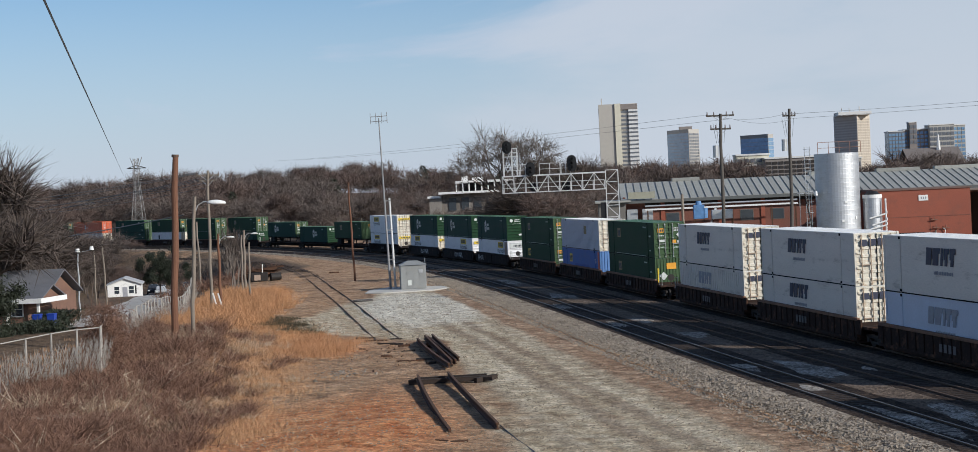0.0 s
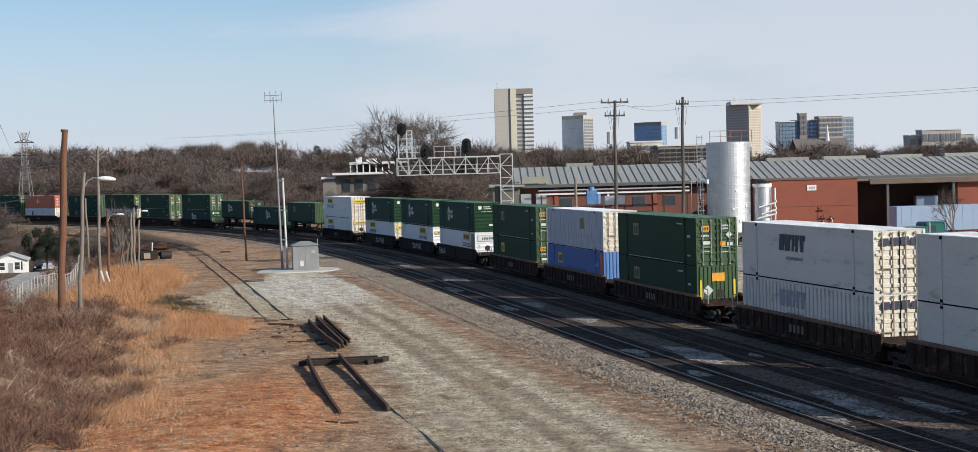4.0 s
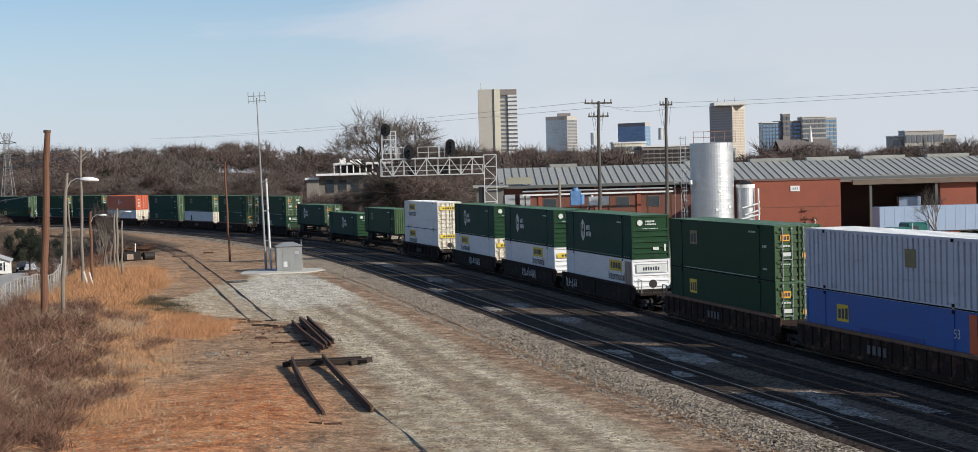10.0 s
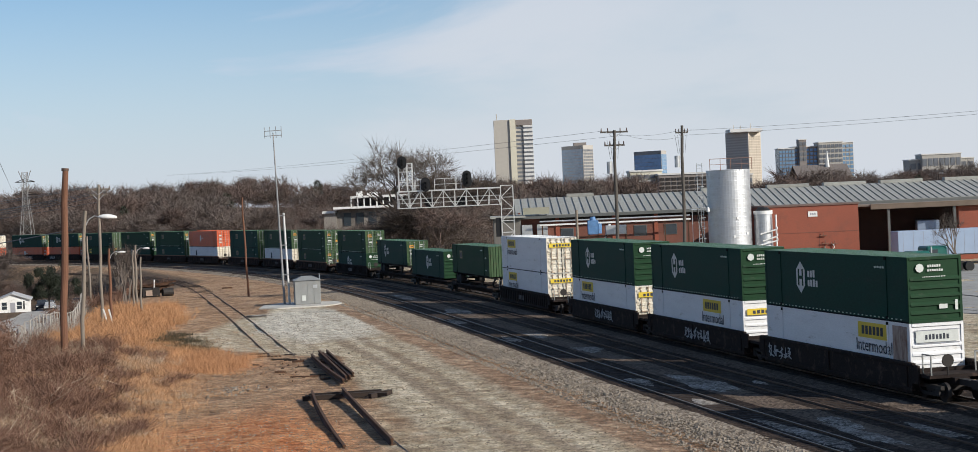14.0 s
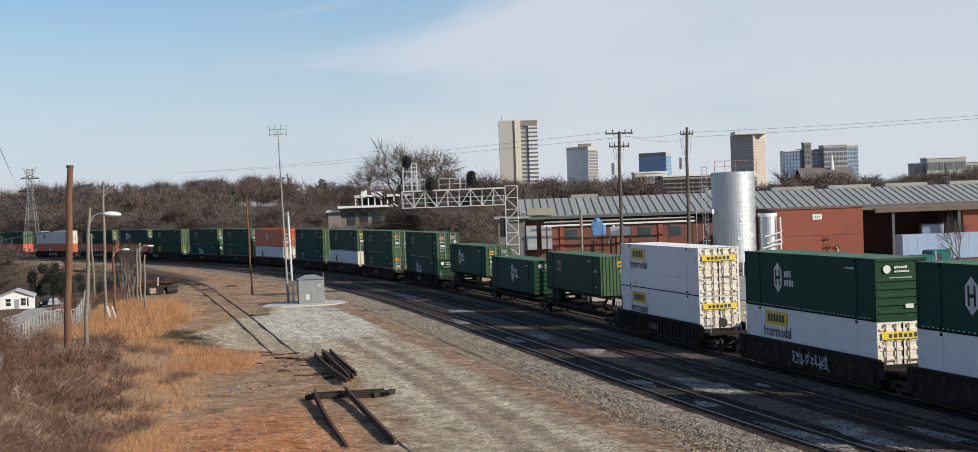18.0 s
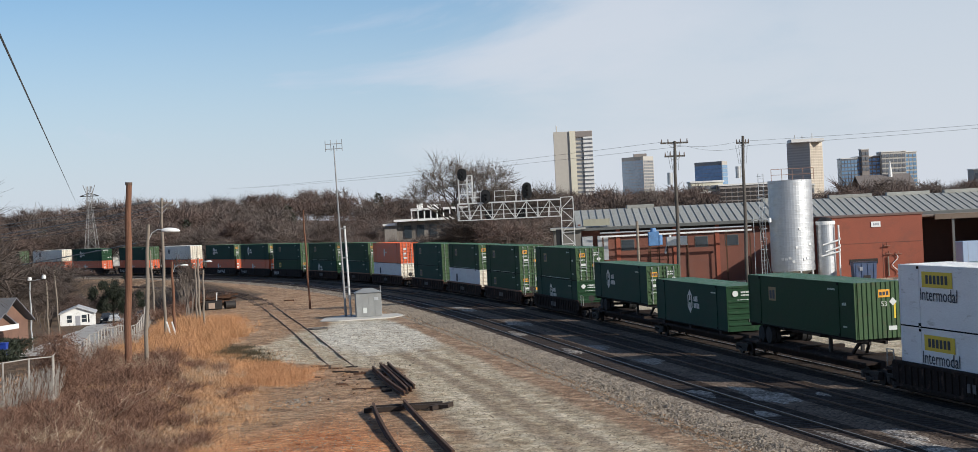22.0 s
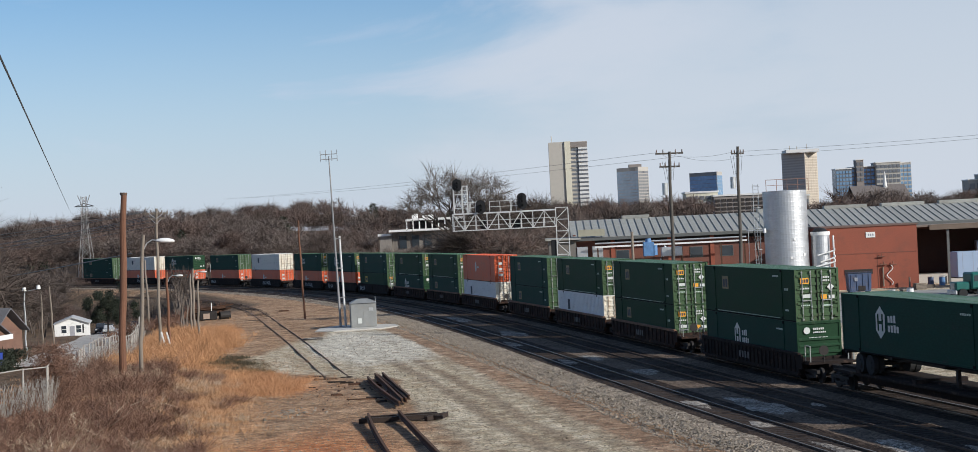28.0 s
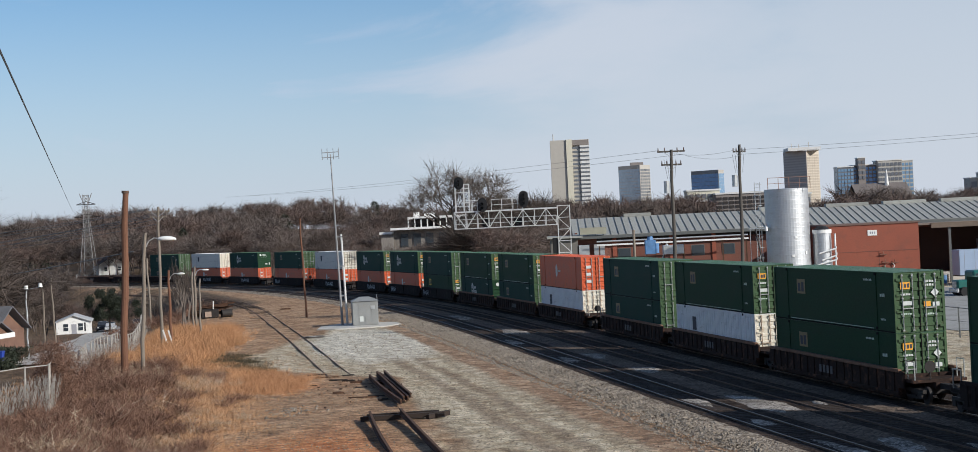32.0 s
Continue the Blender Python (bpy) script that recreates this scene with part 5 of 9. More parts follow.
def well_car(style, lead, tail):
    """One unit of a well car; lead and tail say whether its ends carry a coupler."""
    paint, chord = {"brown": (CAR, CHORD), "black": (CARD, CARD), "ribbed": (CARD, CARD)}[style]
    lab = {"brown": "rusty brown well car unit with ribbed sides", "black": "black-brown well car unit with smooth graffiti-marked sides", "ribbed": "black well car unit with closely ribbed sides"}[style]
    w = thing("well_car", lab, "freight car", group="well cars of the train")

    def side():
        bm = bmesh.new()
        box(bm, -8.5, 8.5, -0.03, 0.03, 0.42, 1.42)
        box(bm, -8.6, 8.6, -0.1, 0.06, 0.36, 0.5)
        for sx in (-1, 1):
            vs = box(bm, sx * 8.5 - 0.3, sx * 8.5 + 0.6, -0.05, 0.05, 0.7, 1.5)
        return to_mesh("side_sill", bm, paint)

    n = {"brown": 17, "black": 3, "ribbed": 25}[style]
    for sy in (-1, 1):
        sd = part("side_sill", shared(("side", style), side), None, w, m=Matrix.Translation((0, sy * 1.44, 0)))
        part("top_chord", shared(("chord", style), lambda: to_mesh("top_chord", bx(-8.65, 8.65, -0.1, 0.1, 1.42, 1.58, bevel=0.02), chord)), None, sd, "worn top chord")
        for x in np.linspace(-8.1, 8.1, n):
            part("rib", shared(("rib", style), lambda: to_mesh("rib", bx(-0.045, 0.045, -0.075, 0.0, 0.5, 1.42), paint)), None, sd, m=Matrix.Translation((x, -0.02 * (1 if sy < 0 else -1) + (0.075 if sy > 0 else 0), 0)))
    part("well_floor", shared(("floor", style), lambda: to_mesh("well_floor", bx(-8.4, 8.4, -1.36, 1.36, 0.2, 0.33), paint)), None, w)

    def deck():
        bm = bmesh.new()
        box(bm, 8.4, 9.9, -1.35, 1.35, 1.0, 1.14)
        box(bm, 8.35, 8.5, -1.4, 1.4, 0.36, 1.3)
        box(bm, 8.4, 10.2, -0.35, 0.35, 0.72, 1.02)
        return to_mesh("end_deck", bm, paint)

    for sx in (1, -1):
        dk = part("end_deck", shared(("deck", style), deck), None, w, m=Matrix.Rotation(0 if sx > 0 else math.pi, 4, "Z"))
        ends = lead if sx > 0 else tail
        if ends:
            bmc = bmesh.new()
            box(bmc, 10.0, 11.9, -0.16, 0.16, 0.72, 0.98)
            box(bmc, 11.4, 11.95, -0.26, 0.26, 0.66, 1.04)
            part("coupler", bmc, IRON, dk, "black coupler")
            for y in (-1.25, 1.25):
                bmr = bmesh.new()
                beam(bmr, (9.85, y, 1.1), (9.85, y, 2.0), 0.05)
                beam(bmr, (9.1, y, 1.1), (9.1, y, 2.0), 0.05)
                beam(bmr, (9.1, y, 2.0), (9.85, y, 2.0), 0.05)
                part("grab_rail", bmr, BAR, dk, "thin pale grab rail")
            bmh = bmesh.new()
            tube(bmh, (9.9, -0.5, 1.1), (9.9, -0.5, 1.9), 0.03, n=6)
            tube(bmh, (9.9, -0.5, 1.75), (9.94, -0.5, 1.75), 0.28, n=12)
            part("hand_brake", bmh, IRON, dk)
    bogie(w, 9.2 if lead else 10.05)
    if tail:
        bogie(w, -9.2)
    if style == "black":
        bm = bmesh.new()
        r2 = random.Random(5 if lead else 8)
        x = -7.3 if lead else -1.2
        for i in range(5 if lead else 8):
            w_, tall = r2.uniform(0.36, 0.6), r2.uniform(0.55, 0.78)
            for k in range(6):
                a_ = r2.choice((0, 90, 90, 35, -35, 0)) + r2.uniform(-12, 12)
                ln_ = (tall if abs(a_) > 60 else w_) * r2.uniform(0.6, 1.0)
                box(bm, -ln_ / 2, ln_ / 2, -0.004, 0.004, -0.035, 0.035, m=pose(x + w_ * r2.uniform(0.15, 0.85), -1.556 - 0.0015 * k, 0.92 + tall * r2.uniform(-0.4, 0.4) * (abs(a_) < 60), 0, a_, 0))
            x += w_ + 0.08
        part("graffiti", bm, GRAF, w, "pale scrawled graffiti")
    else:
        chars_ = bmesh.new()
        for i in range(4):
            box(chars_, -1.2 + i * 0.5, -0.9 + i * 0.5, -1.545, -1.535, 0.7, 1.1)
        part("stencil", chars_, mat("stencil_dull", (0.13, 0.12, 0.115), 0.8, var=0.3, scale=3, bump=0.0), w, "faded stencilled marks")
    return w


def spine_car(lead, tail, hitch=True):
    """One unit of a spine car for single containers and trailers."""
    w = thing("spine_car", "black skeletal spine car unit with side platforms", "freight car", group="spine cars of the train")
    part("spine", shared("spine", lambda: to_mesh("spine", bx(-10.0, 10.0, -0.6, 0.6, 0.48, 1.2, bevel=0.03), CARD)), None, w)
    for x in (-6.4, 0.0, 6.6):
        part("cross_beam", shared("cross", lambda: to_mesh("cross_beam", bx(-0.25, 0.25, -1.32, 1.32, 1.05, 1.28, bevel=0.02), CARD)), None, w, m=Matrix.Translation((x, 0, 0)))
    part("wheel_platform", bx(-9.4, 9.4, -1.36, 1.36, 0.96, 1.09, bevel=0.01), CARD, w)
    if hitch:
        bm = bmesh.new()
        for y in (-0.4, 0.4):
            beam(bm, (5.4, y, 1.2), (6.3, y * 0.6, 2.0), 0.14)
        box(bm, 5.9, 6.8, -0.45, 0.45, 1.95, 2.1)
        part("hitch", bm, IRON, w)
    for sx, e in ((1, lead), (-1, tail)):
        if e:
            bmc = bmesh.new()
            box(bmc, sx * 10.0 if sx > 0 else -11.9, 11.9 if sx > 0 else -10.0, -0.16, 0.16, 0.72, 0.98)
            part("coupler", bmc, IRON, w, "black coupler")
    bogie(w, 9.2 if lead else 10.05)
    if tail:
        bogie(w, -9.2)
    return w


def chassis():
    """A trailer chassis: two rails, a pair of axles with tyres, landing legs."""
    c = thing("trailer_chassis", "black container chassis with twin rear axles on a spine car", "trailer", group="chassis on the train")
    for y in (-0.45, 0.45):
        part("rail_beam", shared("chr", lambda: to_mesh("rail_beam", bx(-7.9, 7.9, -0.07, 0.07, 0.75, 1.07, bevel=0.01), IRON)), None, c, m=Matrix.Translation((0, y, 0)))
    for x in (-7.9, -2.5, 3.0, 7.8):
        part("bolster", shared("chb", lambda: to_mesh("bolster", bx(-0.1, 0.1, -1.25, 1.25, 0.9, 1.07, bevel=0.01), IRON)), None, c, m=Matrix.Translation((x, 0, 0)))
    for x in (-6.2, -4.95):
        a = part("axle", shared("cha", lambda: to_mesh("axle", tb((0, -0.95, 0.5), (0, 0.95, 0.5), 0.07, n=8), IRON)), None, c, m=Matrix.Translation((x, 0, 0)))

        def tyre_():
            bm = bmesh.new()
            for k in (-0.3, 0.02):
                tube(bm, (0, k, 0.5), (0, k + 0.26, 0.5), 0.5, n=18)
            tube(bm, (0, -0.32, 0.5), (0, -0.2, 0.5), 0.22, n=10)
            return to_mesh("tyre", bm, TYRE)

        for sy in (-1, 1):
            part("tyre", shared("tyre", tyre_), None, a, "pair of black tyres", m=Matrix.Translation((0, sy * 0.95, 0)) @ Matrix.Rotation(0 if sy < 0 else math.pi, 4, "Z"))
    for y in (-0.9, 0.9):
        part("landing_leg", bx(3.6, 3.8, y - 0.08, y + 0.08, 0.1, 0.9), IRON, c)
    return c


# near end's metres along the line at 0 s, lower box, upper box, car style, place in its car (l: leads, t: trails, b: both)
TRAIN = [
    (-34.7, "swiftlow", "swift", "brown", "t"), (-10.7, "pale", "swift", "brown", "l"), (9.6, "swiftlow", "swift", "brown", ""), (29.9, "swiftfade", "swift", "brown", "t"),
    (53.7, "empribs", "emp", "brown", "l"), (73.7, "blue", "whiterib", "brown", ""), (93.7, "empy", "emp", "brown", "t"),
    (117.6, "jb", "hub", "black", "l"), (137.3, "jby", "hub", "black", ""), (157.4, "jbyrear", "hub", "black", "t"),
    (181.4, "jbdoors", "jbdoors", "ribbed", "b"),
    (203.0, "", "empsingle", "spine", "l"), (223.5, "", "hubc", "spine0", ""), (242.2, "", "hubdoors", "spine", "t"),
    (264.9, "hublow", "emp", "ribbed", "b"),
    (288.5, "emp", "emp", "brown", "l"), (308.4, "whitelow", "emp", "brown", ""), (328.6, "plain", "plain", "brown", "t"),
    (352.4, "whitelow", "orange", "brown", "l"), (371.5, "plain", "emp", "brown", ""), (391.0, "hublow", "emp", "brown", "t"),
    (412.0, "empy", "plain", "black", "b"), (431.0, "orangelow", "hubdoors", "black", "l"), (451.0, "orangelow", "hubdoors", "black", ""), (476.0, "orangelow", "white", "black", "t"),
    (500.0, "orangelow", "plain", "black", "l"), (526.0, "orangelow", "hub", "black", ""), (548.0, "orangelow", "white", "black", "t"),
    (571.5, "plain", "plain", "brown", "l"), (591.5, "", "", "brown", ""), (611.5, "", "", "brown", "t"), (635.5, "", "", "brown", "b"),
]
RIDERS = []       # thing, metres of its middle along the line at 0 s, height
_cars = {}
for s_near, low, up, style, placing in TRAIN:
    mid_s = s_near + CL
    lead, tail = placing in ("l", "b"), placing in ("t", "b")
    key = (style, lead, tail)
    if key not in _cars:
        _cars[key] = spine_car(lead, tail, style == "spine") if style.startswith("spine") else well_car(style, lead, tail)
        car = _cars[key]
    else:
        car = copy_thing(_cars[key], Matrix.Identity(4))
    RIDERS.append((car, mid_s, 0.0))
    if style == "spine":
        if "chassis" not in MADE:
            MADE["chassis"] = ch = chassis()
        else:
            ch = copy_thing(MADE["chassis"], Matrix.Identity(4))
        RIDERS.append((ch, mid_s, 1.1))
        RIDERS.append((make_container(up), mid_s, 2.17))
    elif style == "spine0":
        RIDERS.append((make_container(up), mid_s, 1.3))
    else:
        if low:
            RIDERS.append((make_container(low), mid_s, 0.34))
        if up:
            RIDERS.append((make_container(up), mid_s, 0.34 + CH + 0.02))

# ---- yard: hut, mast, poles, scrap ----
GY0 = -0.2


def equipment_hut():
    h = thing("equipment_hut", "grey aluminium signal equipment hut with a low hipped roof", "hut", pose(-18.1, 163.2, GY0 + 0.1, 0, 0, 9) @ Matrix.Scale(1.07, 4))
    part("wall", bx(-1.2, 1.2, -1.2, 1.2, 0.0, 2.25, bevel=0.03), HUTM, h)
    bm = bmesh.new()
    lo = [bm.verts.new(p) for p in ((-1.3, -1.3, 2.24), (1.3, -1.3, 2.24), (1.3, 1.3, 2.24), (-1.3, 1.3, 2.24))]
    hi = [bm.verts.new(p) for p in ((-0.45, -0.2, 2.62), (0.45, -0.2, 2.62), (0.45, 0.2, 2.62), (-0.45, 0.2, 2.62))]
    bm.faces.new(hi)
    bm.faces.new(lo[::-1])
    for i in range(4):
        bm.faces.new((lo[i], lo[(i + 1) % 4], hi[(i + 1) % 4], hi[i]))
    part("roof", bm, HUTM, h)
    d = part("door", bx(-1.23, -1.2, -0.5, 0.5, 0.05, 2.05, bevel=0.01), HUTM, h)
    part("handle", bx(-1.27, -1.23, 0.3, 0.36, 0.95, 1.15), IRON, d)
    part("notice", bx(-0.55, -0.2, -1.212, -1.203, 0.35, 0.85), DEC, h, "white notice sheet")
    part("vent", bx(0.5, 0.9, -1.22, -1.2, 1.5, 1.8), GALV, h)
    part("aerial", tb((1.15, -0.9, 2.2), (1.15, -0.9, 2.85), 0.03, n=6), GALV, h)
    for y in (-1.205, ):
        for x in (-0.6, 0.0, 0.6):
            part("seam", bx(x - 0.012, x + 0.012, y - 0.012, y + 0.004, 0.05, 2.2), HUTM, h)


equipment_hut()


def slab(name, pts, z0, z1, material, label, category, kind="structure"):
    bm = bmesh.new()
    lo = [bm.verts.new((x, y, z0)) for x, y in pts]
    hi = [bm.verts.new((x, y, z1)) for x, y in pts]
    bm.faces.new(hi)
    bm.faces.new(lo[::-1])
    n = len(pts)
    for i in range(n):
        bm.faces.new((lo[i], lo[(i + 1) % n], hi[(i + 1) % n], hi[i]))
    return tagged(new(name, to_mesh(name, bm, material)), label, category, kind=kind)


slab("hut_pad", [(-22.4, 158.6), (-20.5, 158.0), (-15.6, 159.6), (-14.3, 162.0), (-15.2, 165.4), (-21.0, 167.0), (-22.6, 163.0)], GY0 - 0.2, GY0 + 0.1, CONC, "pale concrete pad under the equipment hut", "pad")


def antenna_mast():
    a = thing("antenna_mast", "tall thin grey radio mast with a four-arm aerial", "mast", pose(-20.55, 164.3, GY0, 0, -1.3, 0))
    part("pole", tb((0, 0, 0), (0, 0, 17.5), 0.13, 0.055, n=8), MASTM, a)
    part("step_pole", tb((0.5, 0.1, 0), (0.5, 0.1, 9.3), 0.12, 0.1, n=8), GANT, a, "shorter pale support pipe")
    for z in (3.0, 6.0, 9.0):
        part("clamp", bx(-0.1, 0.6, 0.0, 0.14, z, z + 0.12), MASTM, a)
    head = part("aerial_bar", bx(-0.85, 0.85, -0.03, 0.03, 17.15, 17.22), MASTM, a)
    part("aerial_bar", bx(-0.85, 0.85, -0.03, 0.03, 17.65, 17.72), MASTM, a)
    for x in (-0.85, -0.3, 0.3, 0.85):
        part("aerial_rod", tb((x, 0, 16.95), (x, 0, 18.1), 0.03, n=6), MASTM, a)
    part("base_plate", bx(-0.35, 0.35, -0.35, 0.35, 0, 0.1), CONC, a)


antenna_mast()


def bare_pole(name, label, x, y, h, r0, r1, material, lean=(0, 0), base=GY0 - 0.3):
    p = thing(name, label, "pole", pose(x, y, base, lean[0], lean[1], 0))
    bm = bmesh.new()
    n, k = 12, 7
    rings = []
    for i in range(k):
        f = i / (k - 1)
        r = (r0 + (r1 - r0) * f) * (1 + 0.04 * math.sin(5 * i))
        ox, oy = 0.04 * math.sin(2.3 * i), 0.04 * math.cos(1.7 * i)
        rings.append([bm.verts.new((ox + r * math.cos(2 * math.pi * j / n), oy + r * math.sin(2 * math.pi * j / n), f * (h - base))) for j in range(n)])
    for a, b in zip(rings, rings[1:]):
        for j in range(n):
            bm.faces.new((a[j], a[(j + 1) % n], b[(j + 1) % n], b[j]))
    bm.faces.new(rings[0][::-1])
    bm.faces.new(rings[-1])
    part("shaft", bm, material, p)
    return p


bp_ = bare_pole("wooden_pole", "thick bare reddish-brown wooden pole standing in brush", -26.45, 100.4, 12.6, 0.25, 0.19, POLEW, (0, 3.1))
part("cap", tb((0, 0, 12.95), (0, 0, 13.12), 0.23, n=12), mat("pole_top_dark", (0.09, 0.06, 0.045), 0.9, var=0.3), bp_, "weathered dark pole top")


def street_lamp(name, label, x, y, h, reach, head_z, lean, big=True, material=POLEG, base=GY0 - 0.3):
    p = bare_pole(name, label, x, y, h, 0.15, 0.11, material, lean, base)
    L_ = h - base
    bm = bmesh.new()
    pts = [(0, 0, L_ - 1.1), (reach * 0.25, 0, L_ - 0.55), (reach * 0.6, 0, L_ - 0.32), (reach, 0, L_ - 0.35)]
    for a, b in zip(pts, pts[1:]):
        tube(bm, a, b, 0.04, n=6)
    part("arm", bm, GALV, p)
    bm = bmesh.new()
    s = 1.0 if big else 0.6
    bmesh.ops.create_uvsphere(bm, u_segments=12, v_segments=8, radius=0.5)
    for v in bm.verts:
        v.co = Vector((v.co.x * 1.25 * s + reach + 0.45 * s, v.co.y * 0.5 * s, v.co.z * 0.4 * s * (1 if v.co.z > 0 else 0.7) + L_ - 0.38))
    part("lamp_head", bm, WPAINT, p, "white cobra-head lamp")
    return p


street_lamp("street_lamp", "weathered wooden lamp pole with a white cobra head", -26.0, 103.2, 9.95, 1.0, 9.5, (0, 3.6))
street_lamp("street_lamp", "short lamp pole with a small drooping arm", -34.5, 148.6, 6.6, 0.9, 6.3, (0, 0.3), False, POLEW)
street_lamp("street_lamp", "slender leaning lamp pole among bare trees", -37.2, 172.0, 6.4, 0.9, 6.3, (0, 1.0), False, POLEG)
bare_pole("wooden_pole", "thin grey wooden pole leaning in dry grass", -45.0, 184.6, 7.4, 0.14, 0.1, POLEG, (0, -1.5), -2.5)
bare_pole("wooden_pole", "slim bare brown pole on bare yard dirt", -26.95, 183.2, 11.1, 0.13, 0.09, POLEW, (0, -1.3))
for x, y, h, b in ((-62.3, 200, 5.3, -3.2), (-61.2, 201, 5.3, -3.2), (-34.2, 160.0, 5.4, -0.6), (-36.2, 166.0, 6.0, -0.6)):
    bare_pole("wooden_pole", "thin weathered pole beside the street", x, y, h, 0.12, 0.09, POLEG, (0, rnd.uniform(-2, 2)), b)


def utility_pole(name, label, x, y, h, lean, arms, base=GY0 - 0.3, r=0.16, material=POLEG, extra=True):
    p = bare_pole(name, label, x, y, h, r, r * 0.7, material, lean, base)
    L_ = h - base
    for dz, w in arms:
        a = part("crossarm", bx(-w, w, -0.06, 0.06, L_ - dz - 0.07, L_ - dz + 0.07, bevel=0.01), material, p)
        for x_ in (-w * 0.92, -w * 0.45, w * 0.45, w * 0.92):
            part("insulator", shared("insul", lambda: to_mesh("insulator", tb((0, 0, 0), (0, 0, 0.26), 0.055, 0.035, n=8), mat("insulator_brown", (0.10, 0.06, 0.045), 0.3, var=0.1))), None, a, m=Matrix.Translation((x_, 0, L_ - dz + 0.07)))
        bm = bmesh.new()
        for sx in (-1, 1):
            beam(bm, (sx * w * 0.6, -0.07, L_ - dz), (0, -0.1, L_ - dz - 0.5), 0.04)
        part("brace", bm, GALV, p)
    if extra:
        part("transformer", tb((-0.45, 0, L_ - 3.6), (-0.45, 0, L_ - 2.6), 0.24, n=12), GALV, p, "grey drum transformer")
        bm = bmesh.new()
        for k in range(5):
            beam(bm, (-0.6 + 0.25 * k, 0.05, L_ - 0.8), (-0.35 + 0.15 * k, 0.05, L_ - 2.4), 0.025)
        part("jumper_wire", bm, WIREM, p)
    return p


utility_pole("utility_pole", "grey utility pole with crossarms and insulators beside the lane", -35.3, 148.3, 12.5, (0, 1.0), [(0.45, 1.1), (0.95, 0.8)], extra=False)
utility_pole("utility_pole", "dark utility pole with two crossarms behind the train", 11.0, 135.0, 14.85, (0, 0.5), [(0.15, 1.15), (1.25, 0.85)], r=0.17, material=POLED)
utility_pole("utility_pole", "weathered utility pole with side insulators near the silo", 17.2, 140.0, 15.2, (0, 0.7), [(0.6, 0.55)], r=0.17, material=POLED)


def cable(name, label, pts, r, sag=0.0, n=16):
    """One swept wire hanging from point to point."""
    path = [Vector(pts[0])]
    for a, b in zip(pts, pts[1:]):
        a, b = Vector(a), Vector(b)
        for i in range(1, n + 1):
            f = i / n
            path.append(a.lerp(b, f) - Vector((0, 0, 4 * sag * f * (1 - f))))
    bm = bmesh.new()
    last = None
    for i, q in enumerate(path):
        d = (path[min(i + 1, len(path) - 1)] - path[max(i - 1, 0)]).normalized()
        u = d.cross(Vector((0, 0, 1))).normalized() * r
        w = d.cross(u).normalized() * r
        ring = [bm.verts.new(q + u), bm.verts.new(q + w), bm.verts.new(q - u), bm.verts.new(q - w)]
        if last:
            for k in range(4):
                bm.faces.new((last[k], last[(k + 1) % 4], ring[(k + 1) % 4], ring[k]))
        else:
            bm.faces.new(ring[::-1])
        last = ring
    bm.faces.new(last)
    return tagged(new(name, to_mesh(name, bm, WIREM)), label, "cable")


cable("power_cable", "thin dark power cable running over the yard", [(-6.7, 20, 12.1), (-86.9, 300, 15.4)], 0.016, 0.0, 4)
for dx, dz in ((-1.0, 0.05), (1.05, -0.35)):
    cable("power_cable", "thin power line strung between utility poles", [(-62 + dx * 2, 330, 17.5), (11.0 + dx, 135, 14.75 + dz), (17.4 + dx * 0.4, 140, 14.7 + dz), (62 + dx, 120, 15.8)], 0.011, 0.4, 10)
for dz in (0.0, -0.55, -1.0):
    cable("power_cable", "thin cable hanging over the lane", [(-35.2, 148.3, 11.9 + dz), (-118, 300, 10.2 + dz)], 0.022, 0.9, 10)
cable("ground_cable", "black cable lying across the gravel", [(-4.0, 65.6, -0.14), (-3.2, 62.0, -0.15), (-2.3, 58.4, -0.15), (-1.2, 53.0, -0.15)], 0.035, 0.0, 3)
for dx_, z_, e_ in ((-1.0, 12.3, 9.9), (-0.5, 12.3, 9.4), (0.5, 11.8, 8.9), (1.0, 11.8, 8.4)):
    cable("power_cable", "thin dark power line strung from a crossarm", [(-35.3 + dx_, 148.3, z_), (-66.0 + dx_, 156.0, e_)], 0.026, 0.35, 10)
cable("power_cable", "dark service cable to a street lamp", [(-41.0, 162, 8.4), (-75, 175, 4.8)], 0.05, 0.3, 8)


def rail_bar(bm, p0, p1, bend=0.0, n=8, size=1.1):
    """A loose length of rail lying on the ground."""
    p0, p1 = Vector(p0), Vector(p1)
    d = (p1 - p0).normalized()
    side = d.cross(Vector((0, 0, 1))).normalized()
    up = side.cross(d)
    prof = [(-0.07, 0), (-0.02, 0.035), (-0.02, 0.12), (-0.04, 0.13), (-0.04, 0.18), (0.04, 0.18), (0.04, 0.13), (0.02, 0.12), (0.02, 0.035), (0.07, 0)]
    rings = []
    for i in range(n + 1):
        f = i / n
        c = p0.lerp(p1, f) + side * bend * 4 * f * (1 - f)
        rings.append([bm.verts.new(c + side * (a * size) + up * (b * size)) for a, b in prof])
    m = len(prof)
    for a, b in zip(rings, rings[1:]):
        for j in range(m):
            bm.faces.new((a[j], a[(j + 1) % m], b[(j + 1) % m], b[j]))
    bm.faces.new(rings[0][::-1])
    bm.faces.new(rings[-1])


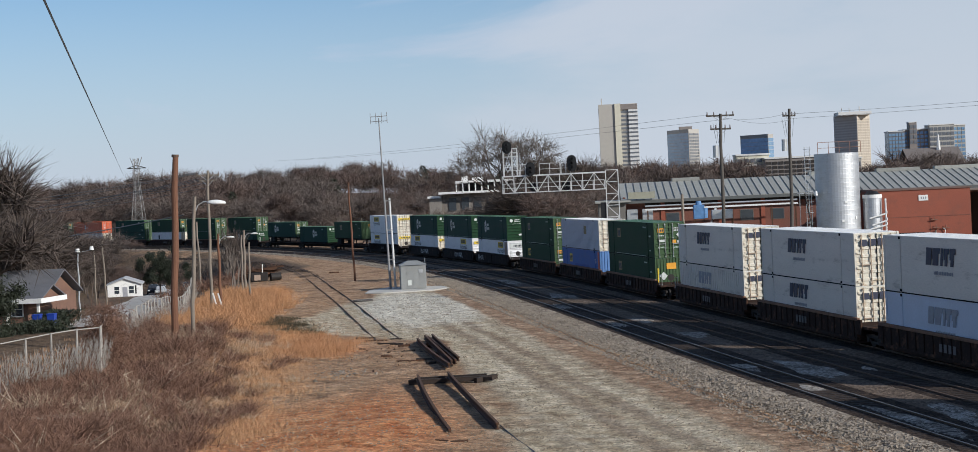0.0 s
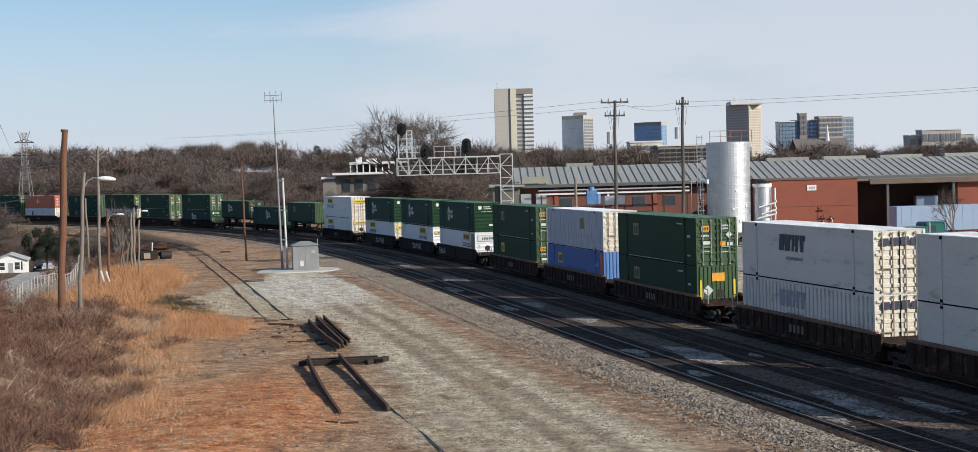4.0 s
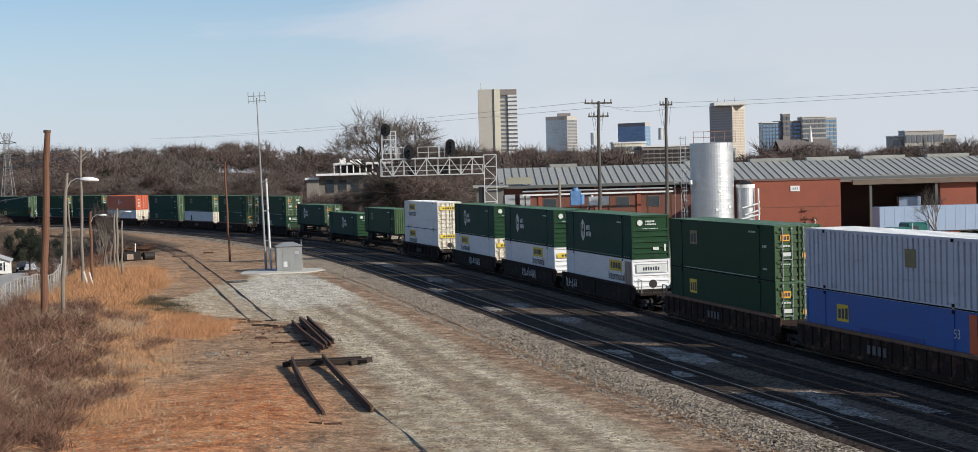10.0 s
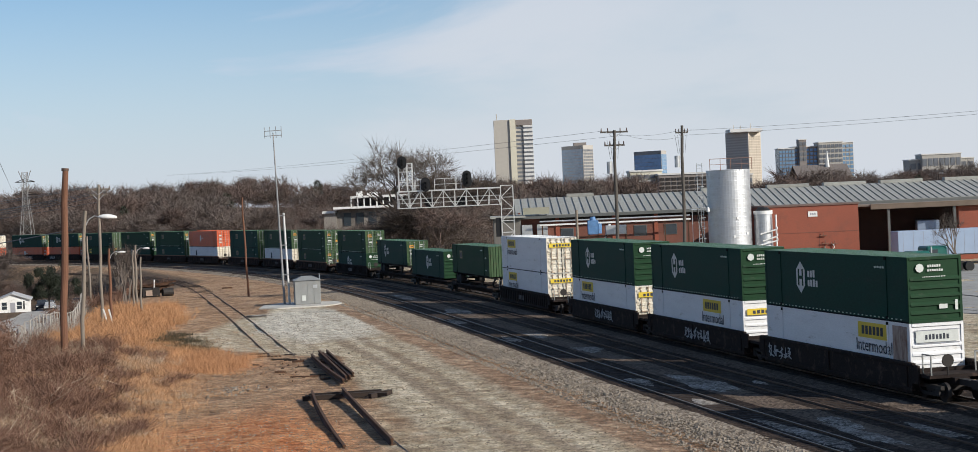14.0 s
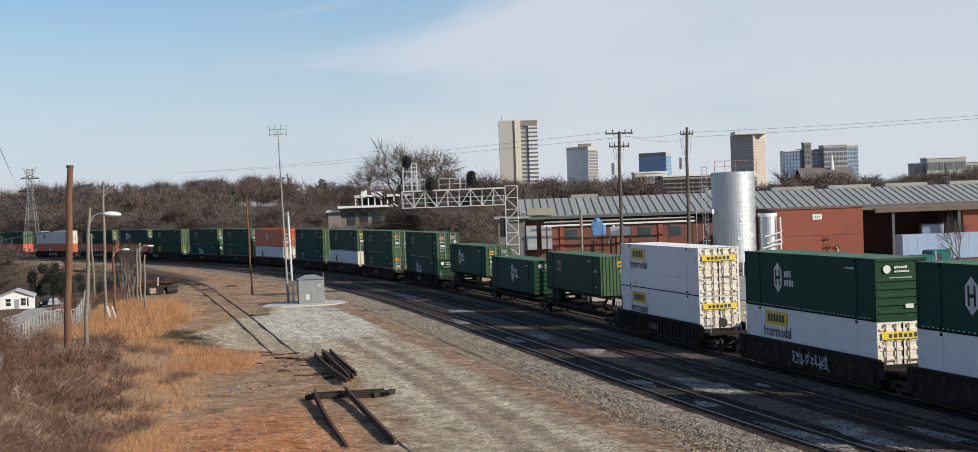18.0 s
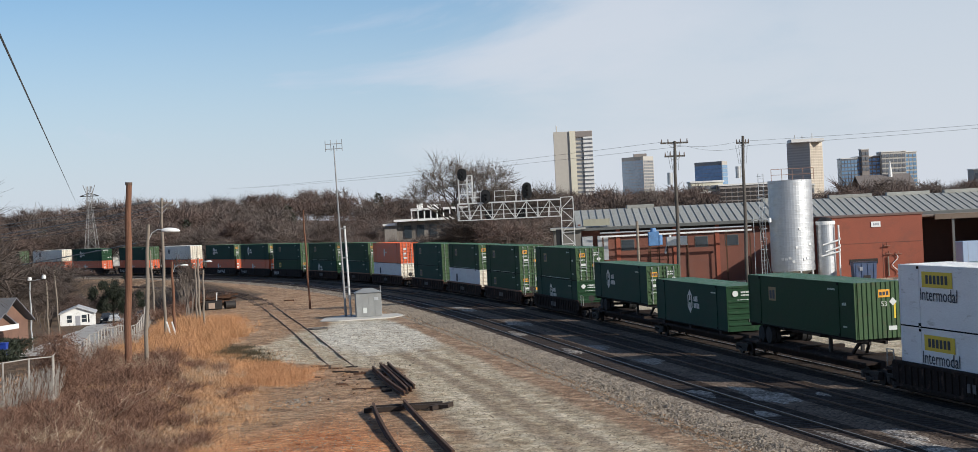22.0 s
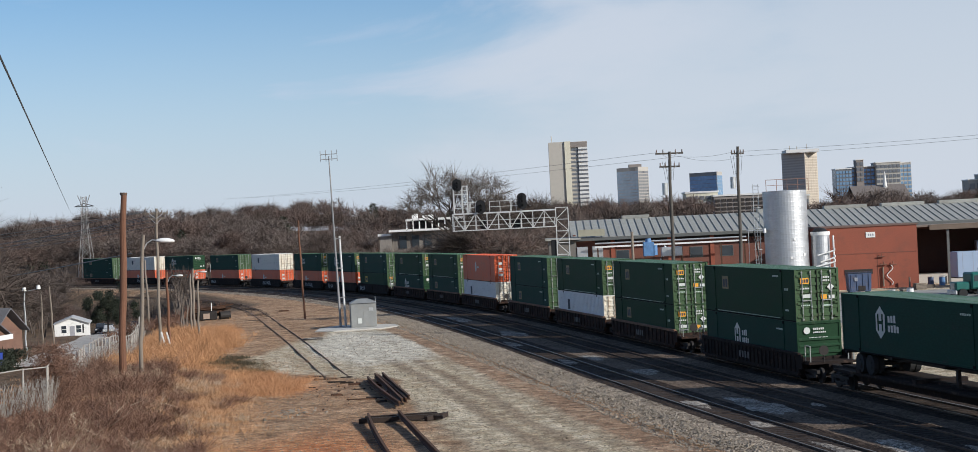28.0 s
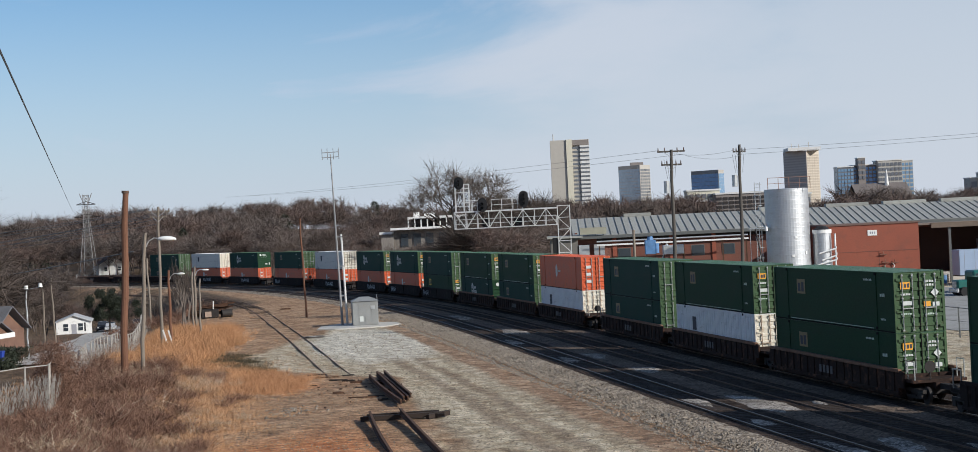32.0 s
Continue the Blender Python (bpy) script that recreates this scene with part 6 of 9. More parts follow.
def scrap_panel():
    p = thing("scrap_track_panel", "rusty loose track panel of two long rails and a splintered tie", "scrap rail")
    z = GY0 + 0.06
    for a, b, bend in (((-9.05, 81.6, z + 0.16), (-5.86, 63.4, z), 0.12), ((-7.55, 82.2, z + 0.18), (-4.05, 64.6, z), 0.03)):
        bm = bmesh.new()
        rail_bar(bm, a, b, bend, 8, 1.5)
        part("rail", bm, RUSTM, p)
    for (x0, y0), (x1, y1), w in (((-9.5, 82.2), (-5.3, 82.6), 0.24), ((-9.3, 83.3), (-5.6, 83.4), 0.22), ((-7.4, 83.2), (-5.2, 82.0), 0.16), ((-6.1, 82.0), (-5.1, 83.0), 0.24), ((-9.4, 82.9), (-8.2, 82.3), 0.16)):
        bm = bmesh.new()
        beam(bm, (x0, y0 - 0.9, z + 0.06), (x1, y1 - 0.9, z + 0.12), w)
        part("tie", bm, TIE, p, "splintered dark timber")


scrap_panel()


def scrap_heap():
    p = thing("scrap_frog_pile", "pile of rusty switch rails stacked on the gravel", "scrap rail")
    z = GY0 + 0.03
    r3 = random.Random(3)
    ends = (((-11.35, 103.2), (-7.95, 87.3)), ((-10.95, 104.0), (-7.85, 87.9)), ((-10.75, 104.1), (-7.72, 89.0)), ((-10.5, 104.4), (-7.6, 89.5)), ((-10.25, 104.6), (-7.48, 90.9)))
    for i, (a, b) in enumerate(ends[:4]):
        bm = bmesh.new()
        rail_bar(bm, (*a, z + 0.12 + 0.1 * (i % 2)), (*b, z + 0.1 + 0.1 * (i % 2)), (0.12, 0.0, -0.05, 0.04, 0.0)[i], 8, 1.5)
        part("rail", bm, RUSTM, p)
    for i in range(3):
        f = 0.2 + 0.3 * i
        bm = bmesh.new()
        beam(bm, (-11.1 + 3.3 * f, 103.4 - 15.6 * f, z + 0.05), (-10.25 + 2.75 * f, 104.2 - 14.0 * f, z + 0.05), 0.16)
        part("spacer", bm, RUSTM, p)


scrap_heap()


def timber(x, y, ln, w, turn, label="splintered dark timber lying in the dirt"):
    """A rotten length of tie, its ends broken off askew."""
    t = thing("old_timber", label, "timber", pose(x, y, ground_z(x, y) - 0.02, 0, rnd.uniform(-2, 2), turn), group="timbers in the yard")
    bm = bmesh.new()
    for k in range(3):
        a, b = -ln / 2 + rnd.uniform(0, 0.2), ln / 2 - rnd.uniform(0, 0.3)
        box(bm, a * 0.8, b * 0.8, -w / 3 + k * w * 0.22, -w / 3 + (k + 1) * w * 0.22 - 0.006, 0, w * rnd.uniform(0.3, 0.5), m=pose(0, 0, 0, 0, 0, rnd.uniform(-7, 7)))
    part("wood", bm, TIE if rnd.random() < 0.7 else RUSTM, t)


for x, y, ln, w, turn in ((-13.5, 104.2, 1.6, 0.3, 8), (-12.7, 103.2, 1.2, 0.26, -14), (-12.1, 102.1, 1.0, 0.3, 5), (-12.4, 95.6, 0.9, 0.28, 20), (-10.6, 92.8, 2.2, 0.22, 4), (-9.9, 93.4, 1.4, 0.2, -6), (-9.3, 91.2, 0.9, 0.3, 12),
                        (-15.4, 108.4, 1.7, 0.2, 6), (-14.5, 106.6, 2.1, 0.2, -3), (-32.8, 205.1, 1.8, 0.4, 10), (-13.2, 107.2, 1.2, 0.22, 15), (-5.3, 61.2, 1.1, 0.18, 12), (-6.0, 61.3, 0.7, 0.16, -20), (-11.5, 99.0, 1.3, 0.16, 30), (-14.6, 101.0, 0.8, 0.2, -30)):
    timber(x, y, ln, w, turn)


def wreck():
    """The dark heap of old machine parts at the end of the dirt track."""
    p = thing("scrap_heap", "dark rusted heap of discarded track machinery", "scrap heap", pose(-39.6, 193, GY0, 0, 0, 12) @ Matrix.Scale(1.08, 4))
    r3 = random.Random(9)
    for i in range(9):
        bm = bmesh.new()
        rail_bar(bm, (-2.4 + r3.uniform(-0.3, 0.3), r3.uniform(-1, 1), 0.12 + 0.11 * i), (2.2 + r3.uniform(-0.9, 0.3), r3.uniform(-1, 1), 0.4 + 0.14 * i), r3.uniform(-0.2, 0.2))
        part("rail", bm, RUSTM, p)
    part("engine_block", bx(-1.3, 0.6, -0.9, 0.5, 0.0, 1.0, bevel=0.08), IRON, p)
    part("panel", bx(-0.9, -0.2, -0.98, -0.92, 0.15, 0.75), mat("panel_pale_rust", (0.35, 0.26, 0.2), 0.8, var=0.3, scale=3), p, "pale dented panel")
    part("drum", tb((0.9, -0.6, 0.45), (2.0, -0.3, 0.45), 0.45, n=14), IRON, p)
    part("stake", tb((0.0, -1.0, 1.0), (0.05, -1.0, 1.9), 0.06, n=6), WPAINT, p)


wreck()


def marker_post(x, y):
    p = thing("marker_post", "short leaning white plastic marker post", "marker", pose(x, y, ground_z(x, y) - 0.1, 0, -14, 0))
    part("post", bx(-0.07, 0.07, -0.04, 0.04, 0, 1.5, bevel=0.02), WPAINT, p)


marker_post(-34.0, 147.0)
marker_post(-34.6, 147.5)


def boards(x, y):
    p = thing("discarded_boards", "weathered grey boards lying in the brush", "boards", pose(x, y, ground_z(x, y) + 0.35, 8, 5, 35))
    for i in range(4):
        part("board", bx(-1.1, 1.1, -0.09 + 0.2 * i, 0.07 + 0.2 * i, 0, 0.04, m=pose(0, 0, 0, 0, 0, i * 7 - 9)), POLEG, p)


boards(-21.6, 63.5)

# ---- signal gantry ----


def truss(parent, name, p, q, size_h, size_w, bays, w=0.058):
    """A box truss of bars between two points, with verticals and diagonals; its bars form one welded frame."""
    p, q = Vector(p), Vector(q)
    d = (q - p)
    ax = d.normalized()
    side = ax.cross(Vector((0, 0, 1)))
    side = Vector((0, 1, 0)) if side.length < 0.1 else side.normalized()
    up = side.cross(ax).normalized()
    corners = [(-0.5, -0.5), (0.5, -0.5), (0.5, 0.5), (-0.5, 0.5)]

    def at_(f, c):
        return p + d * f + side * (c[0] * size_w) + up * (c[1] * size_h)

    for c in corners:
        bm = bmesh.new()
        beam(bm, at_(0, c), at_(1, c), w * 1.6)
        part("chord", bm, GANT, parent)
    for k in range(bays + 1):
        bm = bmesh.new()
        f = k / bays
        for i in range(4):
            beam(bm, at_(f, corners[i]), at_(f, corners[(i + 1) % 4]), w)
        part("frame", bm, GANT, parent)
        if k < bays:
            g = (k + 1) / bays
            for i, (a, b) in enumerate(((0, 3), (1, 2))):
                bm = bmesh.new()
                if k % 2 == 0:
                    beam(bm, at_(f, corners[a]), at_(g, corners[b]), w)
                else:
                    beam(bm, at_(f, corners[b]), at_(g, corners[a]), w)
                part("diagonal", bm, GANT, parent)


def signal_head(parent, x, z, tall, y=-0.75):
    bm = bmesh.new()
    bmesh.ops.create_cone(bm, cap_ends=True, segments=20, radius1=0.5, radius2=0.5, depth=0.06)
    for v in bm.verts:
        v.co = Vector((v.co.x, v.co.z, v.co.y))
        if v.co.z > 0:
            v.co.z += tall - 1.0
    bmesh.ops.translate(bm, verts=bm.verts, vec=(x, y, z + 0.5))
    hd = part("signal_head", bm, SIGB, parent, "black signal backboard")
    for k in range(3 if tall > 1.5 else 2):
        bm2 = tb((x, y - 0.03, z + 0.45 + 0.45 * k), (x, y - 0.35, z + 0.43 + 0.45 * k), 0.15, 0.16, n=12, cap=False)
        part("hood", bm2, SIGB, hd)
    part("lamp_case", bx(x - 0.3, x + 0.3, y + 0.04, y + 0.4, z + 0.2, z + tall - 0.2), SIGB, hd)


def railing(parent, x0, x1, y, z, h=1.0, posts=4):
    for k in range(posts):
        x = x0 + (x1 - x0) * k / (posts - 1)
        part("railing_post", bx(x - 0.03, x + 0.03, y - 0.03, y + 0.03, z, z + h), GANT, parent)
    for f in (0.5, 1.0):
        part("railing_bar", bx(x0, x1, y - 0.025, y + 0.025, z + h * f - 0.025, z + h * f + 0.025), GANT, parent)


def signal_gantry():
    g = thing("signal_gantry", "white cantilever railway signal gantry with black signal heads", "signal gantry", pose(2.55, 172, 0, 0, 0, -1.0))
    truss(g, "mast", (0, 0, GY0), (0, 0, 11.0), 1.3, 1.15, 9)
    truss(g, "arm", (-0.65, 0, 9.9), (-11.6, 0, 9.9), 1.75, 1.2, 9)
    part("walkway", bx(-11.5, -0.7, -0.55, 0.55, 10.82, 10.87), GANT, g)
    for x0, x1 in ((-9.6, -8.6), (-7.6, -5.4), (-5.3, -4.3)):
        railing(g, x0, x1, -0.6, 10.85, 1.15, 3)
    railing(g, -11.4, -9.0, 0.6, 10.85, 1.15, 4)
    railing(g, -11.5, -0.8, -0.68, 9.05, 0.95, 10)
    railing(g, -11.5, -0.8, 0.68, 9.05, 0.95, 10)
    signal_head(g, -4.15, 11.0, 1.75)
    signal_head(g, -8.55, 10.7, 1.5)
    signal_head(g, -8.3, 9.0, 1.1, 0.9)
    signal_head(g, -4.9, 9.0, 1.1, 0.9)
    cage = part("cage", bx(-11.45, -9.9, -0.6, 0.6, 12.85, 12.92), GANT, g, "raised platform with ladder")
    for x in (-11.4, -10.5, -9.95):
        for y in (-0.55, 0.55):
            part("cage_post", bx(x - 0.04, x + 0.04, y - 0.04, y + 0.04, 10.85, 13.75), GANT, cage)
    for z in (13.3, 13.75, 11.8):
        for y in (-0.57, 0.57):
            part("cage_bar", bx(-11.45, -9.9, y - 0.03, y + 0.03, z - 0.03, z + 0.03), GANT, cage)
    signal_head(g, -10.95, 13.2, 1.35)
    part("cabinet", bx(-1.3, -0.75, -0.5, 0.5, 5.6, 7.6, bevel=0.03), SIGB, g, "black relay cabinet")


signal_gantry()

# ---- factory behind the train ----
FY, EAVE, RIDGE = 203.0, 7.35, 9.52


def factory():
    f = thing("factory_building", "long brick factory with a grey standing-seam metal roof", "factory", kind="structure")
    x0, x1 = 4.0, 74.0
    part("wall", bx(x0 + 0.6, x1, FY + 0.8, FY + 1.1, GY0 - 0.3, EAVE), BRICK2, f)
    part("end_wall", bx(x0 + 0.3, x0 + 0.6, FY + 0.8, FY + 24, GY0 - 0.3, EAVE + 0.4), BRICK2, f)
    part("back_wall", bx(x0 + 0.6, x1, FY + 23.5, FY + 24, GY0 - 0.3, EAVE), BRICK2, f)
    rise, run = RIDGE - EAVE, 11.8
    ang = math.atan2(rise, run)
    ln = math.hypot(rise, run)
    pm = to_mesh("roof_panel", bx(0, 0.93, 0, ln, -0.06, 0), ROOFM)
    sm = to_mesh("seam", bx(-0.035, 0.035, 0, ln, -0.02, 0.075), SEAM)
    n = int((x1 - x0) / 0.96)
    for i in range(n):
        # the panels' joints run at a slant to the eaves line as the roof is built
        m = Matrix.Translation((x0 + i * 0.96, FY - 0.4, EAVE)) @ Matrix.Rotation(ang, 4, "X")
        o = part("roof_panel", pm, None, f, m=m)
        part("seam", sm, None, o)
    part("rear_roof", bx(x0, x1, 0, ln, -0.06, 0, m=Matrix.Translation((0, FY - 0.4 + 2 * run, EAVE)) @ Matrix.Rotation(math.pi - ang, 4, "X") @ Matrix.Diagonal((1, 1, -1, 1))), ROOFM, f)
    part("fascia", bx(x0, x1, FY - 0.5, FY - 0.41, EAVE - 0.42, EAVE - 0.05), SEAM, f)
    # soffit takes the near-black shade colour
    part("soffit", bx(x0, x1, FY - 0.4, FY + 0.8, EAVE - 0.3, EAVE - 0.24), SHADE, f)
    for x in (11.0, 28.8, 37.5, 45.0, 52.5, 61.0):
        v = part("ridge_vent", bx(x, x + (3.6 if x < 30 else 5.6), FY + 10.9, FY + 12.1, RIDGE - 0.25, RIDGE + 0.38, bevel=0.04), ROOFM, f, "low ridge ventilator")
    # left end bay with a cream gable panel
    part("gable_panel", bx(4.9, 8.2, FY - 0.75, FY - 0.55, EAVE + 0.15, EAVE + 1.0), mat("panel_dull_olive", (0.31, 0.30, 0.23), 0.7, var=0.15, scale=0.6), f, "cream end panel above the eaves")
    # wall grey darkened to stand for the bay's shaded interior
    part("bay_wall", bx(1.2, 4.6, FY - 0.4, FY + 10, GY0 - 0.3, EAVE - 0.2), mat("bay_shade_grey", (0.15, 0.14, 0.125), 0.85, var=0.25, scale=0.6), f)
    part("bay_roof", bx(0.8, 5.2, FY - 1.0, FY + 10.2, EAVE - 0.2, EAVE + 0.05), ROOFM, f)
    for x in (4.7, 6.6):
        part("bay_door", bx(x, x + 1.3, FY - 0.52, FY + 0.78, 3.2, 6.2), GALV, f, "grey steel door")
    # pipe bridge along the front
    part("pipe_rack", bx(6.9, 25.6, FY - 2.1, FY - 1.9, 6.02, 6.22), WPAINT, f, "white horizontal pipe rack")
    part("pipe", tb((6.9, FY - 1.5, 6.55), (25.6, FY - 1.5, 6.55), 0.1, n=8), GALV, f)
    for x in (7.2, 13.0, 17.6, 22.4, 25.3):
        part("rack_post", bx(x - 0.08, x + 0.08, FY - 2.05, FY - 1.95, GY0, 6.02), RUSTM, f)
    for x in (10.4, 19.6, 23.4):
        w = part("window", bx(x - 0.75, x + 0.75, FY + 0.74, FY + 0.79, 4.3, 5.5), WINDG, f, "dark factory window")
        part("window_frame", bx(x - 0.82, x + 0.82, FY + 0.76, FY + 0.80, 4.22, 5.58), SEAM, w)
    for x in (9.2, 16.3, 21.6):
        part("pilaster", bx(x - 0.25, x + 0.25, FY + 0.68, FY + 0.8, GY0, EAVE - 0.3), BRICK, f)
    # dark strip on the wall stands for the shadow of the eaves
    part("shadow_band", bx(7.0, 33.0, FY + 0.70, FY + 0.79, 6.5, 7.05), SHADE, f, "dark strip for the shade under the eaves")
    # covered dock on the right-hand part
    part("dock_roof", bx(44.9, 74, FY - 7, FY + 0.7, 6.75, 6.95, m=Matrix.Translation((0, 0, 0))), mat("canopy_brown_grey", (0.2, 0.16, 0.13), 0.8, var=0.3, scale=0.8), f, "flat canopy over the loading dock")
    part("dock_fascia", bx(46.8, 74, FY - 7.12, FY - 7.01, 6.35, 6.98), mat("fascia_rust_brown", (0.16, 0.12, 0.09), 0.8, var=0.3, scale=0.8), f)
    for x in (49.0, 57.0, 65.0):
        part("dock_post", bx(x - 0.15, x + 0.15, FY - 6.9, FY - 6.6, GY0, 6.4), SEAM, f)
    # dock doors and back wall are coloured near black for the canopy's shade
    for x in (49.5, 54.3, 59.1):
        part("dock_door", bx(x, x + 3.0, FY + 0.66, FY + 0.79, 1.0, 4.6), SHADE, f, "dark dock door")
    part("dock_wall", bx(45.0, 74, FY + 0.62, FY + 0.655, 0.95, 6.4), mat("dock_shade_brick", (0.045, 0.026, 0.022), 0.9, var=0.3, scale=0.8), f, "dock wall coloured near black for the canopy's shade")
    part("dock_floor", bx(45, 74, FY - 4, FY + 0.7, GY0 - 0.2, 0.9), CONC, f)
    part("brick_pier", bx(57.6, 62, FY - 6.4, FY - 4.4, GY0, 6.3), BRICK, f)


factory()


def red_annex():
    a = thing("brick_annex", "flat-topped red brick annex with a small white sign", "annex", kind="structure")
    part("wall", bx(33.55, 44.6, 193.0, FY + 0.7, GY0 - 0.3, 7.15), BRICK, a)
    part("coping", bx(33.4, 44.75, 192.88, FY + 0.65, 7.15, 7.32), mat("coping_dark", (0.16, 0.10, 0.08), 0.8, var=0.2), a)
    part("sign", bx(38.6, 39.7, 192.93, 192.99, 5.85, 6.5), WPAINT, a, "small white sign board")
    bm = bmesh.new()
    for i, x in enumerate((38.85, 39.1, 39.35)):
        box(bm, x, x + 0.14, 192.915, 192.925, 6.05, 6.3)
    part("sign_mark", bm, FADE, a)
    part("louvre", bx(35.9, 39.2, 192.94, 192.995, 1.55, 2.15), SHADE, a, "dark wall louvre")
    part("panel_seam", bx(33.6, 44.5, 192.975, 192.995, 3.95, 4.02), BRICK2, a)
    part("panel_seam", bx(39.8, 39.86, 192.975, 192.995, -0.2, 3.95), BRICK2, a)
    for x, z in ((40.3, 3.55), (41.6, 2.55), (40.5, 2.6)):
        bm = bmesh.new()
        tube(bm, (x - 0.4, 192.8, z), (x + 0.4, 192.8, z), 0.07, n=8)
        tube(bm, (x, 192.8, z), (x, 192.8, z + 0.35), 0.06, n=8)
        part("vent_pipe", bm, mat("pipe_brown", (0.2, 0.09, 0.06), 0.7), a)
    bm = bmesh.new()
    prev = Vector((41.2, 192.85, 2.6))
    for k in range(1, 12):
        q = Vector((41.2 + 0.35 * math.sin(k * 0.8), 192.82, 2.6 - k * 0.22))
        tube(bm, prev, q, 0.05, n=6, cap=False)
        prev = q
    part("hose", bm, WPAINT, a, "pale hanging hose")
    part("downpipe", tb((40.4, 192.85, 0), (40.4, 192.85, 2.3), 0.09, n=8), POLEG, a)
    part("bollard", tb((43.3, 192.2, GY0), (43.3, 192.2, 1.0), 0.1, n=8), POLEG, a)


red_annex()


def silo():
    s = thing("storage_silo", "tall ribbed galvanised steel silo on short legs", "silo", pose(28.5, 188, GY0))
    prof, z = [], 1.6
    while z < 11.9:
        prof += [(2.5, z), (2.5, z + 0.2), (2.506, z + 0.24), (2.5, z + 0.28)]
        z += 0.52
    bm = bmesh.new()
    n = 48
    rings = []
    for r, zz in prof + [(2.5, 12.0), (0.25, 12.06)]:
        rings.append([bm.verts.new((r * math.cos(2 * math.pi * i / n), r * math.sin(2 * math.pi * i / n), zz)) for i in range(n)])
    for a, b in zip(rings, rings[1:]):
        for i in range(n):
            bm.faces.new((a[i], a[(i + 1) % n], b[(i + 1) % n], b[i]))
    bm.faces.new(rings[-1])
    bm.faces.new(rings[0][::-1])
    part("shell", bm, SILO, s)
    part("hopper", tb((0, 0, 1.65), (0, 0, 0.5), 2.45, 0.5, n=24), SILO, s)
    for k in range(8):
        a = 2 * math.pi * k / 8 + 0.2
        part("leg", tb((2.35 * math.cos(a), 2.35 * math.sin(a), 0), (2.35 * math.cos(a), 2.35 * math.sin(a), 1.9), 0.13, n=8), GALV, s)
    rl = part("roof_railing", bx(-2.4, 2.4, -2.43, -2.37, 13.25, 13.31), mat("railing_rust", (0.25, 0.14, 0.1), 0.7), s, "thin rusty roof railing")
    for x in (-2.4, -1.2, 0, 1.2, 2.4):
        part("railing_post", bx(x - 0.03, x + 0.03, -2.43, -2.37, 11.95, 13.28), MATS["railing_rust"], rl)
    part("railing_bar", bx(-2.4, 2.4, -2.42, -2.38, 12.6, 12.65), MATS["railing_rust"], rl)
    ld = part("ladder", bx(-3.15, -3.08, -1.0, -0.9, 0.3, 12.9), GALV, s, "caged access ladder")
    part("ladder_rail", bx(-3.75, -3.68, -1.0, -0.9, 0.3, 12.9), GALV, ld)
    for z in np.arange(0.6, 12.8, 0.45):
        part("rung", bx(-3.7, -3.1, -0.97, -0.93, z, z + 0.04), GALV, ld)
    for z in np.arange(3.0, 12.8, 1.2):
        bm = bmesh.new()
        for i in range(8):
            a0, a1 = math.pi + math.pi * i / 8, math.pi + math.pi * (i + 1) / 8
            beam(bm, (-3.4 + 0.45 * math.cos(a0), -1 + 0.7 * math.sin(a0), z), (-3.4 + 0.45 * math.cos(a1), -1 + 0.7 * math.sin(a1), z), 0.045)
        part("cage_hoop", bm, GALV, ld)
    lan = part("landing", bx(-4.6, -2.4, -1.5, 0.2, 7.55, 7.63), GALV, s)
    for x in (-4.55, -3.5):
        part("landing_post", bx(x, x + 0.06, -1.5, -1.44, 0.0, 8.7), GALV, lan)
    part("stay", tb((-4.0, -2.0, 7.6), (-2.7, -2.2, 0.2), 0.09, n=6), SIGB, s, "dark diagonal pipe")
    part("work_lamp", tb((-2.75, -2.0, 7.3), (-2.75, -2.0, 7.8), 0.2, 0.14, n=10), WPAINT, s)
    for k in range(9):
        z, a = (3.0, 3.0, 3.1, 2.7, 4.3, 6.4, 2.9, 3.0, 4.6)[k], -2.2 + 0.17 * k
        part("patch", bx(-0.14, 0.14, -0.02, 0.02, -0.14, 0.14, m=Matrix.Translation((2.54 * math.cos(a), 2.54 * math.sin(a), z)) @ Matrix.Rotation(a + math.pi / 2, 4, "Z")), WPAINT, s, "pale repair patch")


silo()


def small_tank():
    s = thing("small_tank", "small upright galvanised tank with white collar", "tank", pose(32.3, 187.6, GY0))
    part("shell", tb((0, 0, 0.8), (0, 0, 6.9), 1.05, n=28), SILO, s)
    part("collar", tb((0, 0, 6.7), (0, 0, 7.1), 1.1, n=28), WPAINT, s)
    part("cap", tb((0, 0, 7.1), (0, 0, 7.5), 0.95, 0.5, n=24), SIGB, s, "black domed cap")
    for k in range(4):
        part("leg", tb((0.9 * math.cos(k * 1.57 + 0.6), 0.9 * math.sin(k * 1.57 + 0.6), 0), (0.9 * math.cos(k * 1.57 + 0.6), 0.9 * math.sin(k * 1.57 + 0.6), 1.0), 0.1, n=8), GALV, s)
    for z, x in ((4.9, 0.0), (4.1, 0.3), (3.6, -0.2)):
        bm = tb((-0.6 + x, -1.25, z - 0.5), (1.35, -1.2, z), 0.09, n=8)
        tube(bm, (1.35, -1.2, z), (1.35, -1.2, z + 0.3), 0.09, n=8)
        part("feed_pipe", bm, WPAINT, s)
    part("riser", tb((1.3, -1.0, 0), (1.3, -1.0, 6.6), 0.1, n=8), WPAINT, s)


small_tank()


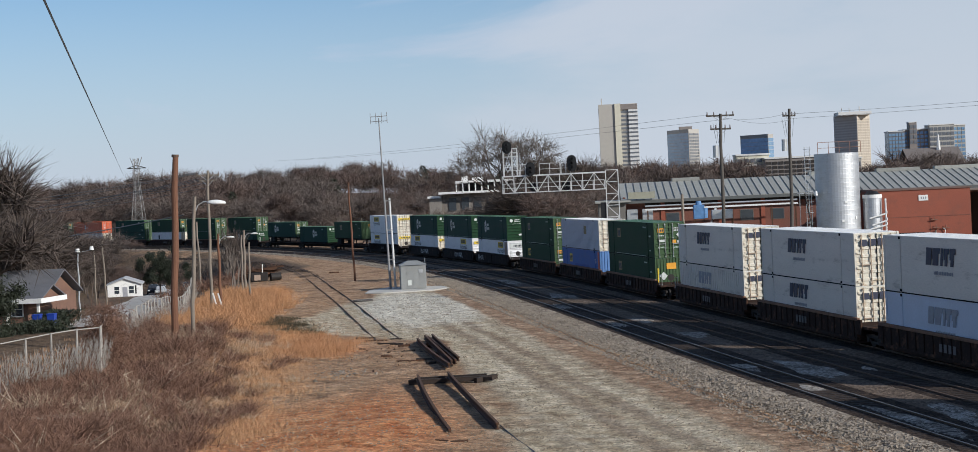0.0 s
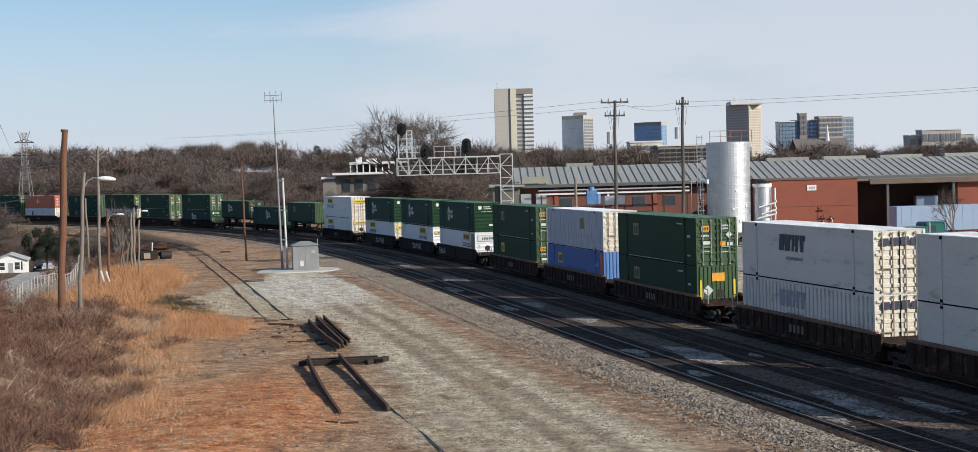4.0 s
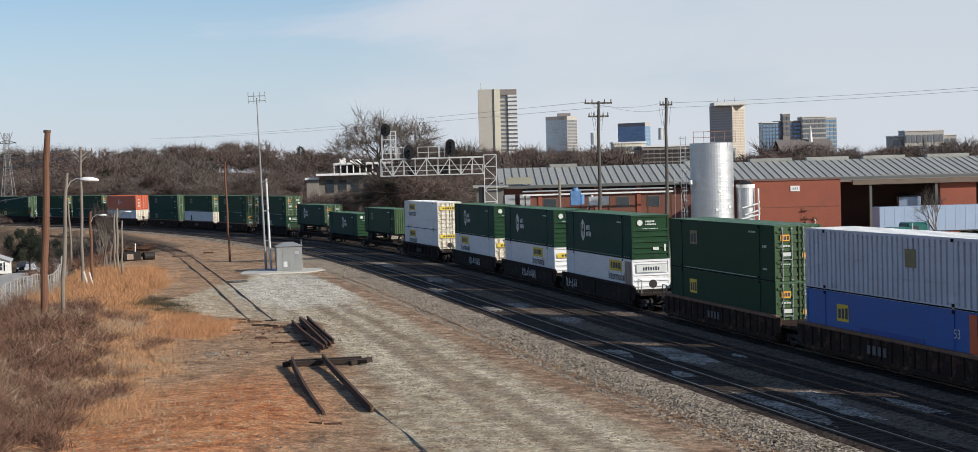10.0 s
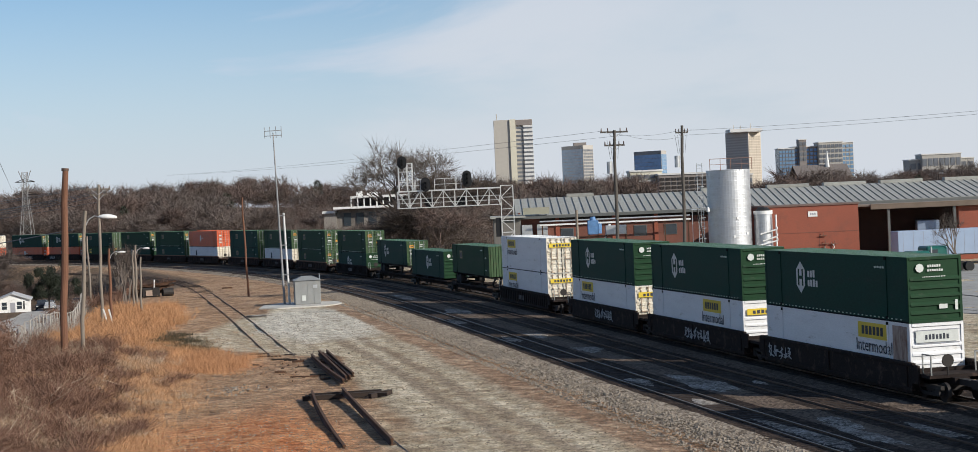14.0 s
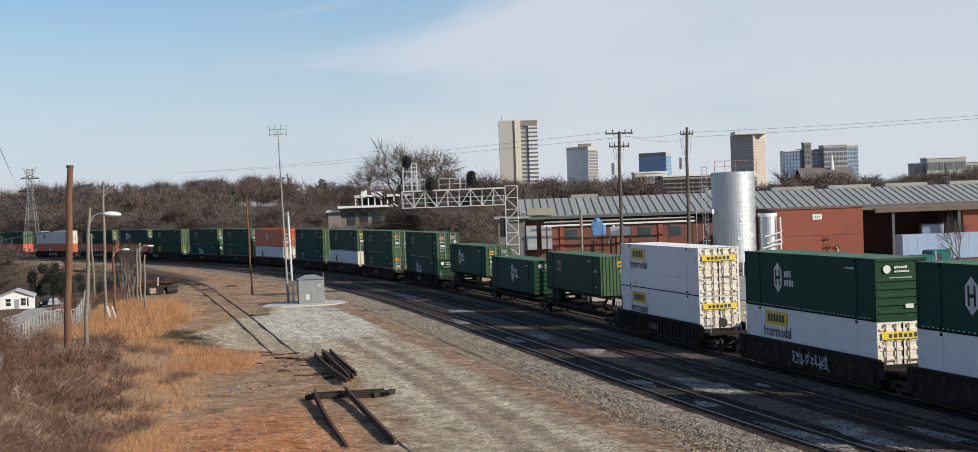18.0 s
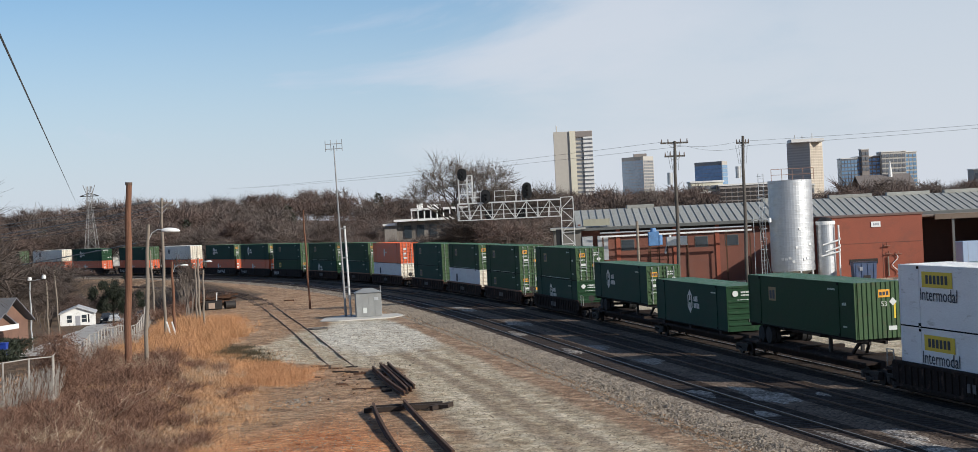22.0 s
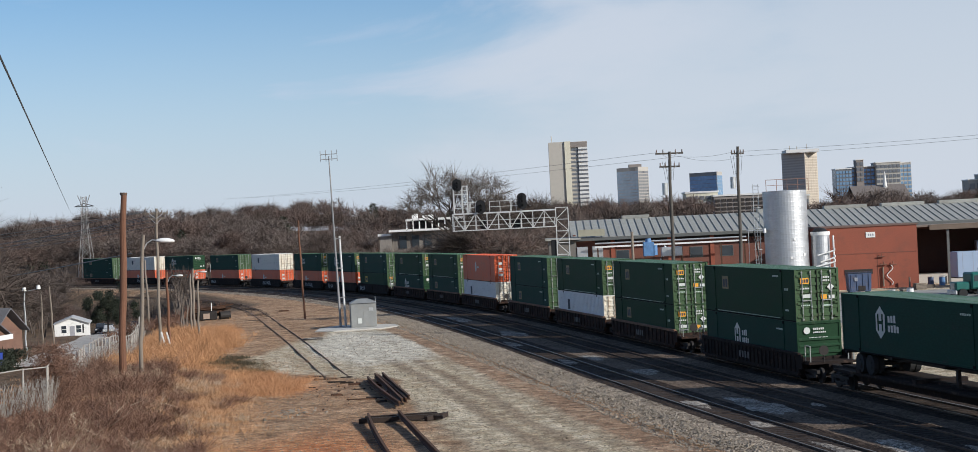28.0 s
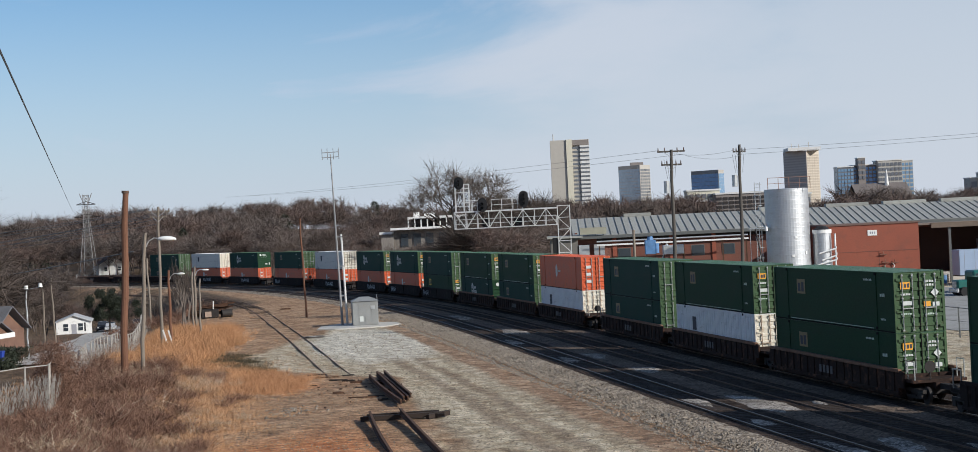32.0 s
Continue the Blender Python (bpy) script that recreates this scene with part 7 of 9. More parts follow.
def dust_collector():
    s = thing("dust_collector", "blue dust collector with grey hopper on a steel frame", "machine", pose(13.2, 197.0, GY0))
    part("housing", bx(-0.65, 0.65, -0.6, 0.6, 5.0, 6.7, bevel=0.05), BLUEP, s)
    part("top", tb((0, 0, 6.7), (0, 0, 7.15), 0.4, 0.3, n=12), BLUEP, s)
    part("filter", tb((0.7, -0.3, 5.1), (0.7, -0.3, 6.3), 0.35, n=12), BLUEP, s)
    part("bin", bx(1.5, 4.0, -0.7, 0.7, 4.9, 6.0, bevel=0.05), GALV, s, "grey sheet-metal bin")
    part("duct", tb((1.3, -0.4, 4.0), (2.0, -0.4, 6.2), 0.14, n=8), WPAINT, s)
    for x in (-0.55, 0.55, 1.6, 3.9):
        part("leg", bx(x - 0.07, x + 0.07, -0.55, -0.41, 0, 5.0), RUSTM, s)
    for x0, x1 in ((-1.8, 1.5),):
        for z in (3.3, 4.3, 4.8):
            part("rail", bx(x0, x1, -1.05, -1.0, z, z + 0.06), RUSTM, s)
        for x in (-1.8, -0.8, 0.3, 1.4):
            part("rail_post", bx(x, x + 0.06, -1.05, -0.99, 0, 4.85), RUSTM, s)
    part("stack", tb((-2.3, -6.5, 0), (-2.3, -6.5, 8.1), 0.16, n=8), POLEG, s)


dust_collector()


def dumpster():
    d = thing("dumpster", "blue-grey steel compactor dumpster before the brick wall", "dumpster", pose(36.05, 185.6, GY0))
    bm = bx(-1.3, 1.3, -1.0, 1.0, 0.15, 2.2)
    for v in bm.verts:
        if v.co.z < 1:
            v.co.x *= 0.92
    part("body", bm, SLATE, d)
    for x in (-1.0, -0.35, 0.35, 1.0):
        part("rib", bx(x - 0.06, x + 0.06, -1.06, -0.98, 0.3, 2.1), SLATE, d)
    part("lid", bx(-1.35, 1.35, -1.05, 1.05, 2.2, 2.32, bevel=0.03), mat("lid_dark", (0.03, 0.04, 0.06), 0.5), d)
    part("opening", bx(-0.25, 0.55, -1.08, -1.04, 0.25, 0.8), SHADE, d, "dark open chute")
    part("label", bx(-0.65, -0.3, -1.08, -1.045, 1.35, 1.75), FADE, d)
    for x in (-1.0, 1.0):
        part("skid", bx(x - 0.1, x + 0.1, -0.9, 0.9, 0, 0.16), IRON, d)


dumpster()


def semi_trailer(x, y, rz, length=14.0, label="pale blue-grey box semi-trailer parked in the yard", h=4.05):
    t = thing("semi_trailer", label, "trailer", pose(x, y, GY0, 0, 0, rz), group="parked trailers")
    part("box_body", bx(0, length, -1.3, 1.3, 1.15, h, bevel=0.04), TRAIL, t)
    for xx in np.arange(0.6, length, 1.2):
        part("panel_joint", shared(("tj", h), lambda: to_mesh("panel_joint", bx(-0.02, 0.02, -1.312, -1.295, 1.2, h - 0.1), FADE)), None, t, m=Matrix.Translation((xx, 0, 0)))
    part("side_rail", bx(0, length, -1.32, 1.32, 1.05, 1.17), IRON, t)
    for xx in (length - 3.2, length - 1.9):
        for sy in (-1, 1):
            part("tyre", shared("trtyre", lambda: to_mesh("tyre", tb((0, -0.3, 0.5), (0, 0.3, 0.5), 0.5, n=18), TYRE)), None, t, m=Matrix.Translation((xx, sy * 0.95, 0)))
    for sy in (-1, 1):
        part("landing_leg", bx(2.6, 2.75, sy * 0.8 - 0.07, sy * 0.8 + 0.07, 0, 1.1), IRON, t)


semi_trailer(47.3, 187.2, 4)
semi_trailer(54.2, 197.8, 78, 9.0, "pale blue-grey box trailer backed up to the dock", 4.9)


def tractor(x, y, rz, k):
    t = thing("truck_tractor", "teal green truck tractor parked in the gravel yard", "truck", pose(x, y, GY0, 0, 0, rz) @ Matrix.Scale(k, 4), group="parked tractors")
    part("cab", bx(0.0, 2.3, -1.15, 1.15, 0.9, 2.75, bevel=0.18), TEAL, t)
    part("bonnet", bx(-1.7, 0.05, -0.85, 0.85, 0.8, 1.75, bevel=0.14), TEAL, t)
    part("windscreen", bx(-0.03, 0.03, -0.95, 0.95, 1.85, 2.5, m=pose(0.05, 0, 0.0, 0, 4, 0)), WINDG, t)
    part("side_window", bx(0.3, 1.2, -1.17, -1.14, 1.75, 2.4), WINDG, t)
    part("bumper", bx(-1.9, -1.65, -1.1, 1.1, 0.4, 0.85, bevel=0.05), GALV, t)
    part("grille", bx(-1.74, -1.69, -0.5, 0.5, 0.9, 1.6), BAR, t)
    part("chassis_frame", bx(0.0, 5.2, -0.45, 0.45, 0.6, 0.9), IRON, t)
    for x, sy in ((-1.0, -1), (-1.0, 1), (3.4, -1), (3.4, 1), (4.7, -1), (4.7, 1)):
        part("tyre", shared("trtyre", lambda: to_mesh("tyre", tb((0, -0.3, 0.5), (0, 0.3, 0.5), 0.5, n=18), TYRE)), None, t, m=Matrix.Translation((x, sy * 0.9, 0)))
    part("exhaust", tb((2.5, -0.9, 0.9), (2.5, -0.9, 3.2), 0.09, n=10), GALV, t)
    part("fuel_tank", tb((0.8, -1.0, 0.6), (2.2, -1.0, 0.6), 0.32, n=14), GALV, t)


tractor(43.3, 166.5, 10, 0.92)
tractor(46.2, 171.5, 10, 1.02)


def oil_drum(x, y, m_):
    d = thing("yard_bin", "dull metal bin standing in the yard", "bin", pose(x, y, GY0), group="yard bins")
    part("barrel", tb((0, 0, 0), (0, 0, 1.0), 0.35, n=14), m_, d)
    part("rim", tb((0, 0, 0.98), (0, 0, 1.04), 0.37, n=14), GALV, d)


for x, y, m_ in ((46.2, 194, SLATE), (47.3, 193, BLUEP), (48.0, 195, SIGB), (45.6, 199.5, RUSTM), (36.0, 168, GALV), (38.2, 169.5, WPAINT)):
    oil_drum(x, y, m_)


def pallet_stack(x, y, n_):
    d = thing("pallet_stack", "stack of pale wooden pallets in the gravel yard", "pallets", pose(x, y, GY0, 0, 0, rnd.uniform(-20, 20)), group="pallet stacks")
    for i in range(n_):
        part("pallet", bx(-0.6, 0.6, -0.5, 0.5, i * 0.15, i * 0.15 + 0.12, m=pose(0, 0, 0, 0, 0, rnd.uniform(-3, 3))), POLEG, d)


for x, y, n_ in ((43.0, 186, 5), (44.6, 188, 3), (40.8, 183, 2)):
    pallet_stack(x, y, n_)


def manhole_ring(x, y):
    r = thing("manhole_ring", "small pale concrete ring set in the gravel", "manhole", pose(x, y, GY0 + 0.03))
    bm = bmesh.new()
    n = 28
    prof = ((0.95, 0.0), (0.9, 0.12), (0.62, 0.12), (0.6, 0.0))
    rings = [[bm.verts.new((q * math.cos(2 * math.pi * i / n), q * math.sin(2 * math.pi * i / n), z)) for i in range(n)] for q, z in prof]
    for a, b in zip(rings, rings[1:]):
        for i in range(n):
            bm.faces.new((a[i], a[(i + 1) % n], b[(i + 1) % n], b[i]))
    part("rim", bm, POLED, r, "dark worn rim")
    part("lid", tb((0, 0, 0.0), (0, 0, 0.08), 0.6, n=24), CONC, r)


manhole_ring(-21.1, 147.6)

slab("yard_paving", [(17, 160), (21.5, 146), (30.5, 122), (44, 104), (90, 100), (90, 182), (50, 184), (24, 182)], GY0 - 0.3, GY0 + 0.04, mat("yard_grey_concrete", (0.30, 0.295, 0.275), 0.9, var=0.25, scale=0.25, fine=5, bump=0.15, dirt=(0.19, 0.18, 0.16), dirt_amt=0.35), "worn grey concrete paving of the factory yard", "paving")


def yard_fence(off, s0, s1, step, h):
    """Wire fence between the railway and the factory yard."""
    f = thing("yard_fence", "low dark wire fence along the factory yard", "fence")
    pm = to_mesh("post", tb((0, 0, -0.2), (0, 0, h + 0.06), 0.05, n=6), SEAM)
    last = None
    for s_ in np.arange(s0, s1, step):
        x, y, _t = line_at(s_, off)
        part("post", pm, None, f, m=Matrix.Translation((x, y, GY0)) @ pose(0, 0, 0, rnd.uniform(-1.5, 1.5), rnd.uniform(-1.5, 1.5), 0))
        if last is not None:
            for z, r in ((h, 0.03), (h * 0.55, 0.012), (0.2, 0.012)):
                part("top_rail" if r > 0.02 else "wire", tb((*last, GY0 + z), (x, y, GY0 + z), r, n=5), SEAM, f)
        last = (x, y)


yard_fence(20.0, 8.0, 76.0, 4.0, 2.1)

# ---- street, houses and fence beyond the embankment ----
ROAD = [(-37.2, 121)] + list(zip(LANE_X, LANE_Y))[2:]


def road_strip():
    pts = np.array(ROAD, float)
    t = np.arange(len(pts))
    tt = np.linspace(0, len(pts) - 1, 80)
    cx, cy = np.interp(tt, t, pts[:, 0]), np.interp(tt, t, pts[:, 1])
    k = np.ones(9) / 9
    pad = lambda a: np.convolve(np.r_[np.full(4, a[0]), a, np.full(4, a[-1])], k, "valid")
    cx, cy = pad(cx), pad(cy)
    th = np.arctan2(-np.gradient(cx), np.gradient(cy))
    rows = []
    for o in (-3.4, -1.7, 0, 1.7, 3.4):
        x, y = cx + o * np.cos(th), cy + o * np.sin(th)
        rows.append(np.stack([x, y, height(cx, cy) + 0.14], -1))
    n = len(cx)
    fs = [np.stack([np.arange(n - 1) + i * n, np.arange(n - 1) + 1 + i * n, np.arange(n - 1) + 1 + (i + 1) * n, np.arange(n - 1) + (i + 1) * n], -1) for i in range(4)]
    tagged(new("street", np_mesh("street", np.concatenate(rows), np.concatenate(fs), ROADM, True)), "worn pale concrete street running downhill", "street", kind="structure")


road_strip()


def gable(bm, x0, x1, y0, y1, z, rise, over=0.35, along="y", th=0.12):
    """A pitched roof slab pair."""
    if along == "y":
        c = (x0 + x1) / 2
        for s, xe in ((-1, x0 - over), (1, x1 + over)):
            zl = z - over * rise / ((x1 - x0) / 2)
            a = [(xe, y0 - over, zl), (c, y0 - over, z + rise), (c, y1 + over, z + rise), (xe, y1 + over, zl)]
            v = [bm.verts.new(p) for p in a] + [bm.verts.new((p[0], p[1], p[2] - th)) for p in a]
            for f in ((0, 1, 2, 3), (7, 6, 5, 4), (0, 4, 5, 1), (1, 5, 6, 2), (2, 6, 7, 3), (3, 7, 4, 0)):
                bm.faces.new([v[i] for i in f])
    else:
        c = (y0 + y1) / 2
        for s, ye in ((-1, y0 - over), (1, y1 + over)):
            zl = z - over * rise / ((y1 - y0) / 2)
            a = [(x0 - over, ye, zl), (x0 - over, c, z + rise), (x1 + over, c, z + rise), (x1 + over, ye, zl)]
            v = [bm.verts.new(p) for p in a] + [bm.verts.new((p[0], p[1], p[2] - th)) for p in a]
            for f in ((0, 1, 2, 3), (7, 6, 5, 4), (0, 4, 5, 1), (1, 5, 6, 2), (2, 6, 7, 3), (3, 7, 4, 0)):
                bm.faces.new([v[i] for i in f])


def window(parent, x, y, z, w, h):
    g = part("window", bx(x - w / 2, x + w / 2, y - 0.03, y + 0.02, z, z + h), WINDG, parent, "dark sash window")
    part("window_frame", bx(x - w / 2 - 0.1, x + w / 2 + 0.1, y - 0.02, y + 0.03, z - 0.1, z + h + 0.1), WPAINT, g)
    part("sash_bar", bx(x - w / 2, x + w / 2, y - 0.05, y - 0.03, z + h / 2 - 0.03, z + h / 2 + 0.03), WPAINT, g)


def gable_end(bm, x0, x1, y, z, rise):
    v = [bm.verts.new((x0, y, z)), bm.verts.new((x1, y, z)), bm.verts.new(((x0 + x1) / 2, y, z + rise))]
    w = [bm.verts.new((p.co.x, p.co.y + 0.15, p.co.z)) for p in v]
    bm.faces.new(v)
    bm.faces.new(w[::-1])
    for i in range(3):
        bm.faces.new((v[i], v[(i + 1) % 3], w[(i + 1) % 3], w[i]))


def white_cottage():
    h = thing("white_cottage", "small white clapboard cottage with a low gable roof", "house", pose(-71.0, 243, -4.4, 0, 0, 14) @ Matrix.Scale(0.9, 4))
    part("wall", bx(-2.9, 2.6, -1.5, 7.5, -0.6, 2.5), WPAINT, h)
    bm = bmesh.new()
    gable_end(bm, -2.9, 2.6, -1.5, 2.5, 0.95)
    part("gable_wall", bm, WPAINT, h)
    bm = bmesh.new()
    gable(bm, -2.9, 2.6, -1.5, 7.5, 2.52, 1.0)
    part("roof", bm, mat("roof_pale_grey", (0.42, 0.42, 0.42), 0.7, var=0.2, scale=1), h)
    for x in (-1.4, 1.0):
        window(h, x, -1.53, 0.9, 0.8, 1.2)
    part("door", bx(-0.45, 0.35, -1.56, -1.5, 0.05, 2.0), mat("door_grey", (0.3, 0.3, 0.32), 0.6), h)
    part("porch_step", bx(-1.0, 0.9, -2.7, -1.5, -0.6, 0.05), CONC, h)
    part("side_window_shutter", bx(1.6, 1.85, -1.55, -1.5, 0.8, 2.2), SIGB, h)
    for z in np.arange(0.1, 2.4, 0.3):
        part("clapboard", bx(-2.93, 2.63, -1.525, -1.5, z, z + 0.26), WPAINT, h)


white_cottage()


def brick_house():
    h = thing("brick_bungalow", "low brick bungalow with grey shingle roof and white eaves", "house", pose(-49.3, 132, 0.35, 0, 0, -8))
    part("wall", bx(-3.5, 2.5, 0, 9, -0.9, 2.0), mat("brick_tan", (0.17, 0.095, 0.068), 0.85, var=0.3, scale=1.5, fine=12, bump=0.2), h)
    bm = bmesh.new()
    gable(bm, -4.0, 2.5, 3.2, 9.0, 2.3, 1.75, 0.5, "x")
    part("roof", bm, SHING, h)
    bm = bmesh.new()
    gable(bm, 0.8, 3.9, -0.6, 3.4, 2.05, 0.95, 0.35, "x")
    part("porch_roof", bm, SHING, h)
    part("eave_board", bx(0.4, 4.3, -1.05, -0.9, 1.55, 1.95), WPAINT, h, "white eave board")
    part("eave_board", bx(4.2, 4.32, -1.0, 3.6, 1.55, 1.95), WPAINT, h)
    part("gutter", bx(-4.4, 2.9, 2.55, 2.7, 2.0, 2.2), WPAINT, h)
    for x in (1.0, 3.8):
        part("porch_post", bx(x - 0.1, x + 0.1, -0.7, -0.5, -0.5, 1.6), WPAINT, h)
    window(h, -1.2, -0.02, 0.5, 1.0, 1.1)
    window(h, 1.6, -0.02, 0.5, 0.9, 1.1)
    for x in (-3.9, 2.2):
        bm = bmesh.new()
        gable_end(bm, 3.2, 9.0, 0, 2.0, 1.6)
        for v in bm.verts:
            v.co = Vector((x + v.co.y, v.co.x, v.co.z))
        part("gable_wall", bm, MATS["brick_tan"], h)
    bm = bmesh.new()
    gable_end(bm, -0.6, 3.4, 0, 1.8, 0.9)
    for v in bm.verts:
        v.co = Vector((3.7 + v.co.y, v.co.x, v.co.z))
    part("gable_wall", bm, MATS["brick_tan"], h)


brick_house()


def wheelie_bin(x, y):
    b = thing("wheelie_bin", "bright blue plastic wheelie bin beside the street", "bin", pose(x, y, ground_z(x, y) + 0.1), group="blue bins")
    bm = bx(-0.3, 0.3, -0.33, 0.33, 0.08, 0.95)
    for v in bm.verts:
        if v.co.z < 0.5:
            v.co.x *= 0.8
            v.co.y *= 0.75
    part("body", bm, BINB, b)
    part("lid", bx(-0.33, 0.33, -0.37, 0.36, 0.95, 1.05, bevel=0.02), BINB, b)
    for sx in (-1, 1):
        part("wheel", tb((sx * 0.28, 0.28, 0.12), (sx * 0.34, 0.28, 0.12), 0.12, n=12), TYRE, b)


for x, y in ((-43.7, 125), (-42.6, 125.2)):
    wheelie_bin(x, y)


def parked_car(x, y, rz, paint, label):
    c = thing("parked_car", label, "car", pose(x, y, ground_z(x, y) + 0.12, 0, 0, rz), group="parked cars")
    bm = bx(-0.92, 0.92, -2.3, 2.3, 0.3, 0.95, bevel=0.12)
    part("body", bm, paint, c)
    bm = bx(-0.8, 0.8, -1.2, 1.9, 0.93, 1.55, bevel=0.1)
    for v in bm.verts:
        if v.co.z > 1.3:
            v.co.x *= 0.86
            v.co.y *= 0.82
    part("cabin", bm, paint, c)
    part("windscreen", bx(-0.68, 0.68, -1.2, -1.14, 1.0, 1.45, m=pose(0, 0.0, 0, -10, 0, 0)), WINDG, c)
    for sx in (-1, 1):
        part("headlight", bx(sx * 0.62 - 0.16, sx * 0.62 + 0.16, -2.33, -2.27, 0.62, 0.78), DEC, c)
        for yy in (-1.45, 1.4):
            part("wheel", tb((sx * 0.78, yy, 0.32), (sx * 0.95, yy, 0.32), 0.32, n=16), TYRE, c)
    part("bumper", bx(-0.9, 0.9, -2.38, -2.25, 0.3, 0.5), SIGB, c)
    part("side_glass", bx(0.74, 0.78, -0.9, 1.5, 1.02, 1.4), WINDG, c)


parked_car(-71.2, 264, 12, CARW, "silver people carrier parked at the street's edge")
parked_car(-73.6, 268, 12, mat("car_dark_paint", (0.03, 0.035, 0.045), 0.3, var=0.05, scale=2, bump=0.0), "dark saloon car parked behind another car")
parked_car(-68.6, 271, 12, MATS["car_dark_paint"], "dark car parked in the trees' shade")

lamp_t = bare_pole("yard_lamp", "thin twin-headed yard lamp post beside the street", -48.3, 150, 5.3, 0.09, 0.06, GALV, (0, 0.5), -1.2)
for x_, z_ in ((0.0, 6.85), (1.35, 7.0)):
    part("lamp_head", tb((x_, 0, z_ - 0.2), (x_, 0, z_ + 0.15), 0.22, 0.16, n=10), WPAINT, lamp_t, "white lamp head")
part("arm", tb((0, 0, 6.6), (1.35, 0, 6.8), 0.03, n=6), GALV, lamp_t)

FENCE = [(-31.5, 71.0), (-28.8, 73.2), (-24.6, 79.2), (-27.6, 92.0), (-31.4, 110.0), (-32.7, 121.0), (-35.2, 138.0), (-38.4, 153.0), (-43.0, 172.0)]


FENP = mat("fence_weathered_post", (0.36, 0.33, 0.29), 0.8, 0.0, var=0.3, scale=3, fine=20, bump=0.1)


def chain_fence():
    f = thing("chain_link_fence", "old chain-link fence overgrown with dead vines", "fence")
    tall = lambda y: 1.85 + 0.75 * float(smooth(108, 82, y))
    vs, fs, vv, vf, sv, sf = [], [], [], [], [], []
    r3 = random.Random(21)
    for a, b in zip(FENCE, FENCE[1:]):
        a, b = Vector((*a, 0)), Vector((*b, 0))
        L_ = (b - a).length
        n = max(2, round(L_ / 1.5))
        for i in range(n):
            p = a.lerp(b, i / n)
            q = a.lerp(b, (i + 1) / n)
            za, zb = ground_z(p.x, p.y), ground_z(q.x, q.y)
            ha, hb = tall(p.y), tall(q.y)
            pm = to_mesh("post", tb((0, 0, -0.3), (0, 0, ha + 0.05), 0.045, n=6), FENP)
            part("post", pm, None, f, m=Matrix.Translation((p.x, p.y, za)) @ pose(0, 0, 0, r3.uniform(-2, 2), r3.uniform(-2, 2), 0))
            bm = bmesh.new()
            tube(bm, (p.x, p.y, za + ha), (q.x, q.y, zb + hb), 0.03, n=5)
            part("top_rail", bm, FENP, f)
            d = (q - p)
            m_ = int(d.length / 0.12)
            for k in range(m_):
                for s in (-1, 1):
                    f0, f1 = k / m_, min(max((k + s * 20) / m_, 0), 1)
                    hgt = (ha - 0.1) * abs(f1 - f0) * m_ / 20
                    p0, p1 = p + d * f0, p + d * f1
                    w = 0.013
                    i0 = len(vs)
                    vs += [(p0.x, p0.y, za + 0.05), (p0.x + d.x / d.length * w, p0.y + d.y / d.length * w, za + 0.05), (p1.x, p1.y, za + 0.05 + hgt)]
                    fs.append((i0, i0 + 1, i0 + 2))
            for k in range(int(d.length * (24 if p.y < 95 else 9))):
                u = r3.random()
                p0 = p + d * u + Vector((r3.uniform(-0.1, 0.1), r3.uniform(-0.1, 0.1), za + r3.uniform(0, 0.4 * ha)))
                for g in range(3):
                    p1 = p0 + Vector((r3.uniform(-0.3, 0.3), r3.uniform(-0.25, 0.25), r3.uniform(0.08, 0.2) * ha))
                    i0 = len(vv)
                    w = 0.014
                    vv += [tuple(p0 - Vector((w, 0, 0))), tuple(p0 + Vector((w, 0, 0))), tuple(p1)]
                    vf.append((i0, i0 + 1, i0 + 2))
                    p0 = p1
            for k in range(int(d.length * (42 if p.y < 80 else 17 if p.y < 95 else 8))):
                p0 = p + d * r3.random()
                lean_ = r3.gauss(0, 0.35)
                q0 = Vector((p0.x, p0.y, za))
                for g in range(4):
                    q1 = q0 + Vector((lean_ * 0.3 + r3.uniform(-0.1, 0.1), r3.uniform(-0.1, 0.1), r3.uniform(0.12, 0.25) * ha))
                    i0 = len(sv)
                    w = 0.03 - 0.005 * g
                    sv += [tuple(q0 - Vector((w, 0, 0))), tuple(q0 + Vector((w, 0, 0))), tuple(q1 + Vector((w * 0.5, 0, 0)))]
                    sf.append((i0, i0 + 1, i0 + 2))
                    q0 = q1
    o = part("wire_mesh", np_mesh("wire_mesh", vs, fs, FENP), None, f, "grey chain-link wire")
    tagged(o, kind="stuff")
    o = part("dead_growth", np_mesh("dead_growth", sv, sf, FENP), None, f, "pale upright dead stems")
    tagged(o, kind="stuff")
    o = part("dead_vines", np_mesh("dead_vines", vv, vf, BRUSH), None, f, "tangled pale dead vines")
    tagged(o, kind="stuff")


chain_fence()

# ---- vegetation ----


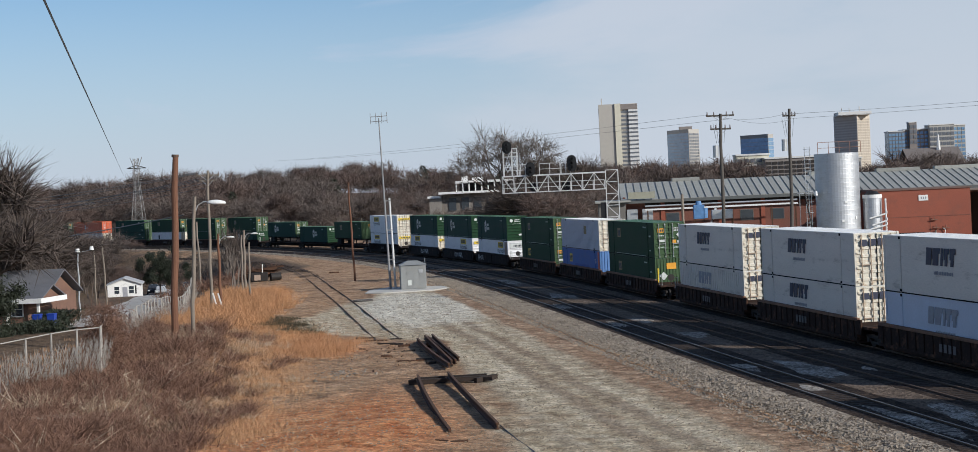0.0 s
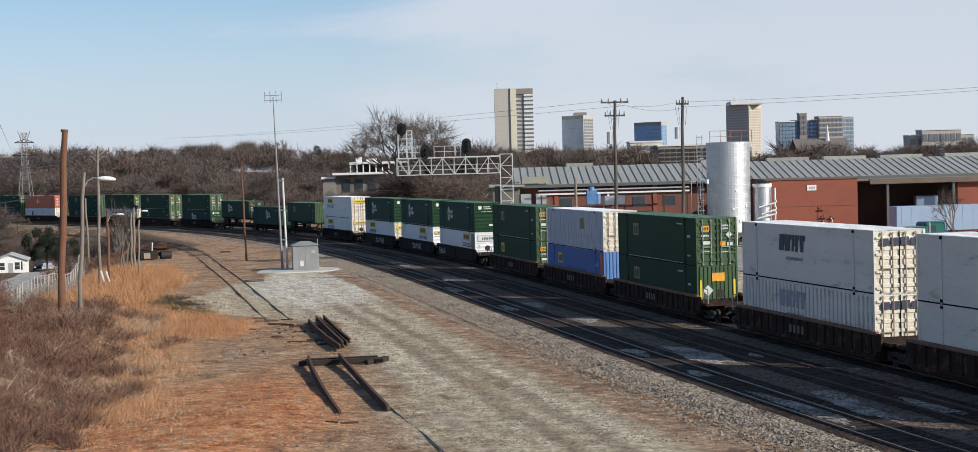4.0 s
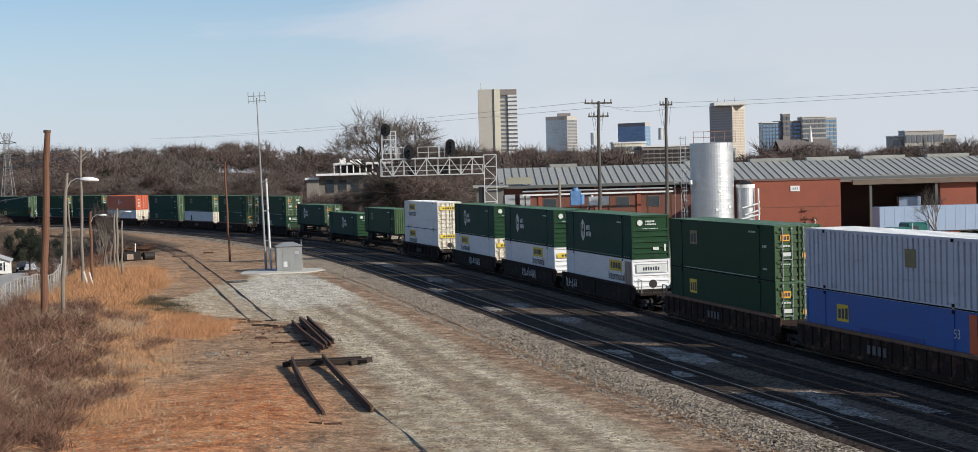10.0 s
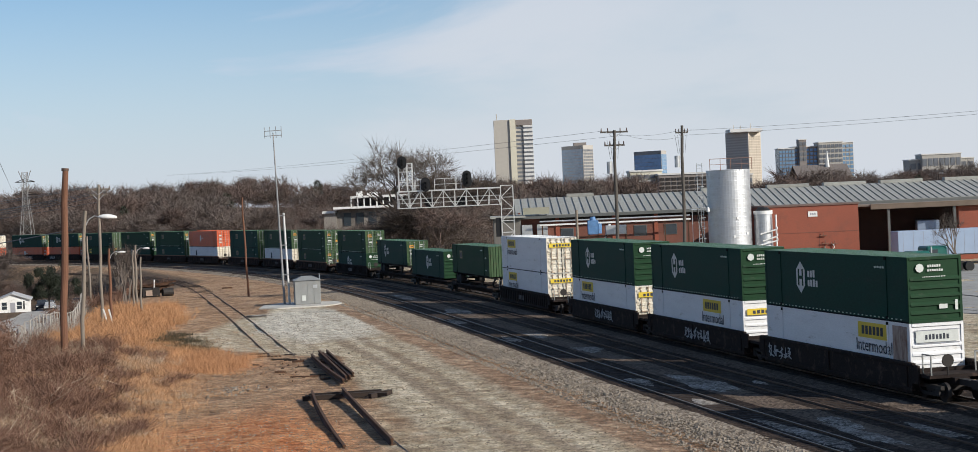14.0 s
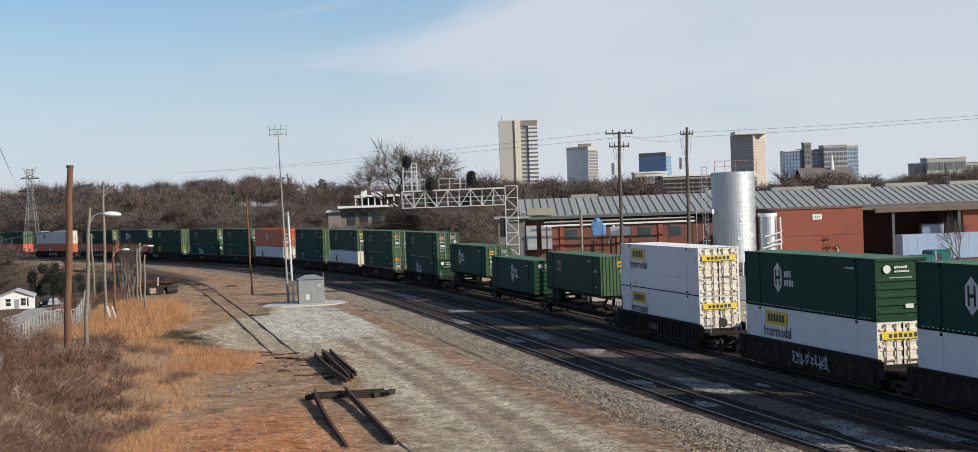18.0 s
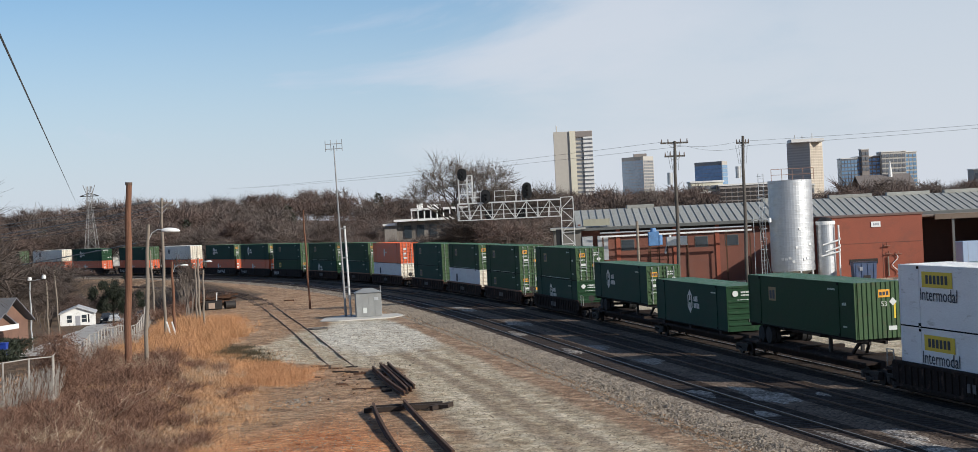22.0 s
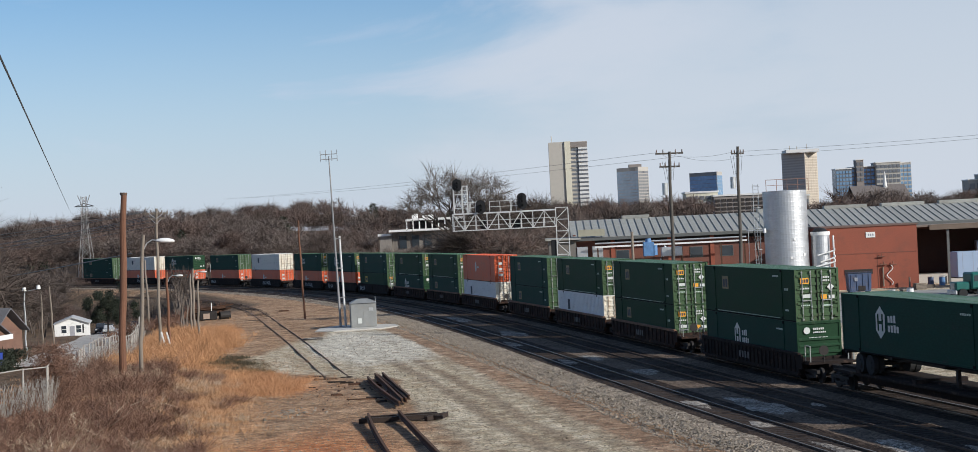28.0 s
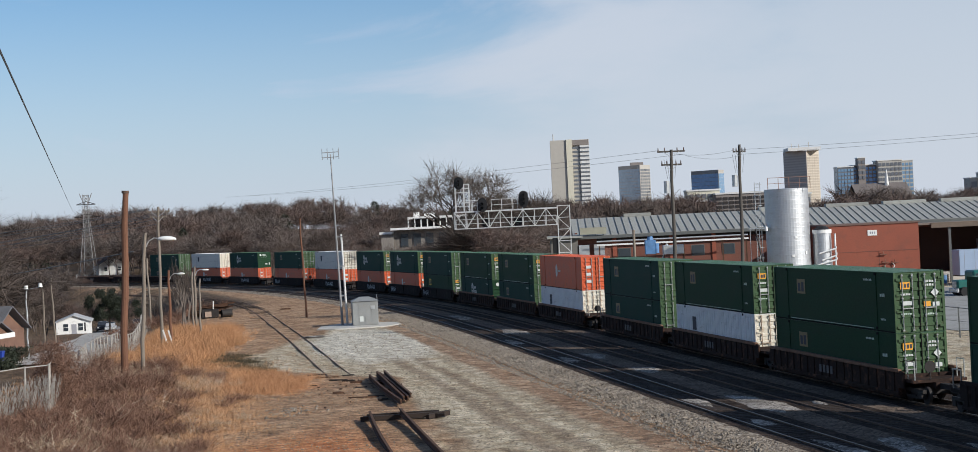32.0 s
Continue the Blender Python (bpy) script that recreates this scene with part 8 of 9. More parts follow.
def prisms(segs):
    """Three-sided tapering prisms for rows of start, end and two radii."""
    s = np.asarray(segs, float)
    p, q, r0, r1 = s[:, :3], s[:, 3:6], s[:, 6:7], s[:, 7:8]
    d = q - p
    d /= np.linalg.norm(d, axis=1, keepdims=True) + 1e-9
    ref = np.where(np.abs(d[:, 2:3]) > 0.9, [[1.0, 0, 0]], [[0, 0, 1.0]])
    a = np.cross(d, ref)
    a /= np.linalg.norm(a, axis=1, keepdims=True) + 1e-9
    b = np.cross(d, a)
    vs = []
    for c, r in ((p, r0), (q, r1)):
        for k in range(3):
            an = 2 * math.pi * k / 3
            vs.append(c + r * (math.cos(an) * a + math.sin(an) * b))
    V = np.stack(vs, 1).reshape(-1, 3)
    base = (np.arange(len(s)) * 6)[:, None, None]
    F = np.array([[0, 1, 4], [0, 4, 3], [1, 2, 5], [1, 5, 4], [2, 0, 3], [2, 3, 5]])[None] + base
    return V, F.reshape(-1, 3)


def slivers(p, d, w, gen):
    """Single tapering triangles from points p along d, w wide at the foot."""
    side = np.cross(d, gen.normal(size=d.shape))
    side /= np.linalg.norm(side, axis=1, keepdims=True) + 1e-9
    V = np.stack([p - side * w[:, None], p + side * w[:, None], p + d], 1).reshape(-1, 3)
    return V, np.arange(len(V)).reshape(-1, 3)


def bare_tree(seed, h, width, splits, twigs, r=0.02, twig_len=0.1, twig_w=0.0012, stem=0.24, wood_levels=3, wide=0.62):
    """Arrays of a leafless tree that forks again and again into a rounded crown: wood (prisms), then boughs and twigs (slivers)."""
    g = np.random.default_rng(seed)
    segs, tp, td, tw = [], [], [], []

    def grow(p, d, ln, r0, level):
        q = p
        for i in range(2):
            d = d + g.normal(size=3) * 0.11
            d = d / np.linalg.norm(d)
            e = q + d * ln / 2
            ra, rb = r0 * (1 - 0.2 * i), r0 * (0.8 - 0.2 * i)
            if level < wood_levels:
                segs.append((*q, *e, ra, rb))
            else:
                tp.append(q[None]), td.append((e - q)[None] * 1.25), tw.append(np.array([max(ra, twig_w)]))
            q = e
        if level == len(splits):
            at = p + (q - p) * g.uniform(0.1, 1.0, (twigs, 1))
            dd = g.normal(size=(twigs, 3)) * 0.75 + d * 0.75 + np.array([0, 0, 0.12])
            dd = dd / np.linalg.norm(dd, axis=1, keepdims=True) * (twig_len * g.uniform(0.45, 1.25, twigs))[:, None]
            tp.append(at), td.append(dd), tw.append(np.full(twigs, twig_w))
            return
        n, a0 = splits[level], g.random() * 6.28
        side = np.cross(d, [0.3, 0.9, 0.31])
        side /= np.linalg.norm(side)
        other = np.cross(d, side)
        for k in range(n):
            an = a0 + (k + g.uniform(-0.3, 0.3)) * 6.28 / n
            tilt = g.uniform(0.45, 1.1) * wide
            nd = d * math.cos(tilt) + (side * math.cos(an) + other * math.sin(an)) * math.sin(tilt) + np.array([0, 0, 0.14])
            nd /= np.linalg.norm(nd)
            b = p + (q - p) * (1.0 if level else g.uniform(0.6, 1.0))
            grow(b, nd, ln * g.uniform(0.62, 0.98) * (0.92 if level else 0.8), r0 * 0.6, level + 1)

    grow(np.zeros(3), np.array([0.04, 0.02, 1.0]), stem, r, 0)
    V1, F1 = prisms(segs)
    V2, F2 = slivers(np.concatenate(tp), np.concatenate(td), np.concatenate(tw), g)
    sz, sx = h / V2[:, 2].max(), width / (np.percentile(np.abs(V2[:, :2]), 98))
    k = np.array([sx, sx, sz])
    return V1 * k, F1, V2 * k, F2


def place_tree(name, label, x, y, arrays, m_wood, m_twig, scale=1.0, turn=0.0, group=""):
    V1, F1, V2, F2 = arrays
    t = thing(name, label, "tree", Matrix.Translation((x, y, ground_z(x, y) - 0.1)) @ Matrix.Rotation(turn, 4, "Z"), group=group)
    part("trunk", np_mesh("trunk", V1 * scale, F1, m_wood), None, t)
    part("crown", np_mesh("crown", V2 * scale, F2, m_twig), None, t, "leafless crown of fine twigs")
    return t


place_tree("bare_tree", "large leafless tree with a wide twiggy crown", -12.6, 262, bare_tree(34, 21.7, 9.0, (6, 3, 3, 3, 2), 16, 0.018, 0.085, 0.00095, 0.2, 4), TWIG, TWIGG)
place_tree("bare_tree", "leafless tree with dense fine twigs behind the tracks", -4.6, 272, bare_tree(41, 16.4, 7.6, (5, 4, 3, 3, 2), 14, 0.014, 0.08, 0.001, 0.14, 3), TWIG, TWIG)
place_tree("bare_tree", "low dark leafless tree with drooping twigs beside the gantry", -10.0, 255, bare_tree(9, 12.5, 7.8, (6, 4, 3, 3, 2), 14, 0.012, 0.085, 0.001, 0.08, 3, 0.8), TWIG, TWIG)
place_tree("bare_tree", "leafless grey tree overhanging the fence", -45.5, 115, bare_tree(7, 16.5, 6.6, (5, 4, 3, 3), 18, 0.02, 0.1, 0.0014, 0.16, 4), TWIG, TWIG)
place_tree("bare_tree", "leafless tree with crowded upright branches", -42.0, 108, bare_tree(15, 12, 5.2, (6, 4, 3, 3), 15, 0.018, 0.1, 0.0015, 0.12, 4, 0.6), TWIG, TWIG)
place_tree("bare_tree", "dark leafless tree beside the bungalow", -51.5, 140, bare_tree(17, 12, 6.0, (5, 4, 3, 3), 11, 0.02, 0.1, 0.0013, 0.14, 4), TWIG, TWIG)
place_tree("bare_tree", "thin leafless sapling by the factory yard", 49.5, 170.5, bare_tree(23, 7.5, 2.6, (5, 3, 3), 8, 0.014, 0.12, 0.0012, 0.2), TWIGG, TWIGG)
_bt = [bare_tree(30 + k, 9, 3.4, (5, 3, 3, 2), 9, 0.012, 0.11, 0.0016, 0.18) for k in range(4)]
_st_ = [bare_tree(40 + k, 7, 1.25, (4, 3, 3), 6, 0.03, 0.16, 0.003, 0.34, 3, 0.45) for k in range(3)]
r4 = random.Random(4)
for k, (x, y) in enumerate(((-77, 248), (-81, 256), (-64, 186), (-68, 198), (-61, 172), (-58, 158), (-72, 212), (-64, 266), (-86, 262), (-86, 240), (-75, 226), (-80, 236), (-63, 164), (-70, 190))):
    place_tree("bare_tree", "slender leafless tree on the valley slope", x, y, _bt[k % 4], TWIG, TWIGG if k % 3 else TWIG, r4.uniform(0.7, 1.1), r4.uniform(0, 6), "valley trees")
for k, (x, y) in enumerate(((-38.6, 172), (-39.6, 178), (-41.5, 186), (-43.5, 194), (-46, 206), (-50, 222), (-40.2, 182), (-53, 234))):
    place_tree("sapling", "thin bare sapling beside the railway bank", x, y, _st_[k % 3], TWIGG, TWIG, r4.uniform(0.8, 1.2), r4.uniform(0, 6), "saplings")
_dt = [bare_tree(50 + k, 12, 5.6, (5, 4, 3, 3), 15, 0.013, 0.09, 0.0013, 0.14, 3, 0.66) for k in range(3)]
for k, (x, y) in enumerate(((-66, 150), (-62, 168), (-71, 180), (-80, 192), (-63, 186), (-88, 210), (-56, 128), (-78, 222))):
    place_tree("bare_tree", "dense dark leafless tree behind the bungalow", x, y, _dt[k % 3], TWIG, TWIG, r4.uniform(0.85, 1.15), r4.uniform(0, 6), "dark valley trees")


def evergreen(name, label, x, y, h, w, seed, n=2600):
    g = np.random.default_rng(seed)
    t = thing(name, label, "shrub", Matrix.Translation((x, y, ground_z(x, y))))
    part("trunk", tb((0, 0, -0.2), (0, 0, h * 0.8), 0.16, 0.05, n=7), TWIG, t)
    c = g.normal(size=(26, 3)) * [w * 0.34, w * 0.34, h * 0.22] + [0, 0, h * 0.5]
    p = c[g.integers(0, 26, n)] + g.normal(size=(n, 3)) * 0.32
    p[:, 2] = np.clip(p[:, 2], 0.05, h)
    d = g.normal(size=(n, 3)) * 0.13
    V, F = slivers(p, d, np.full(n, 0.055), g)
    part("leaves", np_mesh("leaves", V, F, EVER), None, t, "dark evergreen leaves")


evergreen("evergreen_shrub", "dark ivy-clad evergreen beside parked cars", -68.6, 254, 8.8, 5.4, 61, 26000)
evergreen("evergreen_shrub", "dark evergreen bush beside the bungalow", -44.7, 118, 4.6, 3.3, 62, 16000)
evergreen("evergreen_shrub", "dark evergreen hedge in a front garden", -43.9, 129.0, 1.1, 2.2, 63, 6000)
evergreen("evergreen_shrub", "low dark hedge before blue bins", -41.9, 121.0, 0.75, 2.6, 65, 5000)
evergreen("evergreen_shrub", "dark evergreen shrub beneath bare trees", -56.5, 160, 2.4, 3.0, 64, 5000)

# far woods: leafless trees in their hundreds, past counting
FARW = [bare_tree(70 + k, 12, 4.9 + 0.4 * (k % 3), (5, 3, 3), 28, 0.0048, 0.085 + 0.01 * (k % 2), 0.0013, 0.15 + 0.03 * (k % 3), 2, 0.66 + 0.07 * (k % 4)) for k in range(9)]
FARH = [bare_tree(90 + k, 12, 5.2 + 0.4 * (k % 3), (5, 3, 3), 17, 0.0048, 0.10, 0.0021, 0.15 + 0.03 * (k % 3), 2, 0.66 + 0.07 * (k % 4)) for k in range(7)]


def woods(name, label, spots, seed, hmin, hmax, kinds=FARW):
    """Many leafless trees of three tints, each tint one mesh."""
    g = np.random.default_rng(seed)
    V, F, n = ([], [], []), ([], [], []), [0, 0, 0]
    zz = height(spots[:, 0], spots[:, 1])
    for (x, y), z in zip(spots, zz):
        V1, F1, V2, F2 = kinds[g.integers(0, len(kinds))]
        bear = x / y
        s = (hmin + (hmax - hmin) * g.random() ** 0.8) / 12 * (1 - 0.12 * float(smooth(-0.16, -0.06, bear)) * (bear < 0.03) + 0.18 * float(smooth(-0.2, -0.27, bear)) + 1.6 * float(smooth(0.11, 0.19, bear)) * (hmax < 7))
        a, wd = g.random() * 6.28, g.uniform(0.85, 1.35)
        c, sn = math.cos(a) * s * wd, math.sin(a) * s * wd
        q = int(g.choice(3, p=(0.42, 0.36, 0.22)))
        for v, f in ((V1, F1), (V2, F2)):
            V[q].append(np.stack([x + v[:, 0] * c - v[:, 1] * sn, y + v[:, 0] * sn + v[:, 1] * c, z - 0.2 + v[:, 2] * s], -1))
            F[q].append(f + n[q])
            n[q] += len(v)
    for q, (tint, m_) in enumerate((("brown", WOODS), ("grey", WOODSG), ("dark", WOODSD))):
        if V[q]:
            tagged(new(name, np_mesh(name, np.concatenate(V[q]), np.concatenate(F[q]), m_)), label.replace("leafless", "leafless " + tint, 1), "woods", kind="stuff")


def spots(seed, n, ok, y0, y1, a0, a1):
    """Random places between two depths and two bearings that pass a test."""
    g = np.random.default_rng(seed)
    y = np.sqrt(g.random(n * 6) * (y1**2 - y0**2) + y0**2)
    x = np.tan(g.uniform(a0, a1, n * 6)) * y
    off, s = to_line(x, y)
    keep = ok(x, y, off, s)
    return np.stack([x[keep], y[keep]], -1)[:n]


woods("woods_behind_track", "leafless woods on the slope behind the railway", spots(1, 340, lambda x, y, o, s: (o > 16) & (x < 6 + 0.02 * y) & ~((x / y > -0.135) & (x / y < -0.035) & (y < 350)), 230, 520, -0.42, 0.04), 2, 8.0, 13.5)
woods("woods_on_hill", "leafless woods on the distant hill", spots(2, 430, lambda x, y, o, s: (o > 40) & (x < 0.1 * y), 480, 800, -0.44, 0.12), 3, 11.5, 19.0, FARH)
woods("woods_in_valley", "leafless scrub woods in the valley below the line", spots(3, 110, lambda x, y, o, s: (o < -22) & (x < np.interp(y, LANE_Y, LANE_X) - 12), 190, 420, -0.46, -0.2), 4, 7.5, 11.5)
woods("woods_by_lane", "leafless thicket between the lane and the railway bank", spots(5, 55, lambda x, y, o, s: (o < -20) & (np.abs(x - np.interp(y, LANE_Y, LANE_X)) < 22) & (y > 282), 262, 360, -0.4, -0.2), 8, 2.5, 4.5)
woods("woods_below_white_building", "leafless trees on the slope below a white building", spots(9, 46, lambda x, y, o, s: (o > 12), 278, 326, -0.125, -0.02), 9, 5.5, 8.6)
woods("woods_in_town", "leafless trees between the factory and the town", spots(4, 260, lambda x, y, o, s: (o > 30), 300, 900, 0.02, 0.36), 5, 3.2, 6.4, FARH)
woods("woods_by_factory", "leafless tall trees beyond the factory's end", spots(6, 50, lambda x, y, o, s: (x > 72), 270, 380, 0.25, 0.36), 7, 8, 12)


def pines(name, label, places, seed):
    """Far dark evergreens: ragged cones of needles round a stem."""
    g = np.random.default_rng(seed)
    P, D, W = [], [], []
    for x, y, h, w in places:
        z, n = ground_z(x, y), 420
        f = g.random(n) ** 0.8
        rad = w * (1 - f) ** 0.7 * np.sqrt(g.random(n)) * (0.75 + 0.4 * g.random())
        a = g.random(n) * 6.28
        P.append(np.stack([x + rad * np.cos(a), y + rad * np.sin(a), z + h * (0.18 + 0.8 * f)], -1))
        D.append(np.stack([np.cos(a), np.sin(a), g.normal(size=n) * 0.5], -1) * (0.16 * w + 0.4))
        W.append(np.full(n, 0.16))
    V, F = slivers(np.concatenate(P), np.concatenate(D), np.concatenate(W), g)
    tagged(new(name, np_mesh(name, V, F, EVER)), label, "woods", kind="stuff")


pines("far_evergreens", "dark evergreen trees scattered in the leafless woods", [(-104, 470, 13, 4), (-82, 520, 15, 4.5), (-36, 500, 12, 4), (-28, 520, 14, 5), (-62, 610, 16, 5), (-140, 560, 15, 5), (-22, 440, 11, 4), (-150, 480, 12, 4), (40, 560, 8, 4), (150, 640, 10, 4), (172, 640, 11, 5), (190, 700, 11, 5), (96, 560, 7, 4)], 77)


def in_poly(x, y, poly):
    inside = np.zeros(x.shape, bool)
    n = len(poly)
    for i in range(n):
        x0, y0 = poly[i]
        x1, y1 = poly[(i + 1) % n]
        c = ((y0 > y) != (y1 > y)) & (x < (x1 - x0) * (y - y0) / (y1 - y0 + 1e-9) + x0)
        inside ^= c
    return inside


def tufts(name, label, poly, n, blades, h, w, spread, material, seed, patch=0.0, lean=0.4):
    """Tufts of narrow blades, thicker in patches, inside an outline on the ground."""
    g = np.random.default_rng(seed)
    P = np.array(poly)
    x = g.uniform(P[:, 0].min(), P[:, 0].max(), n * 5)
    y = g.uniform(P[:, 1].min(), P[:, 1].max(), n * 5)
    k = in_poly(x + 1.2 * wob(x, y, 0.5, seed) + 0.7 * g.normal(size=x.shape), y + 1.5 * wob(x, y, 0.4, seed + 1) + g.normal(size=x.shape), poly) & (0.6 * wob(x, y, 0.28, seed) + 0.5 * wob(x, y, 0.9, seed + 3) + 0.45 * g.normal(size=x.shape) > patch)
    x, y = x[k][:n], y[k][:n]
    z = height(x, y)
    m = len(x)
    hh = h * g.uniform(0.45, 1.2, m)
    X = np.repeat(np.stack([x, y, z], -1), blades, 0) + np.c_[g.normal(size=(m * blades, 2)) * spread, np.full(m * blades, -0.03)]
    d = g.normal(size=(m * blades, 3)) * lean
    d[:, 2] = 1.0
    d = d / np.linalg.norm(d, axis=1, keepdims=True) * (np.repeat(hh, blades) * g.uniform(0.5, 1.1, m * blades))[:, None]
    V, F = slivers(X, d, np.full(len(X), w), g)
    tagged(new(name, np_mesh(name, V, F, material)), label, "grass", kind="stuff")


DARKW = mat("dark_tuft_brown", (0.06, 0.048, 0.026), 0.9, var=0.35, scale=0.6, fine=7, bump=0.0)
GRASS1 = [(-29.5, 108), (-26.0, 122), (-29.0, 150), (-33.5, 172), (-40.0, 172), (-36.5, 145), (-32.5, 122)]
tufts("tall_dry_grass", "tall orange-tan dry grass along the embankment", GRASS1, 1900, 16, 1.15, 0.016, 0.3, STRAW, 3, 0.12, 0.7)
tufts("tall_grass_plumes", "feathery paler plumes of dry grass", GRASS1, 700, 12, 1.3, 0.015, 0.28, STRAWO, 31, 0.1, 0.65)
tufts("dry_grass_edge", "orange dry grass at the edge of the dirt", [(-30, 100), (-17, 96), (-20, 112), (-27, 126), (-33, 126)], 3000, 9, 0.5, 0.015, 0.28, STRAW, 5, 0.1, 0.7)
tufts("dry_grass_front", "short dry grass on red clay", [(-20, 57), (-9, 57), (-12, 74), (-17, 96), (-24, 96), (-22, 70)], 4600, 8, 0.17, 0.012, 0.4, STRAWP, 7, 0.1, 1.3)
tufts("dry_grass_bank", "pale matted dry grass among brush", [(-21, 66), (-14, 60), (-17, 75), (-21, 108), (-31, 118), (-26, 95)], 3600, 8, 0.55, 0.014, 0.3, STRAWP, 9, -0.1, 0.8)
tufts("orange_grass_patch", "low rust-orange dry grass on the clay", [(-20.5, 101), (-17.5, 95.4), (-15.0, 96.5), (-16.3, 105), (-18.8, 113), (-20, 107)], 1300, 10, 0.6, 0.014, 0.3, STRAWO, 21, -0.2, 0.7)
tufts("dark_weeds", "strip of low dark tufts along the dirt's edge", [(-27.8, 133.5), (-24.6, 128.5), (-19.2, 112.2), (-19.7, 110.2), (-25.0, 123.5)], 1500, 10, 0.32, 0.016, 0.2, DARKW, 23, -0.7, 0.9)
tufts("yard_weeds", "sparse dry weeds in the yard dirt", [(-36, 200), (-12, 100), (-6, 84), (-14, 84), (-27, 120), (-40, 195)], 1500, 6, 0.25, 0.014, 0.16, STRAWP, 11, 0.25)
tufts("strip_weeds", "sparse dry weeds beside the ballast", [(4.5, 70), (8, 62), (4, 92), (-5, 130), (-14, 165), (-16, 163), (-7, 128), (2, 92)], 700, 5, 0.22, 0.013, 0.15, STRAWP, 13, 0.3)
tufts("valley_grass", "dull dry grass on the slope to the lane", [(-40, 60), (-27, 60), (-31, 105), (-33, 120), (-36, 140), (-37, 140), (-35, 118), (-36, 90)], 1000, 8, 0.35, 0.02, 0.3, STRAWP, 15, 0.0)


def bushes(name, label, poly, n, h, seed, material, twigs=46, w=0.009, patch=-0.2):
    """Low thickets of dead, branching stems."""
    g = np.random.default_rng(seed)
    P = np.array(poly)
    x = g.uniform(P[:, 0].min(), P[:, 0].max(), n * 6)
    y = g.uniform(P[:, 1].min(), P[:, 1].max(), n * 6)
    k = in_poly(x + 1.6 * wob(x, y, 0.4, seed) + 1.7 * g.normal(size=x.shape), y + 2.0 * wob(x, y, 0.3, seed + 1) + 1.5 * g.normal(size=x.shape), poly) & (wob(x, y, 0.22, seed) + 0.5 * wob(x, y, 0.9, seed + 2) > patch)
    x, y = x[k][:n], y[k][:n]
    z = height(x, y)
    m = len(x)
    base = np.repeat(np.stack([x, y, z], -1), twigs, 0)
    hh = np.repeat(h * g.uniform(0.5, 1.25, m), twigs)
    d = g.normal(size=(m * twigs, 3)) * [0.6, 0.6, 0.3]
    d[:, 2] = np.abs(d[:, 2]) + 0.45
    d = d * hh[:, None]
    V1, F1 = slivers(base + np.c_[g.normal(size=(m * twigs, 2)) * 0.22, np.zeros(m * twigs)], d, np.full(m * twigs, w * 1.5), g)
    mid = base + d * g.uniform(0.3, 0.9, (m * twigs, 1))
    d2 = g.normal(size=(m * twigs, 3)) * 0.3 * hh[:, None] + d * 0.15
    V2, F2 = slivers(mid, d2, np.full(m * twigs, w), g)
    mid3 = base + d * g.uniform(0.2, 0.8, (m * twigs, 1))
    d3 = g.normal(size=(m * twigs, 3)) * 0.26 * hh[:, None]
    V3, F3 = slivers(mid3, d3, np.full(m * twigs, w), g)
    tagged(new(name, np_mesh(name, np.concatenate([V1, V2, V3]), np.concatenate([F1, F2 + len(V1), F3 + len(V1) + len(V2)]), material)), label, "brush", kind="stuff")


MATGR = mat("dead_stems_grey", (0.36, 0.27, 0.185), 0.9, var=0.4, scale=0.6, fine=7, bump=0.0)
STEMS = mat("dead_stems_pale", (0.46, 0.37, 0.28), 0.9, var=0.3, scale=0.6, fine=7, bump=0.0)
BR1 = [(-33, 52), (-15.5, 52), (-16.5, 66), (-20, 82), (-22.0, 103), (-30, 112), (-34, 112), (-27, 92), (-26, 80), (-33, 72)]
bushes("dead_brush", "tangled brown dead brush on the embankment", BR1, 620, 0.82, 3, BRUSH, 60, 0.012, -0.35)
bushes("dead_brush_pale", "pale dead stems on the embankment", BR1, 280, 0.8, 4, MATGR, 30, 0.010)
bushes("stray_brush", "scattered clumps of dead brush among dry grass", [(-25, 62), (-15, 60), (-18, 84), (-20, 104), (-28, 116)], 60, 0.45, 14, MATGR, 40, 0.011, 0.0)
bushes("near_brush", "dark tangled brush at the foot of the embankment", [(-27, 55), (-14.5, 55), (-16.5, 70), (-19, 80), (-27, 74)], 260, 0.8, 17, BRUSH, 60, 0.012, -0.6)
bushes("brush_tops", "tall dark tangles of dead brush", BR1, 70, 1.35, 12, BRUSH, 120, 0.013, 0.1)
bushes("brush_stems", "long pale dead stems standing in the brush", BR1, 50, 1.3, 13, STEMS, 4, 0.017, -0.3)
bushes("bank_brush", "bare brush on the railway bank", [(-40, 172), (-46, 180), (-55, 215), (-60, 240), (-66, 262), (-58, 262), (-50, 235), (-42, 200)], 240, 1.5, 8, BRUSH, 40, 0.02)
